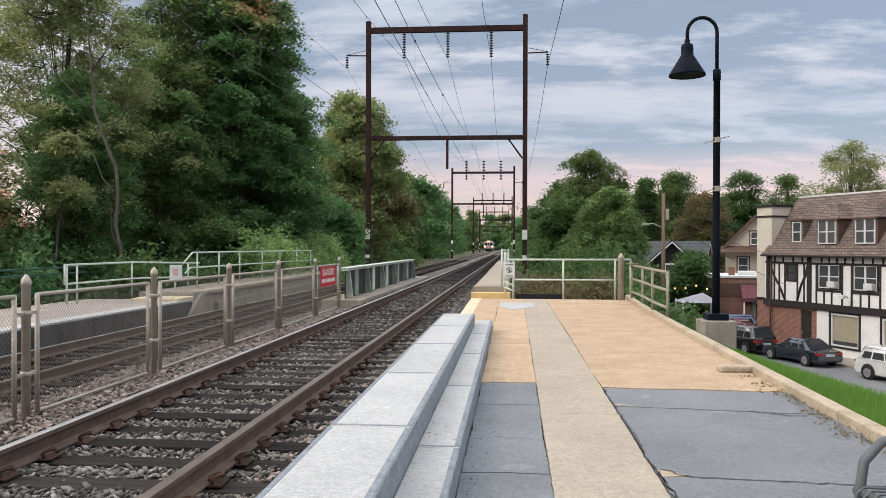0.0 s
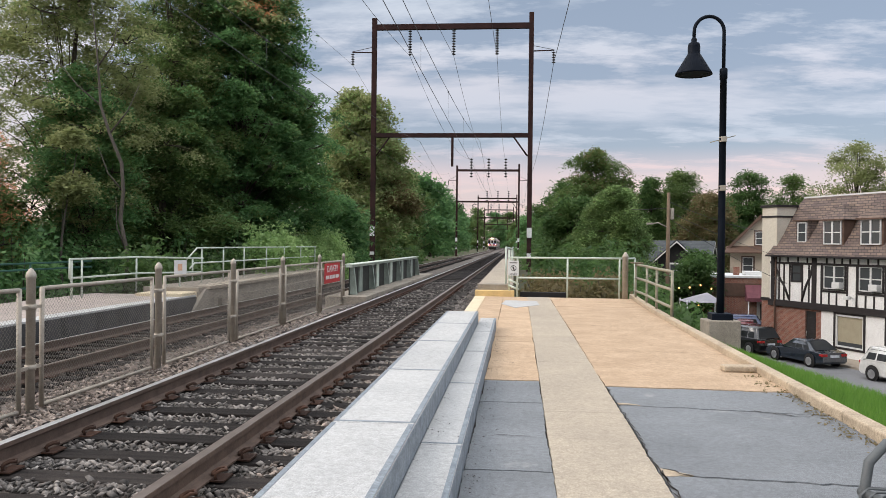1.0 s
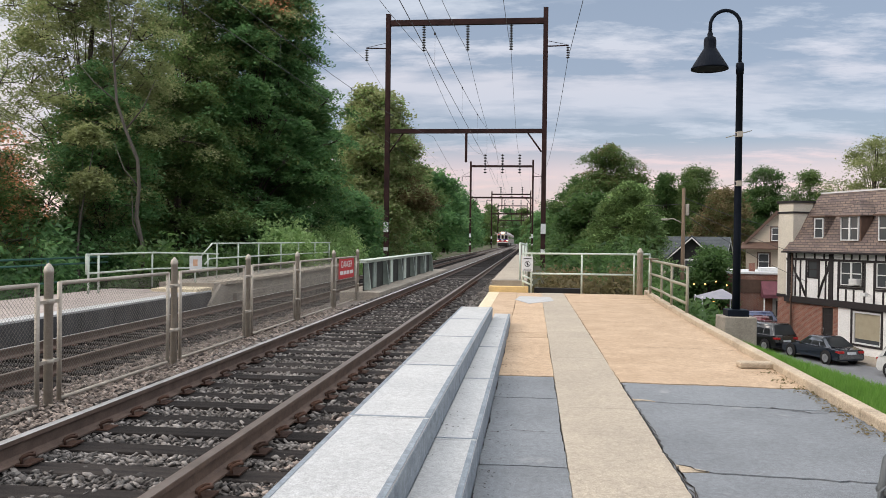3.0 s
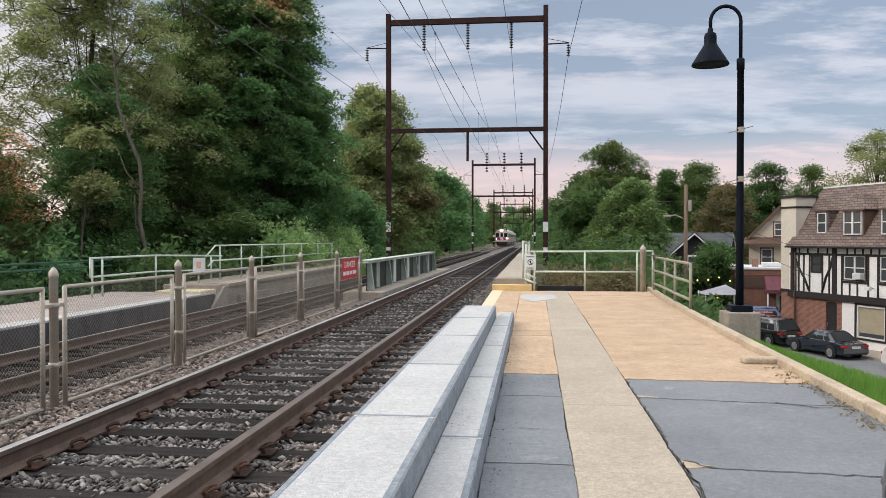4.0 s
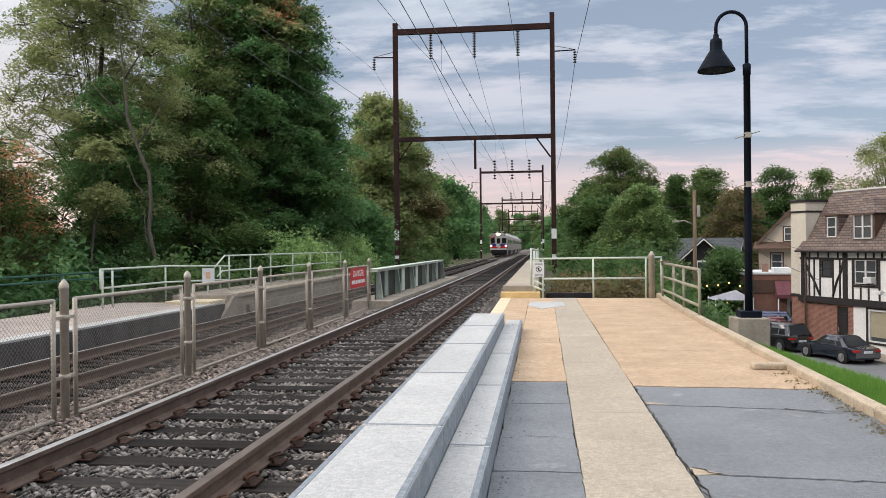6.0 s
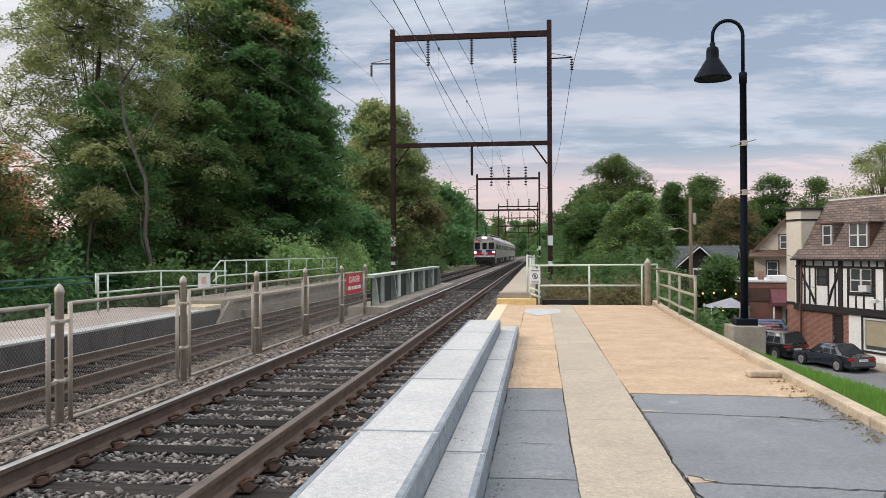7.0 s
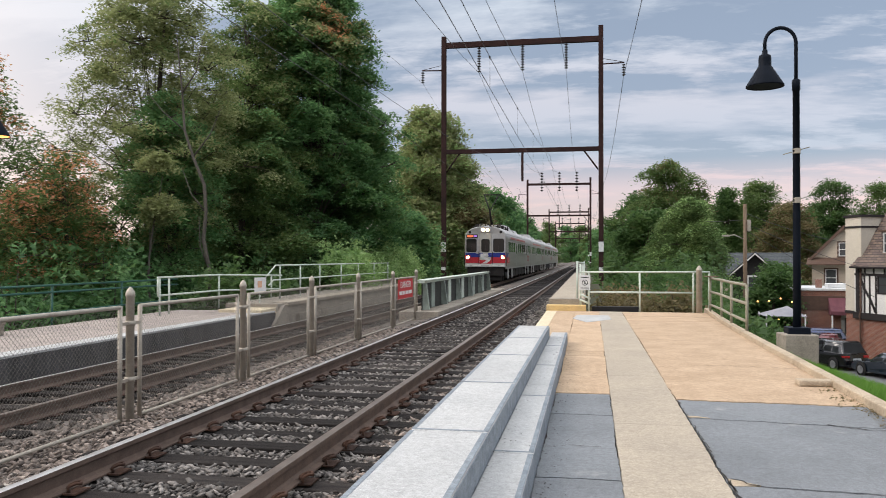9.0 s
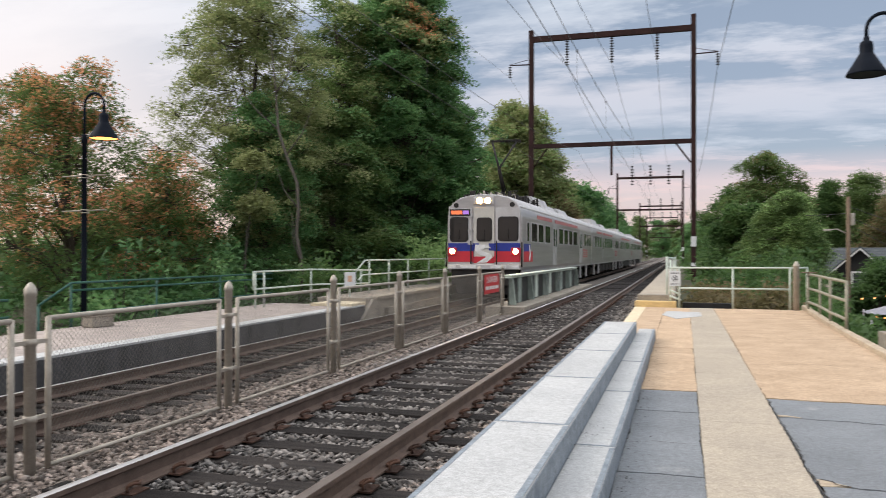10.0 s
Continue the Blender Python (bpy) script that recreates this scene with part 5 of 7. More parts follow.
    for c in (4.0 - 1.3, 4.0 + 1.3, L - 4 - 1.3, L - 4 + 1.3):
        for s in (-1, 1):
            bm = B()
            rod(bm, (s * 0.68, y0 + c, 0.46), (s * 0.82, y0 + c, 0.46), 0.45, n=24)
            part("wheel", bm, M["train_black"], body)
    for c in (2.4, 5.6, L - 5.6, L - 2.4):
        for s in (-1, 1):
            bm = B()
            box(bm, s * 1.46 - 0.05, s * 1.46 + 0.05, y0 + c - 0.2, y0 + c + 0.2, 0.3, 1.1, bevel=0.015)
            part("step", bm, M["train_front"], body)
    bm = B()
    box(bm, -0.55, 0.55, y0 + L - 0.02, y0 + L + 0.42, 1.15, 3.5)
    part("gangway", bm, M["train_black"], body)
    return body


def build_pantograph(body, y):
    bm = B()
    box(bm, -0.8, 0.8, y - 0.7, y + 0.9, 4.22, 4.34)
    for s in (-1, 1):
        for k in (-0.5, 0.6):
            lathe(bm, [(0.05, 4.2), (0.09, 4.26), (0.05, 4.3), (0.09, 4.36), (0.05, 4.42)], 8, (s * 0.7, y + k, 0))
            box(bm, s * 0.7 - 0.12, s * 0.7 + 0.12, y + k - 0.12, y + k + 0.12, 4.2, 4.4)
    part("pantograph_base", bm, M["train_black"], body)
    bm = B()
    rod(bm, (0.0, y + 0.5, 4.35), (0.0, y - 0.75, 5.55), 0.075)
    rod(bm, (0.12, y + 0.6, 4.35), (0.05, y - 0.7, 5.45), 0.02)
    for s in (-1, 1):
        rod(bm, (0.0, y - 0.75, 5.55), (s * 0.55, y + 0.35, 6.85), 0.045)
        rod(bm, (s * 0.55, y + 0.35, 6.85), (s * 0.95, y + 0.35, 6.72), 0.02)
    for k in (-0.15, 0.15):
        rod(bm, (-0.62, y + 0.35 + k, 6.9), (0.72, y + 0.35 + k, 6.9), 0.04)
    part("pantograph_arm", bm, M["train_black"], body)


def build_train():
    """Multiple-unit train; its front face at y = 0, rail heads at z = 0."""
    train = thing("commuter_train", "silver electric commuter train with blue and red front bands", "train")
    cars = [build_car(train, i * 25.95, i == 0) for i in range(4)]
    f = cars[0]
    build_pantograph(f, 5.0 - 1.5)
    y = -0.012

    def plate(name, x0, x1, z0, z1, material, d=0.02, label="", parent=f, bev=0.006):
        bm = B()
        box(bm, x0, x1, y - d, 0.03, z0, z1, bevel=bev)
        return part(name, bm, material, parent, label)
    # end collars: raised corner frames and the centre door
    for s in (-1, 1):
        x = sorted((s * 0.50, s * 1.47))
        plate("front_panel", x[0], x[1], 1.42, 3.68, M["train_front"], 0.03)
    plate("end_door", -0.43, 0.43, 1.25, 3.72, M["door_steel"], 0.015, "pale end door")
    for x0, x1, z0, z1, d in ((-1.37, -0.70, 2.36, 3.27, 0.05), (-0.25, 0.28, 2.38, 3.24, 0.035), (0.64, 1.37, 2.38, 3.27, 0.05)):
        bm = B()
        round_plate(bm, x0 - 0.05, x1 + 0.05, z0 - 0.05, z1 + 0.05, 0.13, y - d, 0.03)
        fr = part("front_window_frame", bm, M["train_black"], f)
        bm = B()
        round_plate(bm, x0, x1, z0, z1, 0.10, y - d - 0.006, 0.02)
        part("front_pane", bm, M["train_glass"], fr)
        bm = B()
        wm = (x0 + x1) / 2
        box(bm, wm - 0.015, wm + 0.015, y - d - 0.04, y - d - 0.008, z0 + 0.02, z0 + 0.42)
        box(bm, wm - 0.16, wm + 0.03, y - d - 0.035, y - d - 0.012, z0 + 0.02, z0 + 0.045)
        part("wiper", bm, M["train_black"], fr)
    plate("destination_panel", -1.42, -0.56, 3.36, 3.64, M["black"], 0.05)
    plate("destination_text", -1.36, -0.90, 3.43, 3.58, M["destination"], 0.056, "lit orange destination display")
    plate("destination_text", -0.87, -0.62, 3.43, 3.58, M["destination_violet"], 0.056, "lit violet destination display")
    for s in (-1, 1):
        x = sorted((s * 0.44, s * 1.49))
        plate("blue_band", x[0], x[1], 1.93, 2.26, M["train_blue"], 0.045, "blue band")
        plate("red_band", x[0], x[1], 1.50, 1.93, M["train_red"], 0.047, "red band")
        bm = B()
        box(bm, s * 1.58 - 0.008, s * 1.58 + 0.008, 0.25, 1.7, 1.93, 2.24)
        part("blue_band", bm, M["train_blue"], f, "blue band")
        bm = B()
        box(bm, s * 1.58 - 0.008, s * 1.58 + 0.008, 0.25, 2.2, 1.5, 1.93)
        part("red_band", bm, M["train_red"], f, "red band")
        bm = B()
        prism(bm, [(1.35, 1.55), (1.6, 1.55), (1.75, 1.85), (1.5, 2.2), (1.3, 2.2), (1.5, 1.85)], s * 1.585 - 0.008, s * 1.585 + 0.008, "x")
        part("white_flash", bm, M["white"], f)
        # headlights in dark-framed boxes
        plate("headlight_box", s * 1.31 - 0.2, s * 1.31 + 0.2, 1.74, 2.08, M["train_red"], 0.07, bev=0.03)
        bm = B()
        rod(bm, (s * 1.31, y - 0.085, 1.925), (s * 1.31, y - 0.05, 1.925), 0.085, n=20)
        hl = part("headlight", bm, M["headlight"], f, "lit round headlight")
        # wider emissive disc behind the lamp, imitating its warm halo
        bm = B()
        rod(bm, (s * 1.31, y - 0.078, 1.925), (s * 1.31, y - 0.05, 1.925), 0.115, n=20)
        part("reflector", bm, M["reflector"], hl)
        bm = B()
        rod(bm, (s * 1.16, y - 0.03, 3.80), (s * 1.16, 0.1, 3.80), 0.10, n=16)
        part("marker_light", bm, M["train_black"], f)
        bm = B()
        rod(bm, (s * 0.165, y - 0.09, 3.97), (s * 0.165, 0.2, 3.97), 0.065, n=20)
        hl = part("roof_light", bm, M["headlight"], f, "lit roof headlight")
        # same added halo disc round the roof lamp
        bm = B()
        rod(bm, (s * 0.165, y - 0.075, 3.97), (s * 0.165, 0.2, 3.97), 0.128, n=20)
        part("reflector", bm, M["reflector"], hl)
        # corner grab frames
        for gx, g0, g1, gr in ((1.56, 1.3, 2.3, 0.03), (0.53, 1.35, 2.35, 0.022)):
            bm = B()
            rod(bm, (s * gx, y - 0.06, g0), (s * gx, y - 0.06, g1), gr)
            part("grab_rail", bm, M["train_black"], f)
        bm = B()
        for z in (2.2, 2.75, 3.3):
            box(bm, -0.66, -0.46, y - 0.07, y, z, z + 0.05)
        part("hand_step", bm, M["train_front"], f)
    plate("roof_light_box", -0.42, 0.42, 3.82, 4.13, M["train_front"], 0.06, bev=0.03)
    bm = B()
    pts = [(-0.36, 2.2), (0.12, 2.2), (0.30, 2.06), (0.05, 2.06), (-0.10, 1.96), (0.28, 1.82), (0.36, 1.68), (0.12, 1.48), (-0.30, 1.46), (-0.10, 1.58), (0.10, 1.70), (-0.24, 1.84), (-0.38, 1.98)]
    prism(bm, pts, y - 0.04, y - 0.01)
    part("emblem", bm, M["white"], f, "white zigzag emblem on the door")
    for x0, x1, z0, z1, mt in ((-0.43, -0.2, 1.96, 2.25, "train_blue"), (0.2, 0.43, 1.96, 2.25, "train_blue"), (-0.43, 0.43, 1.45, 1.72, "train_red")):
        plate("door_band", x0, x1, z0, z1, M[mt], 0.022)
    plate("anti_climber", -1.5, 1.5, 1.2, 1.40, M["train_front"], 0.14, "silver anti-climber beam", bev=0.02)
    for x0, x1 in ((-1.45, -1.15), (-0.95, -0.3), (0.3, 0.95), (1.15, 1.45)):
        plate("step_plate", x0, x1, 1.24, 1.36, M["white"], 0.16)
    bm = B()
    box(bm, -1.35, 1.35, -0.05, 0.4, 0.55, 1.2, bevel=0.03)
    box(bm, -1.2, 1.2, 0.1, 0.3, 0.2, 0.55, bevel=0.03)
    box(bm, -0.3, 0.3, -0.45, 0.1, 0.62, 1.0, bevel=0.05)
    box(bm, -0.16, 0.16, -0.6, -0.4, 0.7, 0.95, bevel=0.03)
    part("coupler", bm, M["train_black"], f, "black coupler and pilot")
    return train


TRAIN = build_train()


def motions():
    """The train runs in at a steady 28 m/s on the far track."""
    rows = []
    for i in range(21):
        t = i * 0.5
        y = 30.9 + 28.0 * (10.0 - t)
        rows.append((t, pose(T2 + curve_x(y), y, Z2, 0, 0, 0.7 * (max(y - 200.0, 0) / 110.0))))
    walk(TRAIN, rows)


# ---------------------------------------------------------------- trees and growth
def leaf_cloud(rng, centres, spread, per, size, up=0.6, long=1.5, flat=0.7, droop=0.18):
    """Small pointed leaves scattered round twig ends; returns corner points and triangles."""
    n = len(centres) * per
    c = np.repeat(centres, per, 0)
    off = rng.normal(0, 1, (n, 3)) * np.array([spread, spread, spread * flat])
    p = c + off
    p[:, 2] -= droop * (np.abs(off[:, 0]) + np.abs(off[:, 1]))
    nrm = rng.normal(0, 1, (n, 3))
    nrm[:, 2] = np.abs(nrm[:, 2]) + up
    nrm /= np.linalg.norm(nrm, axis=1)[:, None]
    a = np.cross(nrm, rng.normal(0, 1, (n, 3)))
    a /= np.linalg.norm(a, axis=1)[:, None] + 1e-9
    b = np.cross(nrm, a)
    s = size * rng.uniform(0.6, 1.35, (n, 1))
    a, b = a * s * long, b * s
    tip = np.array([0, 0, -0.25]) * s
    v = np.stack([p + b * 0.46 - a * 0.4, p + a * 0.6 + tip, p - b * 0.46 - a * 0.4], 1).reshape(-1, 3)
    return v, np.arange(n * 3).reshape(-1, 3)


def tree(name, label, x, y, z, height, radius, leaf, seed, low=0.18, lobes=30, clumps=46, per=22, size=0.2, bark="bark", shape=1.0, spread=0.42, gap=0.0, lean=(0, 0), extra=None, squash=0.62, fine=False, patch=None, girth=1.0):
    """Tapered trunk, limbs out to each bough, and boughs of separate leaves with gaps between them."""
    rng = np.random.default_rng(seed)
    t = thing(name, label, "tree", m=pose(x, y, z))
    bm = B()
    tr = (height * 0.017 + 0.08) * girth
    # fine trees carry their leaves in broad domed sprays
    if fine:
        squash, clumps = 0.85, max(int(clumps * 0.36), 6)
    top = height * 0.86
    line = [Vector((lean[0] * k * k + 0.25 * math.sin(seed + 3 * k), lean[1] * k * k + 0.2 * math.cos(seed * 2 + 4 * k), top * k)) for k in [i / 9 for i in range(10)]]
    pipe(bm, line, tr, 9, radii=[tr * (1.25 if i == 0 else 1) * (1 - 0.085 * i) for i in range(10)])
    cen, rad = [], []
    tries = 0
    while len(cen) < lobes and tries < 4000:
        tries += 1
        h = low + (1 - low) * rng.uniform(0, 1) ** 0.85
        k = (h - low) / (1 - low)
        env = radius * (0.55 + 0.45 * min(k / 0.28, 1.0)) * (1 - 0.96 * k ** (2.2 / shape)) ** 0.6
        a, rr = rng.uniform(0, 2 * math.pi), env * rng.uniform(0.12 if fine else 0.35, 0.92)
        lr = (radius * rng.uniform(0.16, 0.36) if not fine else min(rng.uniform(0.75, 1.5), radius * 0.42)) * (1.15 - 0.4 * k)
        p = np.array([rr * math.cos(a) + lean[0] * h * h, rr * math.sin(a) + lean[1] * h * h, min(h * height, height - lr * 0.8)])
        if all(np.linalg.norm((p - q) * (1, 1, 1.25)) > (0.56 if fine else 0.5) * (lr + r) for q, r in zip(cen, rad)):
            cen.append(p), rad.append(lr)
    pts = []
    for p, r in zip(cen, rad):
        start = line[max(1, min(int(9 * (p[2] / top) * 0.62), 8))]
        end = Vector(p)
        mid = (start + end) / 2 + Vector((0, 0, 0.12 * (end - start).length))
        if not fine or rng.uniform() < 0.45:
            pipe(bm, [start, (start + mid) / 2 + Vector((0, 0, 0.05)), mid, end], 0.05, 5, radii=[tr * k for k in ((0.20, 0.15, 0.10, 0.05) if fine else (0.26, 0.20, 0.14, 0.06))])
        d = rng.normal(0, 1, (clumps, 3))
        d /= np.linalg.norm(d, axis=1)[:, None]
        d[:, 2] = np.where(d[:, 2] < -0.25, -d[:, 2] * 0.8, d[:, 2])
        out = np.array([p[0], p[1], 0.0])
        out /= np.linalg.norm(out) + 1e-6
        keep = (d @ out > -0.75) & (rng.uniform(0, 1, clumps) > gap)
        q = p + d * r * (1 - 0.45 * rng.uniform(0, 1, (clumps, 1)) ** 2) * np.array([1.12, 1.12, squash])
        q[:, 2] -= (0.16 if fine else 0.28) * np.hypot(q[:, 0] - p[0], q[:, 1] - p[1])
        pts.append(q[keep])
        for e in q[keep][:5 if fine else 0]:
            pipe(bm, [end, (end + Vector(e)) / 2 + Vector((0, 0, 0.06)), Vector(e)], 0.02, 4, radii=[0.028, 0.018, 0.008])
    part("trunk", bm, M[bark], t)
    v, f = leaf_cloud(rng, np.concatenate(pts), spread * (1.25 if fine else 1.0), int(per * 7.2) if fine else int(per * 0.9), size * 0.55 if fine else size * 0.92, up=1.3 if fine else 0.9, flat=0.34 if fine else 0.7, droop=0.5 if fine else 0.2)
    shared("crown", from_arrays("crown", v, f, M[leaf]), t, Matrix.Identity(4))
    if extra:
        lf, share = extra
        pick = np.concatenate(pts)
        hf = np.clip((pick[:, 2] / height - low) / (1 - low), 0, 1)
        wave = np.array([noise.noise(Vector(c * 0.55) + Vector((seed, 0, 0))) for c in pick]) if lf == "leaf_autumn" else np.zeros(len(pick))
        pick = pick[rng.uniform(0, 1, len(pick)) < (np.clip((share * (1.6 * hf - 0.3) + 1.5 * wave - 0.03) * 6, 0, 1) if lf == "leaf_autumn" else share)]
        v, f = leaf_cloud(rng, pick + rng.normal(0, 0.15, pick.shape), spread * (1.25 if fine else 1.0), int(per * (3.4 if fine else 1.3)), size * 0.6, up=1.3, flat=0.34, droop=0.5)
        shared("turning_leaves", from_arrays("turning_leaves", v, f, M[lf]), t, Matrix.Identity(4))
    for lf, at, r in patch or ():
        pick = np.concatenate(pts)
        pick = pick[np.linalg.norm(pick - np.array(at), axis=1) < r]
        v, f = leaf_cloud(rng, pick + rng.normal(0, 0.1, pick.shape) + np.array([0, -0.15, 0.1]), spread * 1.25, per * 6, size * 0.6, up=1.3, flat=0.34, droop=0.5)
        shared("turning_leaves", from_arrays("turning_leaves", v, f, M[lf]), t, Matrix.Identity(4))
    return t


def bush(name, label, pts, rx, rz, leaf, seed, clumps=40, per=22, size=0.13, spread=0.26, category="bush"):
    """Low growth: twigs from the soil and a broken skin of leaves."""
    rng = np.random.default_rng(seed)
    t = thing(name, label, category)
    bm, cl = B(), []
    for x, y, z, k in pts:
        d = rng.normal(0, 1, (clumps, 3))
        d /= np.linalg.norm(d, axis=1)[:, None]
        d[:, 2] = np.abs(d[:, 2])
        q = np.array([x, y, z]) + d * np.array([rx, rx, rz]) * k * rng.uniform(0.5, 1.1, (clumps, 1))
        cl.append(q)
        for e in q[:6]:
            pipe(bm, [(x, y, z - 0.2), ((x + e[0]) / 2, (y + e[1]) / 2, (z + e[2]) / 2 + 0.1), tuple(e)], 0.015, 4, radii=[0.025, 0.016, 0.006])
    tagged(part("stem", bm, M["bark"], t), kind="stuff")
    v, f = leaf_cloud(rng, np.concatenate(cl), spread, per, size)
    shared("foliage", from_arrays("foliage", v, f, M[leaf]), t, Matrix.Identity(4))
    return t


def build_trees():
    G = -1.2
    PATCH = (2.2, -2.4, 16.4)
    # the line of trees beyond the far platform
    tree("tree", "big dark green maple beside the railway", -15.5, 44.0, G, 19.4, 6.0, "leaf_dark", 11, low=0.04, lobes=190, clumps=32, per=16, size=0.23, shape=1.9, spread=0.28, fine=True, extra=("leaf_mid", 0.22), gap=0.16, patch=[("leaf_light", (2.7, -2.6, 15.8), 2.6), ("leaf_autumn", PATCH, 1.7)])
    tree("tree", "light green tree between the maple and the feathery tree", -18.3, 41.0, G, 17.4, 4.4, "leaf_mid", 13, low=0.10, lobes=75, clumps=28, per=16, size=0.20, spread=0.3, shape=1.5, gap=0.2, fine=True, extra=("leaf_light", 0.6))
    tree("tree", "tall open yellow-green tree with feathery leaves", -18.9, 32.5, G, 15.6, 5.0, "leaf_light", 23, low=0.22, lobes=96, clumps=30, per=18, size=0.165, gap=0.28, girth=0.6, spread=0.27, fine=True, shape=1.2, extra=("leaf_mid", 0.2))
    tree("tree", "dark slender tree hung with vines", -17.3, 30.8, G, 10.0, 2.1, "leaf_dark", 27, low=0.05, lobes=40, clumps=26, per=18, size=0.16, spread=0.25, fine=True, gap=0.1, shape=1.5, extra=("leaf_mid", 0.15))
    tree("tree", "mid green tree behind the far platform", -17.4, 37.5, G, 10.5, 3.8, "leaf_mid", 31, low=0.06, lobes=60, clumps=32, per=20, size=0.19, spread=0.28, fine=True, extra=("leaf_dark", 0.3))
    tree("tree", "autumn maple turning red and orange", -19.6, 22.0, G, 9.4, 3.2, "leaf_mid", 41, low=0.10, lobes=54, clumps=26, per=16, size=0.15, gap=0.45, spread=0.24, fine=True, extra=("leaf_autumn", 0.40))
    tree("tree", "autumn maple turning red and orange", -25.0, 25.5, G, 10.3, 3.5, "leaf_mid", 47, low=0.10, lobes=60, clumps=26, per=16, size=0.15, gap=0.45, spread=0.24, fine=True, extra=("leaf_autumn", 0.5))
    tree("tree", "small maple with salmon and orange leaves", -18.9, 26.0, G, 7.0, 1.9, "leaf_mid", 44, low=0.12, girth=0.6, lobes=34, clumps=24, per=14, size=0.15, gap=0.5, spread=0.22, fine=True, extra=("leaf_autumn", 0.75))
    tree("tree", "mid green tree behind the far platform", -23.0, 31.0, G, 5.6, 3.0, "leaf_mid", 43, low=0.06, lobes=30, clumps=38, per=22, size=0.17, gap=0.1, extra=("leaf_autumn", 0.2))
    tree("tree", "tree in deep shade behind the far platform", -25.0, 46.0, G, 12.0, 4.5, "leaf_dark", 45, low=0.04, lobes=36, clumps=34, per=20, size=0.24)
    tree("tree", "tree in deep shade behind the far platform", -19.5, 53.0, G, 13.0, 4.5, "leaf_dark", 46, low=0.04, lobes=36, clumps=34, per=20, size=0.24)
    tree("tree", "dark green tree at the foot of the maple", -14.0, 47.5, G, 13.6, 2.9, "leaf_dark", 48, low=0.03, lobes=60, clumps=32, per=16, size=0.22, spread=0.28, shape=1.9, fine=True)
    tree("tree", "dark green tree at the foot of the maple", -12.9, 55.0, G, 6.5, 2.6, "leaf_dark", 49, low=0.03, lobes=30, clumps=34, per=22, size=0.22)
    tree("tree", "sapling with pale yellow-green leaves", -16.3, 28.0, G, 6.8, 0.8, "leaf_light", 29, low=0.62, girth=0.3, gap=0.45, lobes=8, clumps=20, per=22, size=0.17, bark="bark_grey", spread=0.22, fine=True)
    dead = thing("tree", "bare crooked grey trunk standing before the trees", "tree")
    bm = B()
    line = [(-13.75, 27.0, -1.3), (-13.65, 27.0, 0.2), (-13.6, 27.0, 0.95), (-13.88, 27.0, 2.15), (-13.78, 27.0, 3.15), (-13.85, 27.0, 4.15), (-14.3, 27.0, 5.2), (-14.67, 27.05, 6.2), (-14.8, 27.1, 7.6), (-15.0, 27.2, 9.0), (-15.2, 27.3, 10.2)]
    pipe(bm, line, 0.12, 8, radii=[0.09, 0.08, 0.068, 0.075, 0.06, 0.065, 0.055, 0.05, 0.036, 0.024, 0.01])
    part("trunk", bm, M["bark_grey"], dead)
    for a, b, c in (((-14.3, 27.0, 5.2), (-13.7, 27.1, 6.0), (-13.3, 27.2, 7.0)), ((-14.67, 27.05, 6.2), (-15.5, 27.0, 6.9), (-16.4, 26.9, 8.0)), ((-14.8, 27.1, 7.6), (-14.3, 27.2, 8.4), (-14.1, 27.3, 9.6)), ((-13.78, 27.0, 3.15), (-14.3, 26.9, 3.8), (-14.6, 26.8, 4.7)), ((-13.6, 27.0, 0.95), (-13.95, 26.9, 1.9), (-14.0, 26.9, 3.0))):
        bm = B()
        pipe(bm, [a, b, c], 0.05, 6, radii=[0.035, 0.022, 0.008])
        part("limb", bm, M["bark_grey"], dead)
    tree("tree", "yellow-green tree beside the railway", -14.2, 72.0, G, 16.6, 5.6, "leaf_light", 51, low=0.06, lobes=100, clumps=36, per=20, size=0.24, shape=1.6, spread=0.4, extra=("leaf_hedge", 0.45), patch=[("leaf_weed", (4.4, -1.5, 7.0), 1.9)])
    tree("tree", "mid green tree beside the railway", -15.2, 92.0, G, 12.5, 4.6, "leaf_mid", 53, low=0.05, lobes=34, clumps=30, per=20, size=0.3)
    tree("tree", "mid green tree beside the railway", -16.5, 112.0, G, 13.5, 5.0, "leaf_mid", 54, low=0.05, lobes=34, clumps=30, per=18, size=0.34)
    for i, (x, y, h, lf) in enumerate(((-16.5, 135, 15, "leaf_dark"), (-17.5, 165, 15, "leaf_dark"), (-18.5, 200, 15, "leaf_dark"), (-20, 245, 16, "leaf_dark"), (-23, 300, 16, "leaf_dark"), (-18, 372, 17, "leaf_mid"), (-9, 440, 15, "leaf_dark"), (-2, 452, 13, "leaf_mid"), (5, 420, 13, "leaf_dark"))):
        tree("tree", "distant tree beside the line", x, y, G, h, 6.0, lf, 60 + i, low=0.03, lobes=30, clumps=24, per=14, size=0.5, spread=0.7)
    # street side, rooted lower down
    S = STREET
    tree("tree", "broad mid green tree beyond the walkway", 7.4, 78.0, S, 15.9, 5.6, "leaf_mid", 71, low=0.05, shape=1.3, lobes=110, clumps=30, per=16, size=0.25, spread=0.34, fine=True, gap=0.25, extra=("leaf_weed", 0.25))
    tree("tree", "mid green tree beyond the walkway", 5.2, 70.0, S, 10.6, 4.0, "leaf_bush", 72, low=0.05, lobes=34, clumps=34, per=22, size=0.25)
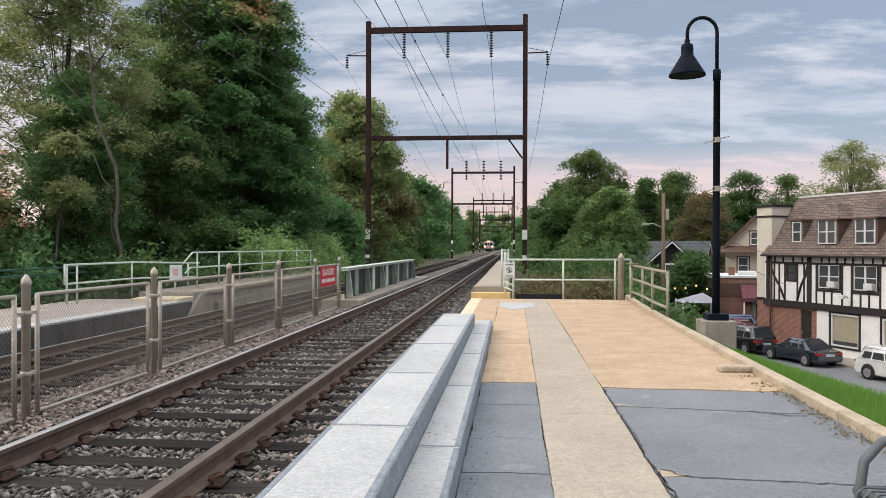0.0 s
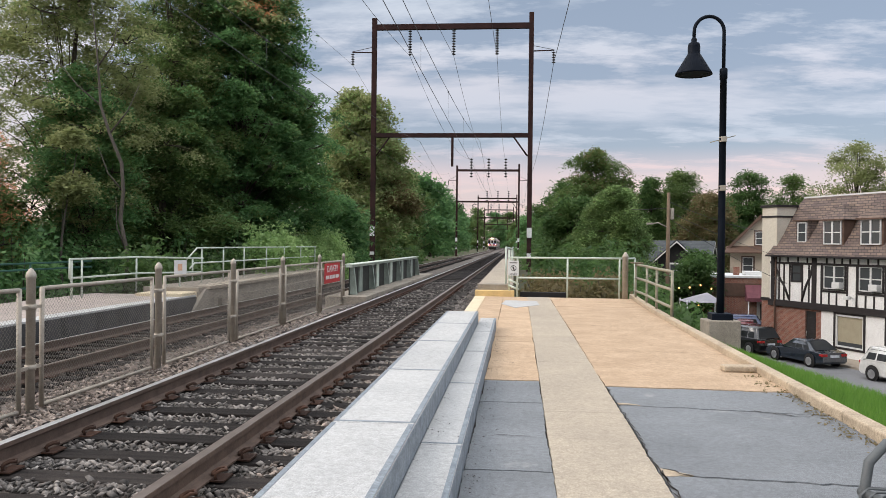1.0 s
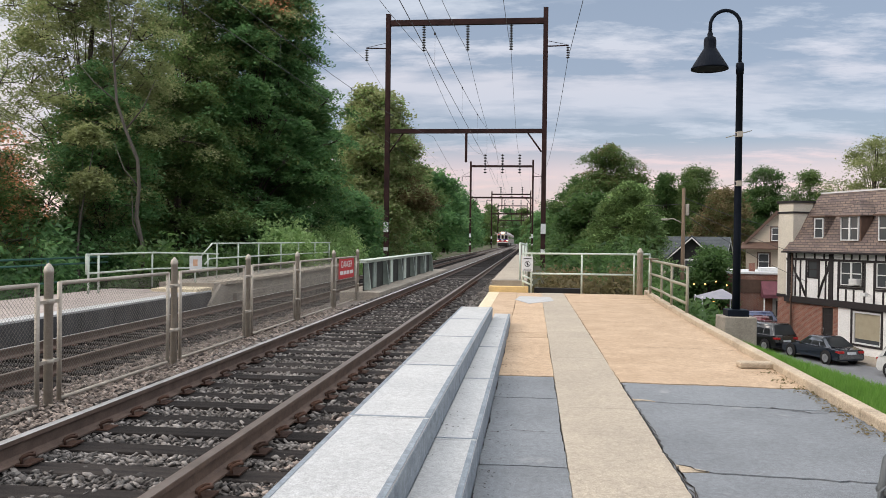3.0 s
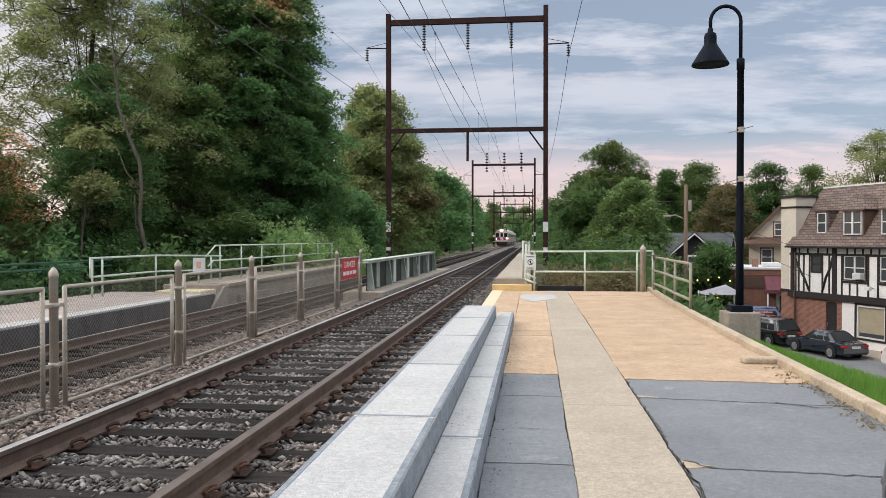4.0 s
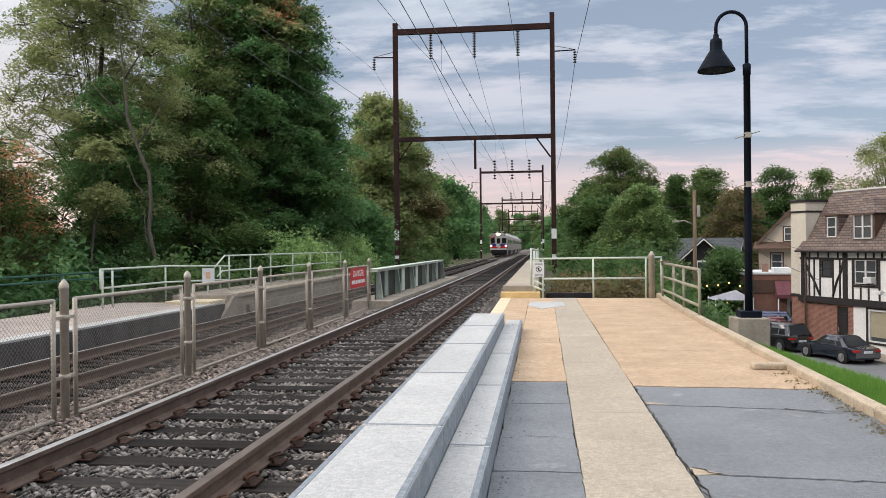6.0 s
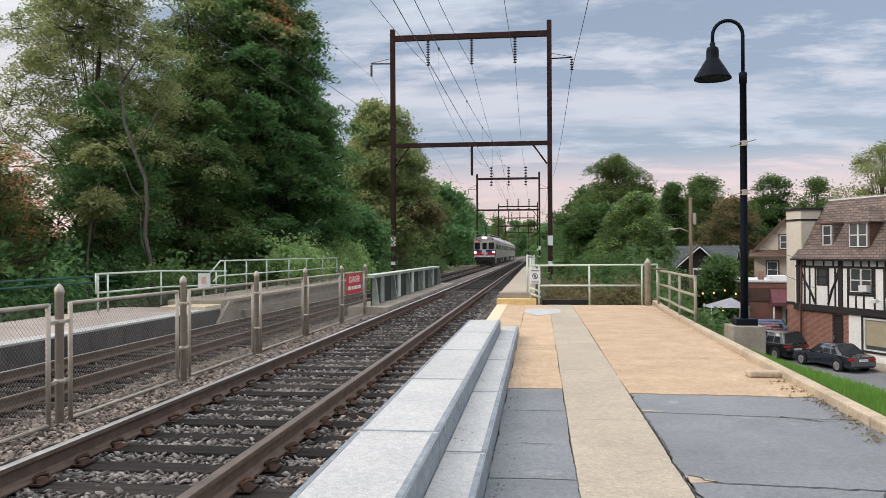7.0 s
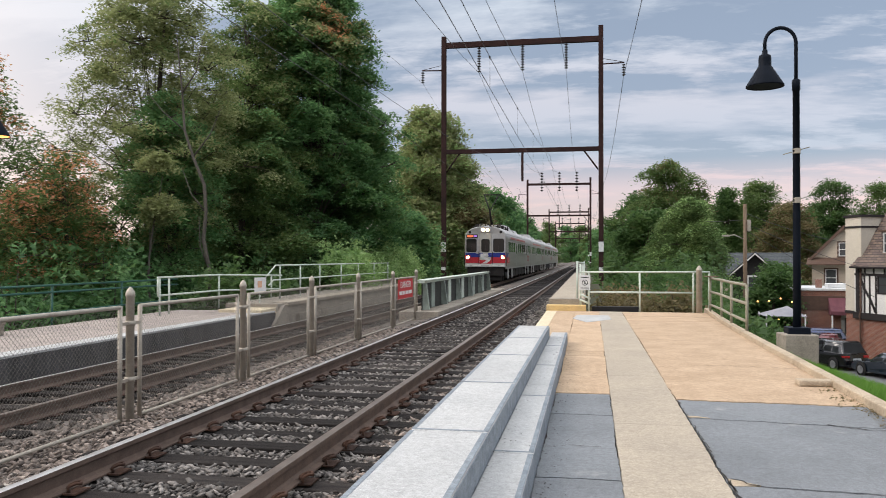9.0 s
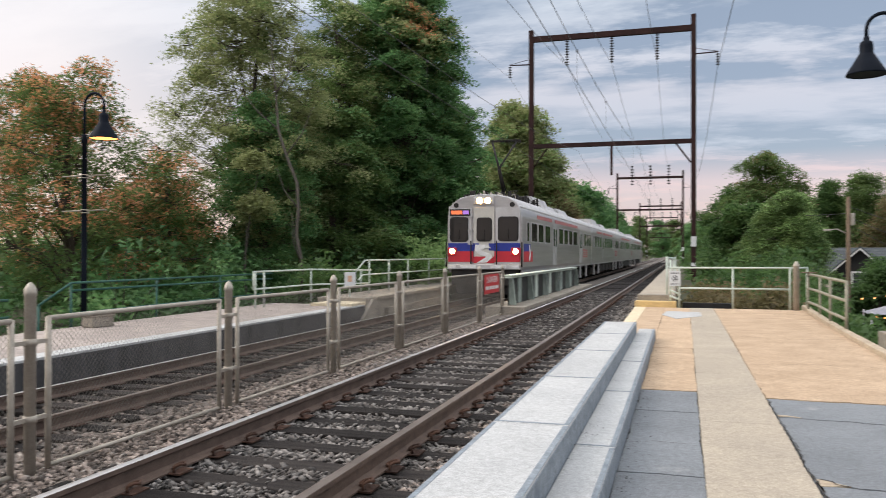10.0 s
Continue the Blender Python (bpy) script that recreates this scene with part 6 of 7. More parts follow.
    tree("tree", "mid green tree beyond the walkway", 7.6, 64.0, S, 11.3, 3.1, "leaf_mid", 73, low=0.05, lobes=70, clumps=30, per=18, size=0.2, spread=0.3, fine=True, extra=("leaf_hedge", 0.6))
    for i, (x, y, h, r, lf) in enumerate(((6.5, 105, 15, 5, "leaf_bush"), (5.5, 135, 15, 5, "leaf_bush"), (5.5, 170, 14, 5, "leaf_dark"), (4.5, 215, 15, 5.5, "leaf_dark"), (3.5, 270, 16, 6, "leaf_dark"), (1.5, 335, 17, 6, "leaf_mid"), (0.5, 400, 18, 7, "leaf_dark"),
                                         (19.6, 120, 16.8, 2.8, "leaf_bush"), (23.8, 118, 17.3, 4.2, "leaf_mid"), (24.6, 106, 13.6, 4.0, "leaf_weed"), (17.0, 128, 15.5, 5.0, "leaf_mid"), (33, 128, 14.0, 6.0, "leaf_bush"), (36.6, 130, 18.6, 4.6, "leaf_bush"), (41.5, 125, 17.4, 5.2, "leaf_mid"), (44.5, 110, 20.6, 7.4, "leaf_light"), (53, 105, 20.5, 7.0, "leaf_light"), (28, 150, 16, 6, "leaf_mid"), (12, 150, 14.5, 6, "leaf_mid"))):
        tree("tree", "tree beyond the street houses" if x > 12 else "distant tree beside the line", x, y, S, h, r, lf, 80 + i, low=0.04, lobes=56 if x > 12 else 32, clumps=30, per=26 if x > 12 else 18, size=(0.21 if x > 12 else 0.26) if y < 140 else 0.42, spread=0.5, gap=0.05 if x > 12 else 0.0, extra=("leaf_mid", 0.4) if lf == "leaf_weed" else None)
    tree("tree", "small dark tree in front of the grey-roofed house", 13.6, 62.0, S, 5.6, 2.2, "leaf_bush", 98, low=0.03, lobes=26, clumps=26, per=22, size=0.2)
    tree("tree", "small dark tree in front of the grey-roofed house", 15.6, 70.0, S, 6.0, 2.6, "leaf_bush", 99, low=0.03, lobes=26, clumps=26, per=22, size=0.2)
    # low growth
    rng = random.Random(8)
    bush("bush", "dense green shrubs beside the far walkway", [(-12.3 - rng.random() * 1.6, 26.5 + i * 1.2, -0.6, rng.uniform(0.8, 1.15)) for i in range(9)], 1.1, 1.7, "leaf_bush", 101, 40, 20, 0.16)
    bush("bush", "bright pale green hedge by the far walkway", [(-11.2 - rng.random() * 0.7, 34.5 + i * 0.95, -0.6, rng.uniform(0.9, 1.1)) for i in range(18)], 1.1, 2.75, "leaf_hedge", 115, 60, 26, 0.115, 0.2, "hedge")
    bush("bush", "dense green shrubs by the far track", [(-12.6 - rng.random() * 2.0, 54 + i * 2.2, -0.6, rng.uniform(0.7, 1.2)) for i in range(22)], 1.5, 1.7, "leaf_bush", 102, 36, 20, 0.22, 0.36)
    bush("bush", "leafy undergrowth behind the far platform", [(-15.0 - rng.random() * 6, 10 + i * 1.1, -0.9, rng.uniform(0.8, 1.5)) for i in range(26)], 1.3, 1.8, "leaf_dark", 103, 34, 22, 0.15, 0.3)
    bush("bush", "leafy undergrowth behind the far platform", [(-17.0 - rng.random() * 7, 24 + i * 0.9, -0.9, rng.uniform(0.9, 1.7)) for i in range(26)], 1.5, 2.4, "leaf_dark", 104, 34, 22, 0.17, 0.34)
    bush("bush", "dense green shrubs beyond the platform end", [(1.2 + rng.random() * 4.5, 28 + i * 0.9, -1.4 - rng.random(), rng.uniform(0.8, 1.25)) for i in range(34)], 1.2, 1.75, "leaf_bush", 105, 36, 22, 0.15)
    bush("bush", "tall tan weeds beyond the platform end", [(0.6 + rng.random() * 2.3, 25.0 + rng.random() * 4, -0.7, rng.uniform(0.7, 1.1)) for i in range(15)], 0.55, 1.2, "leaf_weed", 106, 26, 22, 0.10, 0.22, "weeds")
    bush("bush", "green saplings on the bank beside the kerb railing", [(3.65 + rng.random() * 0.6, 18.0 + i * 0.40, -1.1, rng.uniform(0.7, 1.05)) for i in range(22)], 0.75, 1.05, "leaf_bush", 107, 28, 18, 0.13, 0.2)
    bush("bush", "dense green shrubs on the bank beyond the walkway", [(2.2 + rng.random() * 5, 44 + i * 1.4, -2.2, rng.uniform(0.9, 1.4)) for i in range(26)], 1.7, 3.1, "leaf_bush", 108, 34, 20, 0.2, 0.36)
    bush("bush", "dense green shrubs beside the walkway", [(1.9 + rng.random() * 1.5, 70 + i * 3.6, -1.2, rng.uniform(0.9, 1.4)) for i in range(24)], 1.6, 2.6, "leaf_bush", 109, 30, 18, 0.28, 0.42)
    bush("hedge", "dark hedge far behind the platform trees", [(-31 - rng.random() * 5, 2 + i * 2.0, -1.5, rng.uniform(0.8, 1.3)) for i in range(36)], 2.2, 4.6, "leaf_dark", 110, 40, 18, 0.3, 0.5, "hedge")
    for i, (x, y, h) in enumerate(((-62, 500, 24), (-48, 520, 26), (-36, 505, 24), (-26, 530, 27), (-15, 540, 25), (-4, 520, 24), (8, 505, 23), (20, 510, 24), (32, 500, 23), (-10, 470, 17), (-30, 460, 18))):
        tree("tree", "far tree closing the view down the line", x, y, G, h, 9.0, "leaf_mid" if i % 2 else "leaf_dark", 130 + i, low=0.03, lobes=26, clumps=20, per=12, size=0.9, spread=1.1)
    bush("woodland", "belt of woodland far beyond the street houses", [(17 + i * 4.2, 146, S, rng.uniform(0.85, 1.12)) for i in range(12)], 4.4, 14.5, "leaf_bush", 116, 110, 16, 0.42, 0.8, "woodland")
    # dead leaves and weeds gathered along the kerb
    rl = np.random.default_rng(33)
    n = 110
    yy = rl.uniform(4.5, 10, n)
    pts = np.stack([2.845 + 0.021 * (yy - 7) - np.abs(rl.normal(0, 0.10, n)) - 0.02, yy, np.full(n, -0.055)], 1)
    v, f = leaf_cloud(rl, pts, 0.035, 7, 0.02, up=1.5, flat=0.15)
    tagged(new("leaf_litter", from_arrays("leaf_litter", v, f, M["leaf_weed"])), "dead leaves and weeds along the kerb", "leaf litter", "", "stuff")
    n = 260
    pts = np.stack([-0.33 + np.abs(rl.normal(0, 0.12, n)), rl.uniform(3.5, 14, n), np.full(n, -0.066)], 1)
    pts[: n // 3, 0], pts[: n // 3, 2] = rl.uniform(-0.62, -0.36, n // 3), 0.114
    v, f = leaf_cloud(rl, pts, 0.02, 2, 0.010, up=2.5, flat=0.05, droop=0.0)
    tagged(new("grit", from_arrays("grit", v, f, M["dark_gap"])), "dark grit and crumbs on the paving beside the steps", "grit", "", "stuff")
    # verge grass
    rg = np.random.default_rng(12)
    n = 26000
    y = 5.5 + 10.5 * rg.uniform(0, 1, n)
    kx = 2.845 + 0.021 * (y - 7) + 0.23
    wv = np.clip(0.6 + (13.7 - y) * 0.26, 0.05, 2.2)
    fr = rg.uniform(0, 1, n)
    x = kx - 0.05 + fr * wv
    z = np.interp(fr, [0, 0.1, 0.85, 1.0], [-0.15, -0.2, -0.38, -0.50])
    h, a = rg.uniform(0.06, 0.16, n), rg.uniform(0, 6.283, n)
    w = 0.006
    dx, dy = np.cos(a) * w, np.sin(a) * w
    bx, by = rg.normal(0, 0.04, n), rg.normal(0, 0.04, n)
    v = np.stack([np.stack([x - dx, y - dy, z], 1), np.stack([x + dx, y + dy, z], 1), np.stack([x + bx + dx * 0.2, y + by, z + h], 1)], 1).reshape(-1, 3)
    tagged(new("grass", from_arrays("grass", v, np.arange(n * 3).reshape(-1, 3), M["grass_blade"])), "bright green verge grass beside the platform kerb", "grass", "", "stuff")
    bm = B()
    ys = [-8 + i * 1.2 for i in range(22)]
    rows = [[bm.verts.new((kerb_x(yy) + 0.10 + o * verge_width(yy) + e, yy, zz)) for o, e, zz in ((0, 0, -0.15), (0.1, 0, -0.21), (0.85, 0, -0.40), (1.0, 0.05, -0.55), (1.0, 1.6, -2.2))] for yy in ys]
    for p, q in zip(rows, rows[1:]):
        for i in range(4):
            bm.faces.new((p[i], p[i + 1], q[i + 1], q[i])).smooth = True
    structure("verge", bm, M["grass"], "grassed bank beside the platform")


build_trees()


# ---------------------------------------------------------------- street below the line
STREET_TURN = math.degrees(math.atan2(-0.93, 0.37))


def on_street(x, y, z=STREET, turn=0.0):
    return pose(x, y, z, 0, 0, STREET_TURN + turn)


def build_street():
    base = on_street(16.4, 54.7)
    bm = B()
    box(bm, -70, 70, -10.8, -2.25, -0.3, 0.0, m=base)
    structure("road", bm, M["road"], "worn grey asphalt street below the railway")
    pv = tagged(new("pavement"), "buff concrete pavement along the street", "", "", "structure")
    x = -24.0
    while x < 26:
        bm = B()
        box(bm, x + 0.005, x + 1.495, -2.05, 0.0, -0.25, 0.13, bevel=0.01)
        part("paving_slab", bm, M["pave"], pv, m=base)
        bm = B()
        box(bm, x + 0.005, x + 1.495, -2.25, -2.055, -0.25, 0.14, bevel=0.02)
        part("kerb_stone", bm, M["concrete"], pv, m=base)
        x += 1.5


def sash(parent, x0, x1, z0, z1, y, halves=1, frame=None, blind=False, t=0.06):
    """A sash window in the wall plane y: frame, rails and panes."""
    frame = frame or M["window_white"]
    bm = B()
    zm = (z0 + z1) / 2
    cells = [(x0 + (x1 - x0) * i / halves + t, x0 + (x1 - x0) * (i + 1) / halves - t, c, d) for i in range(halves) for c, d in ((z0 + t, zm - 0.03), (zm + 0.03, z1 - t))]
    grid_wall(bm, x0, x1, z0, z1, cells, y - 0.06, y + 0.04)
    w = part("window", bm, frame, parent)
    n = halves
    for i in range(n):
        a, b = x0 + (x1 - x0) * i / n + t, x0 + (x1 - x0) * (i + 1) / n - t
        for c, d in ((z0 + t, zm - 0.03), (zm + 0.03, z1 - t)):
            bm = B()
            box(bm, a, b, y - 0.015, y + 0.0, c, d)
            part("pane", bm, M["window_glass"], w)
    return w


def build_timbered_house():
    h = thing("half_timbered_house", "half-timbered corner house with brick base and shingled mansard roof", "house", m=on_street(16.5, 54.45, STREET))
    X1, D = 15.0, 9.0

    def wall(name, x0, x1, z0, z1, mt, holes=(), y=0.0, th=0.3):
        """A front wall with its openings cut through."""
        bm = B()
        grid_wall(bm, x0, x1, z0, z1, holes, y, y + th)
        return part(name, bm, M[mt], h)
    door = (3.64, 4.56, 0.12, 2.6)
    shop = (6.15, 8.25, 0.72, 2.62)
    shop2 = (9.85, 12.7, 0.72, 2.62)
    wall("wall", 0.45, 5.0, 0, 2.85, "brick", [door])
    wall("wall", 5.0, X1, 0, 2.85, "stucco", [shop, shop2], y=-0.02)
    up = [(2.43, 3.34, 4.32, 5.45), (5.2, 6.85, 4.05, 5.45), (7.9, 9.55, 4.05, 5.45), (10.95, 12.6, 4.05, 5.45)]
    wall("wall", 0.45, X1, 2.85, 6.05, "stucco", up, y=-0.06)
    bm = B()
    box(bm, 0.5, X1, 0.32, D, 0, 6.0)
    part("core", bm, M["cream_stucco"], h)
    bm = B()
    box(bm, 0.5, X1 - 0.02, 0.25, 0.31, 0.05, 5.9)
    part("room_dark", bm, M["black"], h)
    # end tower of stucco over brick, with dark string courses
    bm = B()
    box(bm, -0.42, 1.0, -0.02, 1.5, 3.1, 9.1)
    part("end_pier", bm, M["cream_stucco"], h, "cream stucco end pier")
    bm = B()
    box(bm, -0.40, 0.45, 0.0, 1.5, 0.0, 3.1)
    part("pier_base", bm, M["brick"], h)
    for z0, z1, o in ((9.1, 9.24, 0.1), (8.42, 8.54, 0.05), (3.0, 3.18, 0.04)):
        bm = B()
        box(bm, -0.42 - o, (1.0 if z0 > 5 else 0.45) + o, -0.02 - o, 1.5 + o, z0, z1)
        part("string_course", bm, M["timber"], h)
    # timbers
    def beam(x0, x1, z0, z1, proud=0.05):
        bm = B()
        box(bm, x0, x1, -0.06 - proud, -0.055, z0, z1, bevel=0.008)
        part("timber", bm, M["timber"], h)
    bm = B()
    box(bm, 0.4, X1, -0.17, -0.02, 2.72, 3.12, bevel=0.015)
    part("jetty_beam", bm, M["timber"], h)
    beam(0.5, X1, 5.42, 5.56)
    beam(0.5, X1, 5.86, 6.0)
    beam(0.62, 0.9, 3.1, 5.9, 0.07)
    beam(4.28, 4.62, 3.1, 5.95, 0.08)
    for x in (1.3, 1.75, 2.27, 3.38, 3.95, 4.98, 7.0, 7.7, 9.7, 10.3, 10.8, 12.75, 13.6, 14.4):
        beam(x, x + 0.11, 3.12, 5.42)
    for x in (1.35, 2.1, 3.0, 3.8, 5.4, 6.0, 6.6, 7.2, 7.8, 8.5, 9.2, 9.9, 10.6, 11.3, 12, 12.7, 13.4):
        beam(x, x + 0.10, 5.56, 5.86)
    for x in (5.6, 6.2, 8.35, 8.95, 11.45, 12.05):
        beam(x, x + 0.10, 3.12, 3.82)
    beam(5.05, 7.0, 3.84, 3.96)
    beam(7.8, 9.7, 3.84, 3.96)
    beam(10.85, 12.75, 3.84, 3.96)
    for pts in ([(1.0, 5.3), (1.35, 4.6), (1.85, 4.0), (2.3, 3.2)], [(4.3, 5.35), (4.1, 4.7), (3.75, 4.1), (3.42, 3.2)]):
        bm = B()
        pipe(bm, [(x, -0.085, z) for x, z in pts], 0.075, 6)
        part("curved_brace", bm, M["timber"], h)
    sash(h, *up[0], -0.03, 1, M["timber"], t=0.1)
    for q in up[1:]:
        bm = B()
        grid_wall(bm, q[0] - 0.1, q[1] + 0.1, q[2] - 0.06, q[3] + 0.09, [q], -0.12, -0.05)
        part("window_casing", bm, M["timber"], h)
        sash(h, *q, -0.03, 2)
        bm = B()
        box(bm, q[1] - 0.72, q[1] - 0.12, -0.36, -0.03, q[2] + 0.06, q[2] + 0.42, bevel=0.03)
        for k in range(5):
            box(bm, q[1] - 0.68, q[1] - 0.16, -0.37, -0.355, q[2] + 0.1 + k * 0.06, q[2] + 0.13 + k * 0.06)
        part("air_conditioner", bm, M["window_white"], h, "white window air conditioner")
    for q in (shop, shop2):
        bm = B()
        grid_wall(bm, q[0] - 0.12, q[1] + 0.12, q[2] - 0.12, q[3] + 0.1, [q], -0.08, 0.0)
        part("shop_casing", bm, M["timber"], h)
        bm = B()
        grid_wall(bm, q[0], q[1], q[2], q[3], [(q[0] + 0.1, q[1] - 0.1, q[2] + 0.08, q[3] - 0.12)], -0.03, 0.1)
        w = part("shop_window", bm, M["window_white"], h)
        bm = B()
        box(bm, q[0] + 0.1, q[1] - 0.1, 0.06, 0.08, q[2] + 0.3, q[3] - 0.12)
        part("blind", bm, M["blind"], w, "drawn tan blind")
        bm = B()
        box(bm, q[0] + 0.1, q[1] - 0.1, 0.07, 0.085, q[2] + 0.08, q[2] + 0.3)
        part("pane", bm, M["window_glass"], w)
    bm = B()
    box(bm, door[0], door[1], 0.08, 0.14, door[2], door[3], bevel=0.01)
    d = part("door", bm, M["black"], h, "black panelled door")
    bm = B()
    for a, b in ((0.35, 1.0), (1.2, 2.2)):
        box(bm, door[0] + 0.15, door[1] - 0.15, 0.06, 0.085, a, b, bevel=0.01)
    part("door_panel", bm, M["timber"], d)
    bm = B()
    rod(bm, (door[0] + 0.1, 0.03, 1.05), (door[0] + 0.1, 0.03, 1.35), 0.02)
    part("door_handle", bm, M["rim"], d)
    # downpipe and meter clutter
    bm = B()
    pipe(bm, [(1.12, -0.16, 5.9), (1.12, -0.16, 3.2), (1.08, -0.22, 2.9), (1.08, -0.16, 2.6), (1.08, -0.16, 0.1)], 0.06, 8)
    part("downpipe", bm, M["brown_trim"], h, "brown downpipe")
    bm = B()
    pipe(bm, [(7.5, -0.1, 3.6), (7.5, -0.4, 3.75), (7.7, -0.7, 3.7)], 0.03, 6)
    box(bm, 7.55, 7.9, -0.85, -0.6, 3.55, 3.75, bevel=0.03)
    part("wall_lamp", bm, M["window_white"], h)
    # flared mansard roof: outline of depth and height
    prof = [(-0.55, 5.95), (-0.50, 6.05), (-0.2, 6.35), (0.15, 6.8), (0.55, 7.4), (1.0, 8.2), (1.6, 9.1), (2.1, 9.66), (2.2, 9.72), (7.4, 9.72), (8.8, 7.4), (9.5, 5.95)]
    bm = B()
    prism(bm, prof, 0.66, X1 + 0.3, "x")
    for v in bm.verts:
        if v.co.x < 1 and v.co.z > 6.1:
            v.co.x += (v.co.z - 6.1) * 0.08
    part("roof", bm, M["shingle"], h, "weathered brown shingle mansard roof")
    bm = B()
    box(bm, 0.95, X1 + 0.3, 2.1, 2.3, 9.70, 9.80)
    part("ridge_trim", bm, M["window_white"], h)
    bm = B()
    box(bm, 0.64, X1 + 0.3, -0.62, -0.5, 5.88, 6.0, bevel=0.02)
    part("gutter", bm, M["timber"], h)
    bm = B()
    box(bm, 6.6, 8.2, 3.6, 4.6, 9.3, 10.5, bevel=0.03)
    part("chimney", bm, M["concrete"], h)
    for x0, x1, n in ((5.12, 6.5, 2), (7.95, 9.35, 2), (11.4, 12.8, 2)):
        bm = B()
        box(bm, x0 - 0.12, x1 + 0.12, 0.02, 2.0, 6.62, 8.16)
        dm = part("dormer", bm, M["brown_trim"], h)
        sash(h, x0, x1, 6.68, 8.1, -0.01, 2)
        bm = B()
        a, b, e = x0 - 0.28, x1 + 0.28, 8.14
        vs = [bm.verts.new(p) for p in ((a, -0.15, e), (b, -0.15, e), (b, 2.2, e), (a, 2.2, e), ((a + b) / 2, 0.75, 9.1), ((a + b) / 2, 2.2, 9.1))]
        for q in ((0, 1, 4), (1, 2, 5, 4), (0, 4, 5, 3), (0, 3, 2, 1), (2, 3, 5)):
            bm.faces.new([vs[i] for i in q])
        bmesh.ops.recalc_face_normals(bm, faces=bm.faces)
        part("dormer_roof", bm, M["shingle"], h)
        bm = B()
        box(bm, a, b, -0.17, -0.14, e - 0.06, e + 0.03)
        part("dormer_trim", bm, M["brown_trim"], h)
    bm = B()
    box(bm, 2.4, 3.55, 0.25, 1.6, 6.7, 8.15)
    dm = part("dormer", bm, M["shingle"], h)
    sash(h, 2.66, 3.42, 6.8, 8.05, 0.22, 1)
    bm = B()
    box(bm, 2.3, 3.62, 0.1, 1.7, 8.12, 8.22)
    part("dormer_roof", bm, M["brown_trim"], h)


def gable_house(name, label, m, w, d, eave, ridge, wall, roof, windows, over=0.5, band=None):
    """Gable end towards -y: windows as (x0, x1, z0, z1)."""
    h = thing(name, label, "house", m=m)
    bm = B()
    prism(bm, [(-w / 2, 0), (w / 2, 0), (w / 2, eave), (0, ridge), (-w / 2, eave)], 0, d)
    part("wall", bm, wall, h)
    k = (ridge - eave) / (w / 2)
    for s in (-1, 1):
        bm = B()
        a = (0, ridge + 0.05)
        b = (s * (w / 2 + over), eave - over * k + 0.05)
        prism(bm, [a, b, (b[0], b[1] + 0.18), (0, ridge + 0.25)], -over, d + over)
        part("roof", bm, roof, h)
        bm = B()
        prism(bm, [(0, ridge - 0.1), (b[0], b[1] - 0.14), (b[0], b[1] + 0.02), (0, ridge + 0.08)], -over - 0.02, -over + 0.08)
        part("barge_board", bm, band or M["window_white"], h)
    for x0, x1, z0, z1 in windows:
        bm = B()
        box(bm, x0 - 0.12, x1 + 0.12, -0.03, 0.02, z0 - 0.12, z1 + 0.12)
        part("casing", bm, band or M["window_white"], h)
        sash(h, x0, x1, z0, z1, -0.06, 1)
    return h


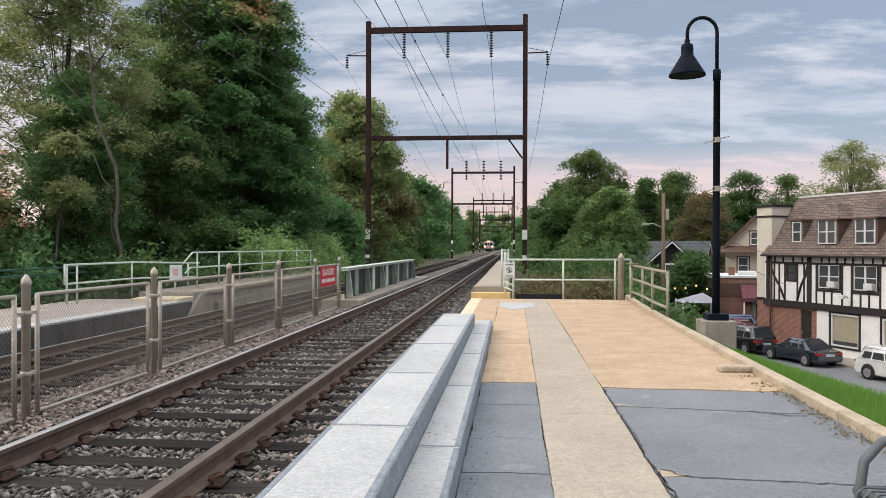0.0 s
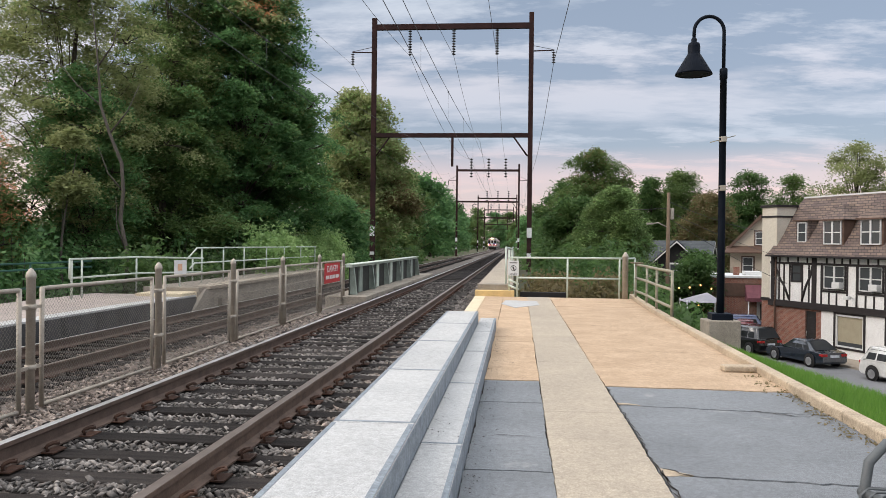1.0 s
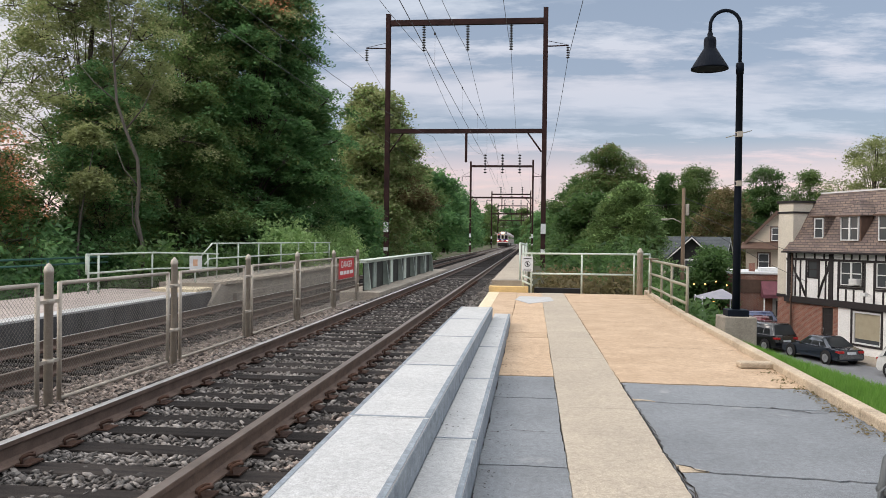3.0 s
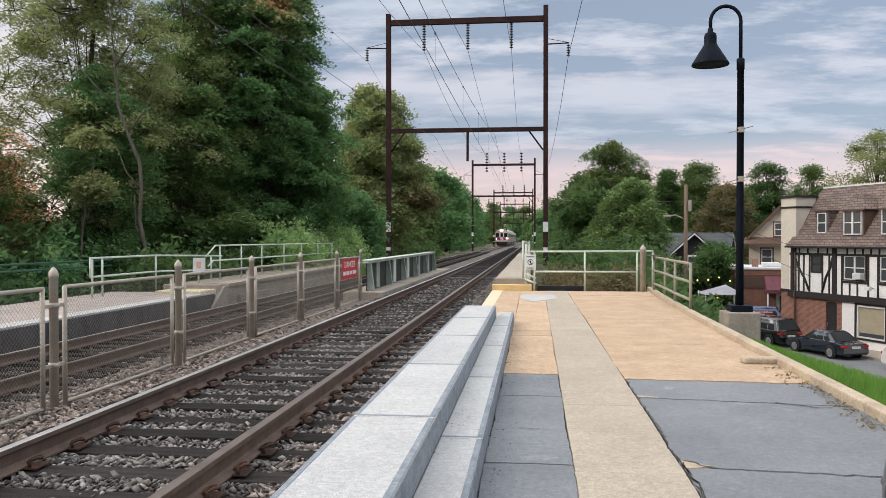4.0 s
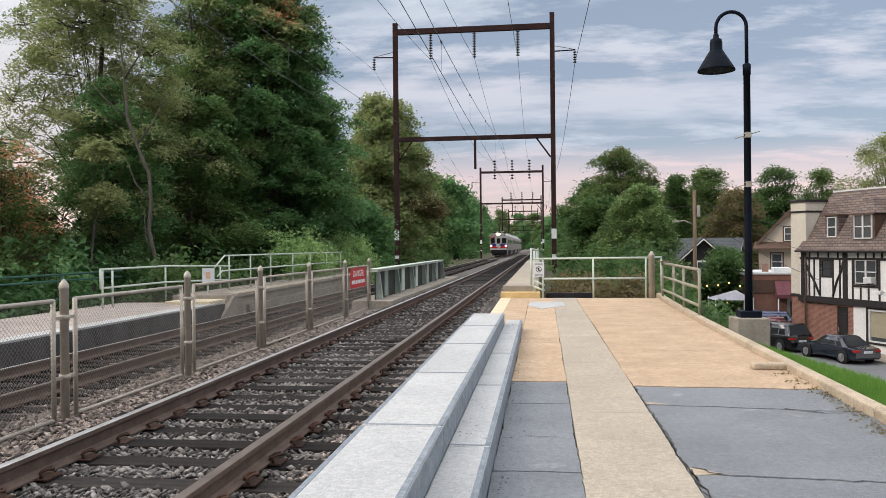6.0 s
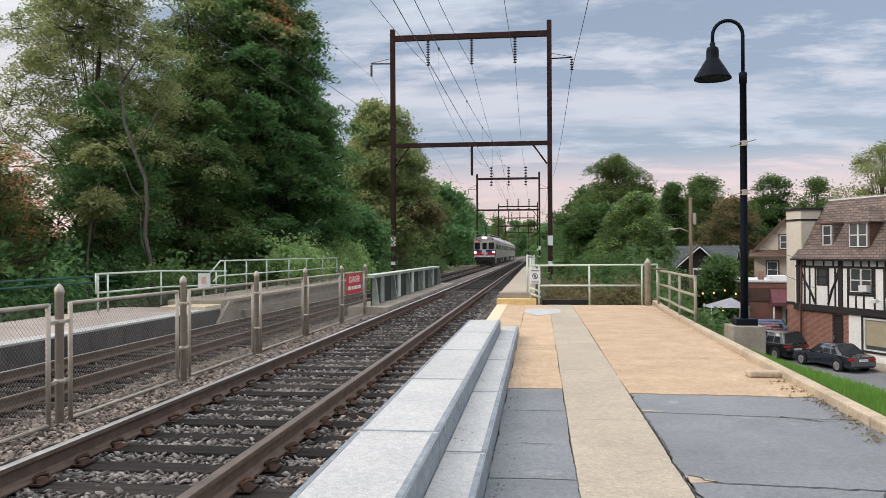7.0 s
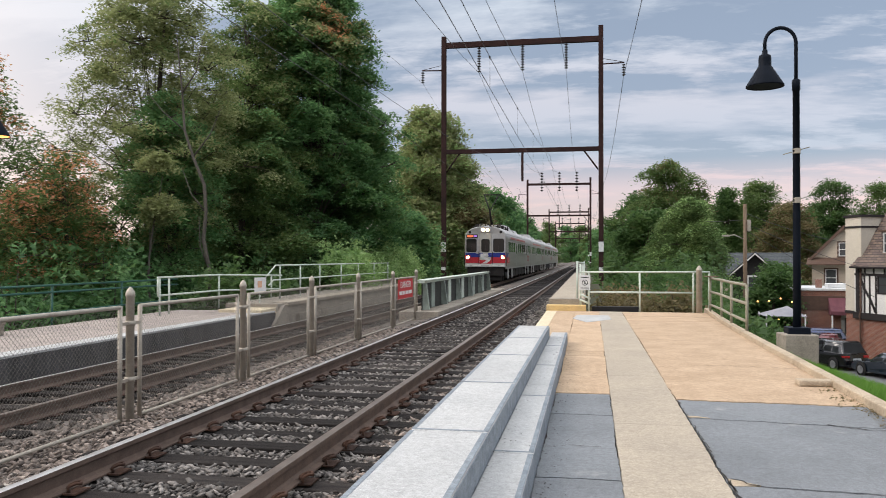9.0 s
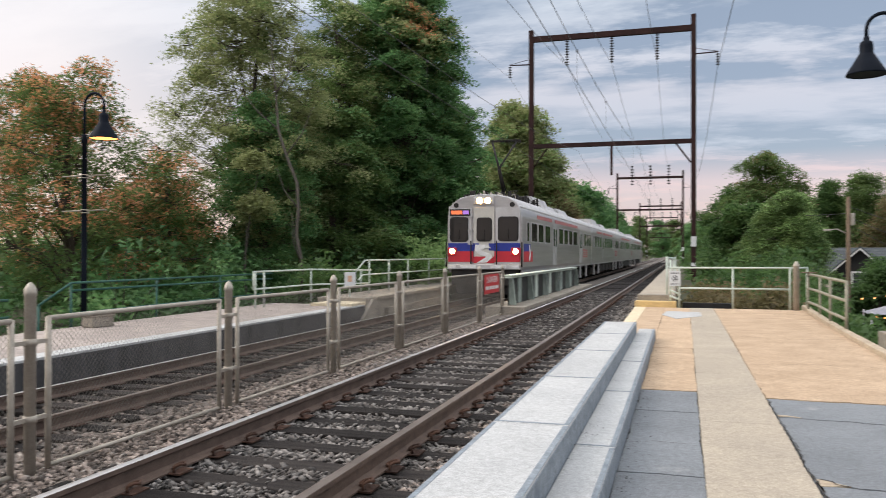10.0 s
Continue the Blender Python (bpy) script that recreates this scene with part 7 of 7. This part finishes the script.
def build_neighbours():
    h = gable_house("beige_house", "beige gabled house with brown trim", pose(20.75, 70.1, STREET, 0, 0, -21), 4.86, 7, 6.45, 9.0, M["house_beige"], M["brown_trim"], [(-1.41, -0.56, 4.2, 5.6), (-0.40, 0.34, 6.68, 7.8)], 0.34, M["brown_trim"])
    bm = B()
    prism(bm, [(-0.85, 6.06), (0.0, 6.57), (0.0, 5.95), (-0.85, 5.95)], -2.75, 2.75, "x")
    part("pent_roof", bm, M["brown_trim"], h)
    gable_house("grey_roofed_house", "small dark house with grey-green roof and white trim", pose(17.3, 88.0, STREET, 0, 0, -12), 5.2, 6, 4.6, 7.0, M["black"], M["dark_shingle"], [(-0.7, 0.7, 3.2, 4.6)], 0.5)
    h2 = gable_house("grey_roofed_house", "small dark house with grey-green roof and white trim", pose(21.8, 92.0, STREET, 0, 0, 70), 8.0, 9, 4.4, 6.9, M["cream_stucco"], M["dark_shingle"], [(-1.0, 0.2, 3.0, 4.2)], 0.5)
    b = thing("brick_shop", "low brick shop with white coping and maroon awning", "shop", m=pose(14.85, 62.0, STREET, 0, 0, -6))
    bm = B()
    grid_wall(bm, 0, 5.5, 0, 4.15, [(3.2, 4.15, 0.1, 2.45)], 0.0, 0.3)
    box(bm, 0, 0.3, 0.3, 6.5, 0, 4.15)
    box(bm, 5.2, 5.5, 0.3, 6.5, 0, 4.15)
    box(bm, 0.3, 5.2, 6.2, 6.5, 0, 4.15)
    part("wall", bm, M["brick"], b)
    bm = B()
    box(bm, 0.1, 5.2, -0.06, 0.0, 2.75, 3.75)
    part("fascia", bm, M["brown_trim"], b)
    bm = B()
    box(bm, -0.1, 5.6, -0.1, 6.6, 4.15, 4.32, bevel=0.02)
    part("coping", bm, M["label_white"], b)
    bm = B()
    prism(bm, [(-1.1, 2.45), (-1.1, 2.72), (-0.065, 3.65), (-0.065, 2.45)], 2.35, 4.9, "x")
    part("awning", bm, M["awning"], b, "maroon canvas awning")
    bm = B()
    box(bm, 3.2, 4.15, 0.1, 0.16, 0.1, 2.45)
    d = part("door", bm, M["window_white"], b)
    bm = B()
    box(bm, 3.45, 3.9, 0.085, 0.1, 1.0, 2.2)
    part("pane", bm, M["window_glass"], d)
    for x in (2.45, 4.8):
        bm = B()
        rod(bm, (x, -1.0, 0), (x, -1.0, 2.5), 0.05)
        part("awning_post", bm, M["window_white"], b)
    bm = B()
    box(bm, 1.7, 2.1, 1.0, 1.4, 4.3, 4.95)
    part("chimney", bm, M["brick"], b)
    bm = B()
    box(bm, 2.6, 4.4, 1.5, 3.0, 4.32, 4.62, bevel=0.04)
    part("roof_unit", bm, M["label_white"], b, "pale rooftop unit")
    u = thing("cafe_canopy", "white peaked cafe canopy", "canopy", m=pose(12.3, 54.0, STREET - 0.35))
    bm = B()
    vs = [bm.verts.new(p) for p in ((-1.3, -1.2, 3.2), (1.2, -1.2, 3.2), (1.2, 1.2, 3.2), (-1.3, 1.2, 3.2), (0.3, 0, 3.8))]
    for q in ((0, 1, 4), (1, 2, 4), (2, 3, 4), (3, 0, 4), (3, 2, 1, 0)):
        bm.faces.new([vs[i] for i in q])
    part("cover", bm, M["umbrella"], u)
    for x in (-1.2, 1.1):
        for y in (-1.1, 1.1):
            bm = B()
            rod(bm, (x, y, 0), (x, y, 3.35), 0.04)
            part("leg", bm, M["window_white"], u)
    lt = thing("string_lights", "string of warm cafe lights", "lights")
    bm = B()
    pts = [(10.2 + 0.35 * i, 54.5, -1.05 - 0.25 * math.sin(i * 0.55) ** 2) for i in range(9)]
    pipe(bm, pts, 0.012, 4)
    part("cord", bm, M["black"], lt)
    for i, p in enumerate(pts[::2] + [(11.4, 53.2, -2.3), (11.9, 53.2, -2.32)]):
        bm = B()
        lathe(bm, [(0.02, 0.0), (0.05, -0.03), (0.05, -0.08), (0.02, -0.11)], 10, p)
        part("bulb", bm, M["bulb"], lt)
    p = thing("utility_pole", "weathered wooden utility pole with a crossarm and transformer", "utility pole", m=pose(9.3, 50.0, STREET))
    bm = B()
    rod(bm, (0, 0, -0.3), (0, 0, 9.75), 0.14, 0.10, n=12)
    part("pole", bm, M["wood_pole"], p)
    bm = B()
    box(bm, 0.12, 0.32, -0.15, 0.15, 8.1, 8.8, bevel=0.04)
    part("transformer", bm, M["galv"], p)
    bm = B()
    pipe(bm, [(0, 0, 7.6), (-0.6, 0, 7.9), (-1.0, 0, 7.85)], 0.035, 6)
    box(bm, -1.3, -0.9, -0.08, 0.08, 7.78, 7.9, bevel=0.03)
    part("lamp_arm", bm, M["galv"], p)
    bm = B()
    for z0, x1, y1, z1 in ((9.2, 11, 14, 7.5), (8.6, 10.0, 4.0, 5.3), (8.2, 9.3, 2.5, 3.6), (8.8, -1.9, 38, 11)):
        pts = [(x1 * k, y1 * k, z0 + (z1 - z0) * k - 1.2 * k * (1 - k)) for k in [i / 8 for i in range(9)]]
        pipe(bm, pts, 0.018, 4)
    part("service_wire", bm, M["cable"], p)


def build_car(name, label, m, paint, L=4.75, W=1.82, H=1.45, suv=False):
    """Front towards +x, wheels on z = 0."""
    c = thing(name, label, "car", "parked cars", m)
    belt = 0.98 if suv else 0.88
    h = L / 2
    low = [(-h, 0.38), (-h + 0.02, 0.62), (-h + 0.08, belt - 0.02), (-h * 0.66, belt + 0.05), (h * 0.36, belt + 0.01), (h * 0.84, belt - 0.17), (h - 0.04, 0.62), (h, 0.42), (h - 0.12, 0.24), (-h + 0.15, 0.26)]
    bm = B()
    fs = prism(bm, [(x, z) for x, z in low], -W / 2, W / 2)
    for v in bm.verts:
        k = abs(v.co.x) / h
        v.co.y *= 1 - 0.10 * k ** 3 - (0.04 if v.co.z > belt - 0.05 else 0)
    bmesh.ops.bevel(bm, geom=[e for e in bm.edges if abs(e.verts[0].co.y - e.verts[1].co.y) < 0.3 and not (abs(e.verts[0].co.y) < 0.1)], offset=0.05, segments=3, affect="EDGES")
    part("body", bm, paint, c, smooth=False)
    r0, r1 = (-h * 0.92, h * 0.36) if suv else (-h * 0.74, h * 0.38)
    t0, t1 = (-h * 0.78, h * 0.08) if suv else (-h * 0.40, h * 0.06)
    wb, wt = W / 2 - 0.06, W / 2 - 0.26
    bm = B()
    rows = []
    for z, a, b, w in ((belt, r0, r1, wb), (belt + (H - belt) * 0.8, t0 + 0.1 * (t0 - r0), t1 + 0.12 * (r1 - t1), wt + 0.05), (H - 0.03, t0, t1, wt), (H, t0 + 0.2, t1 - 0.2, wt - 0.15)):
        rows.append([bm.verts.new(p) for p in ((a, -w, z), (b, -w, z), (b, w, z), (a, w, z))])
    for p, q in zip(rows, rows[1:]):
        for i in range(4):
            bm.faces.new((p[i], p[(i + 1) % 4], q[(i + 1) % 4], q[i]))
    bm.faces.new(rows[-1])
    bmesh.ops.bevel(bm, geom=[e for e in bm.edges if not e.is_boundary], offset=0.05, segments=3, affect="EDGES")
    part("roof", bm, paint, c, smooth=True)
    zb, zt = belt + 0.05, belt + (H - belt) * 0.80

    def at(k, z):
        f = (z - belt) / (H - 0.03 - belt)
        a, b = r0 + (t0 - r0) * f, r1 + (t1 - r1) * f
        return a + (b - a) * k, wb + (wt - wb) * f
    for s in (-1, 1):
        for k0, k1 in ((0.10, 0.30), (0.33, 0.58), (0.61, 0.92)):
            bm = B()
            vs = []
            for k, z in ((k0, zb), (k1, zb), (k1, zt), (k0, zt)):
                x, w = at(k, z)
                vs.append(bm.verts.new((x, s * (w + 0.012), z)))
            bm.faces.new(vs)
            bmesh.ops.solidify(bm, geom=bm.faces[:], thickness=0.008)
            part("side_window", bm, M["window_glass"], c)
    for k in (0, 1):
        bm = B()
        vs = []
        for yy, z in ((-1, zb), (1, zb), (1, zt + 0.05), (-1, zt + 0.05)):
            x, w = at(k, z)
            vs.append(bm.verts.new((x + (0.014 if k else -0.014), yy * (w - 0.1), z + 0.01)))
        bm.faces.new(vs)
        bmesh.ops.solidify(bm, geom=bm.faces[:], thickness=0.008)
        part("windscreen" if k else "rear_window", bm, M["window_glass"], c)
    for x in (-h * 0.60, h * 0.62):
        for s in (-1, 1):
            wh = part("wheel", wheel_bm(0), M["tyre"], c, m=pose(x, s * (W / 2 - 0.10), 0.33, 0, 0, 0 if s < 0 else 180))
            part("rim", wheel_bm(1), M["rim"], wh)
            bm = B()
            lathe(bm, [(0.40, -0.02), (0.40, 0.02)], 20)
            for v in bm.verts:
                v.co = Vector((v.co.x, v.co.z, v.co.y))
            part("wheel_arch", bm, M["black"], c, m=pose(x, s * (W / 2 - 0.045), 0.36))
    for s in (-1, 1):
        bm = B()
        box(bm, -h + 0.0, -h + 0.3, s * (W / 2 - 0.28) - 0.16, s * (W / 2 - 0.28) + 0.18, belt - 0.22, belt - 0.08, bevel=0.03)
        part("tail_light", bm, M["tail_light"], c, "red tail light")
        bm = B()
        box(bm, h * 0.84, h - 0.06, s * (W / 2 - 0.34) - 0.16, s * (W / 2 - 0.34) + 0.16, 0.60, 0.72, bevel=0.03)
        part("headlight", bm, M["window_glass"], c)
        bm = B()
        box(bm, h * 0.26, h * 0.36, s * (W / 2 + 0.06) - 0.07, s * (W / 2 + 0.06) + 0.07, belt, belt + 0.12, bevel=0.03)
        part("mirror", bm, paint, c)
    bm = B()
    box(bm, -h - 0.012, -h + 0.04, -0.26, 0.26, 0.62, 0.74)
    part("number_plate", bm, M["plate"], c)
    return c


def wheel_bm(kind):
    bm = B()
    if kind == 0:
        lathe(bm, [(0.22, -0.1), (0.30, -0.11), (0.335, -0.08), (0.335, 0.08), (0.30, 0.11), (0.22, 0.1)], 24)
    else:
        lathe(bm, [(0.05, 0.118), (0.21, 0.10), (0.225, 0.112), (0.225, 0.08)], 20)
        for k in range(5):
            box(bm, 0.03, 0.21, -0.03, 0.03, 0.105, 0.125, m=pose(0, 0, 0, 0, 0, 72 * k))
    for v in bm.verts:
        v.co = Vector((v.co.x, -v.co.z, v.co.y))
    return bm


def build_cars():
    build_car("car", "dark blue-black saloon parked at the kerb", on_street(16.25, 46.5, STREET, 178), M["car_dark"], 4.7, 1.8, 1.43)
    build_car("car", "black sport utility car parked at the kerb", on_street(14.35, 51.2, STREET, 182), M["car_black"], 4.5, 1.84, 1.68, True)
    build_car("car", "white car parked at the kerb", on_street(18.75, 39.8, STREET, 0), M["car_white"], 4.6, 1.84, 1.66, True)
    build_car("car", "dark red car parked by the brick shop", pose(15.7, 57.6, STREET, 0, 0, 172), M["car_red"], 4.4, 1.78, 1.45)
    build_car("car", "blue car parked by the brick shop", pose(15.6, 59.9, STREET, 0, 0, 175), M["car_blue"], 4.6, 1.8, 1.62, True)


def build_bench():
    """Metal platform bench with looped arms and a seat of bent rods."""
    b = thing("bench", "grey metal platform bench with looped armrests", "bench", m=pose(1.81, 3.68, -0.07, 0, 0, -78))
    for x in (0.0, 1.5):
        bm = B()
        pipe(bm, [(x, -0.30, 0.0), (x, -0.30, 0.45), (x, -0.28, 0.58), (x, -0.20, 0.66), (x, -0.08, 0.69), (x, 0.06, 0.67), (x, 0.14, 0.62)], 0.022, 10)
        pipe(bm, [(x, 0.16, 0.0), (x, 0.14, 0.45), (x, 0.22, 0.9)], 0.024, 8)
        part("arm", bm, M["bench_grey"], b)
    bm = B()
    for y, z in ((-0.30, 0.45), (0.16, 0.43), (0.22, 0.88)):
        rod(bm, (-0.02, y, z), (1.52, y, z), 0.022)
    part("seat_frame", bm, M["bench_grey"], b)
    for i in range(30):
        x = 0.03 + i * 0.05
        bm = B()
        pipe(bm, [(x, -0.33, 0.40), (x, -0.335, 0.45), (x, -0.30, 0.476), (x, -0.1, 0.46), (x, 0.1, 0.44), (x, 0.17, 0.5), (x, 0.22, 0.9)], 0.006, 5)
        part("rod", bm, M["bench_grey"], b)


build_street()
build_timbered_house()
build_neighbours()
build_cars()
build_bench()

motions()
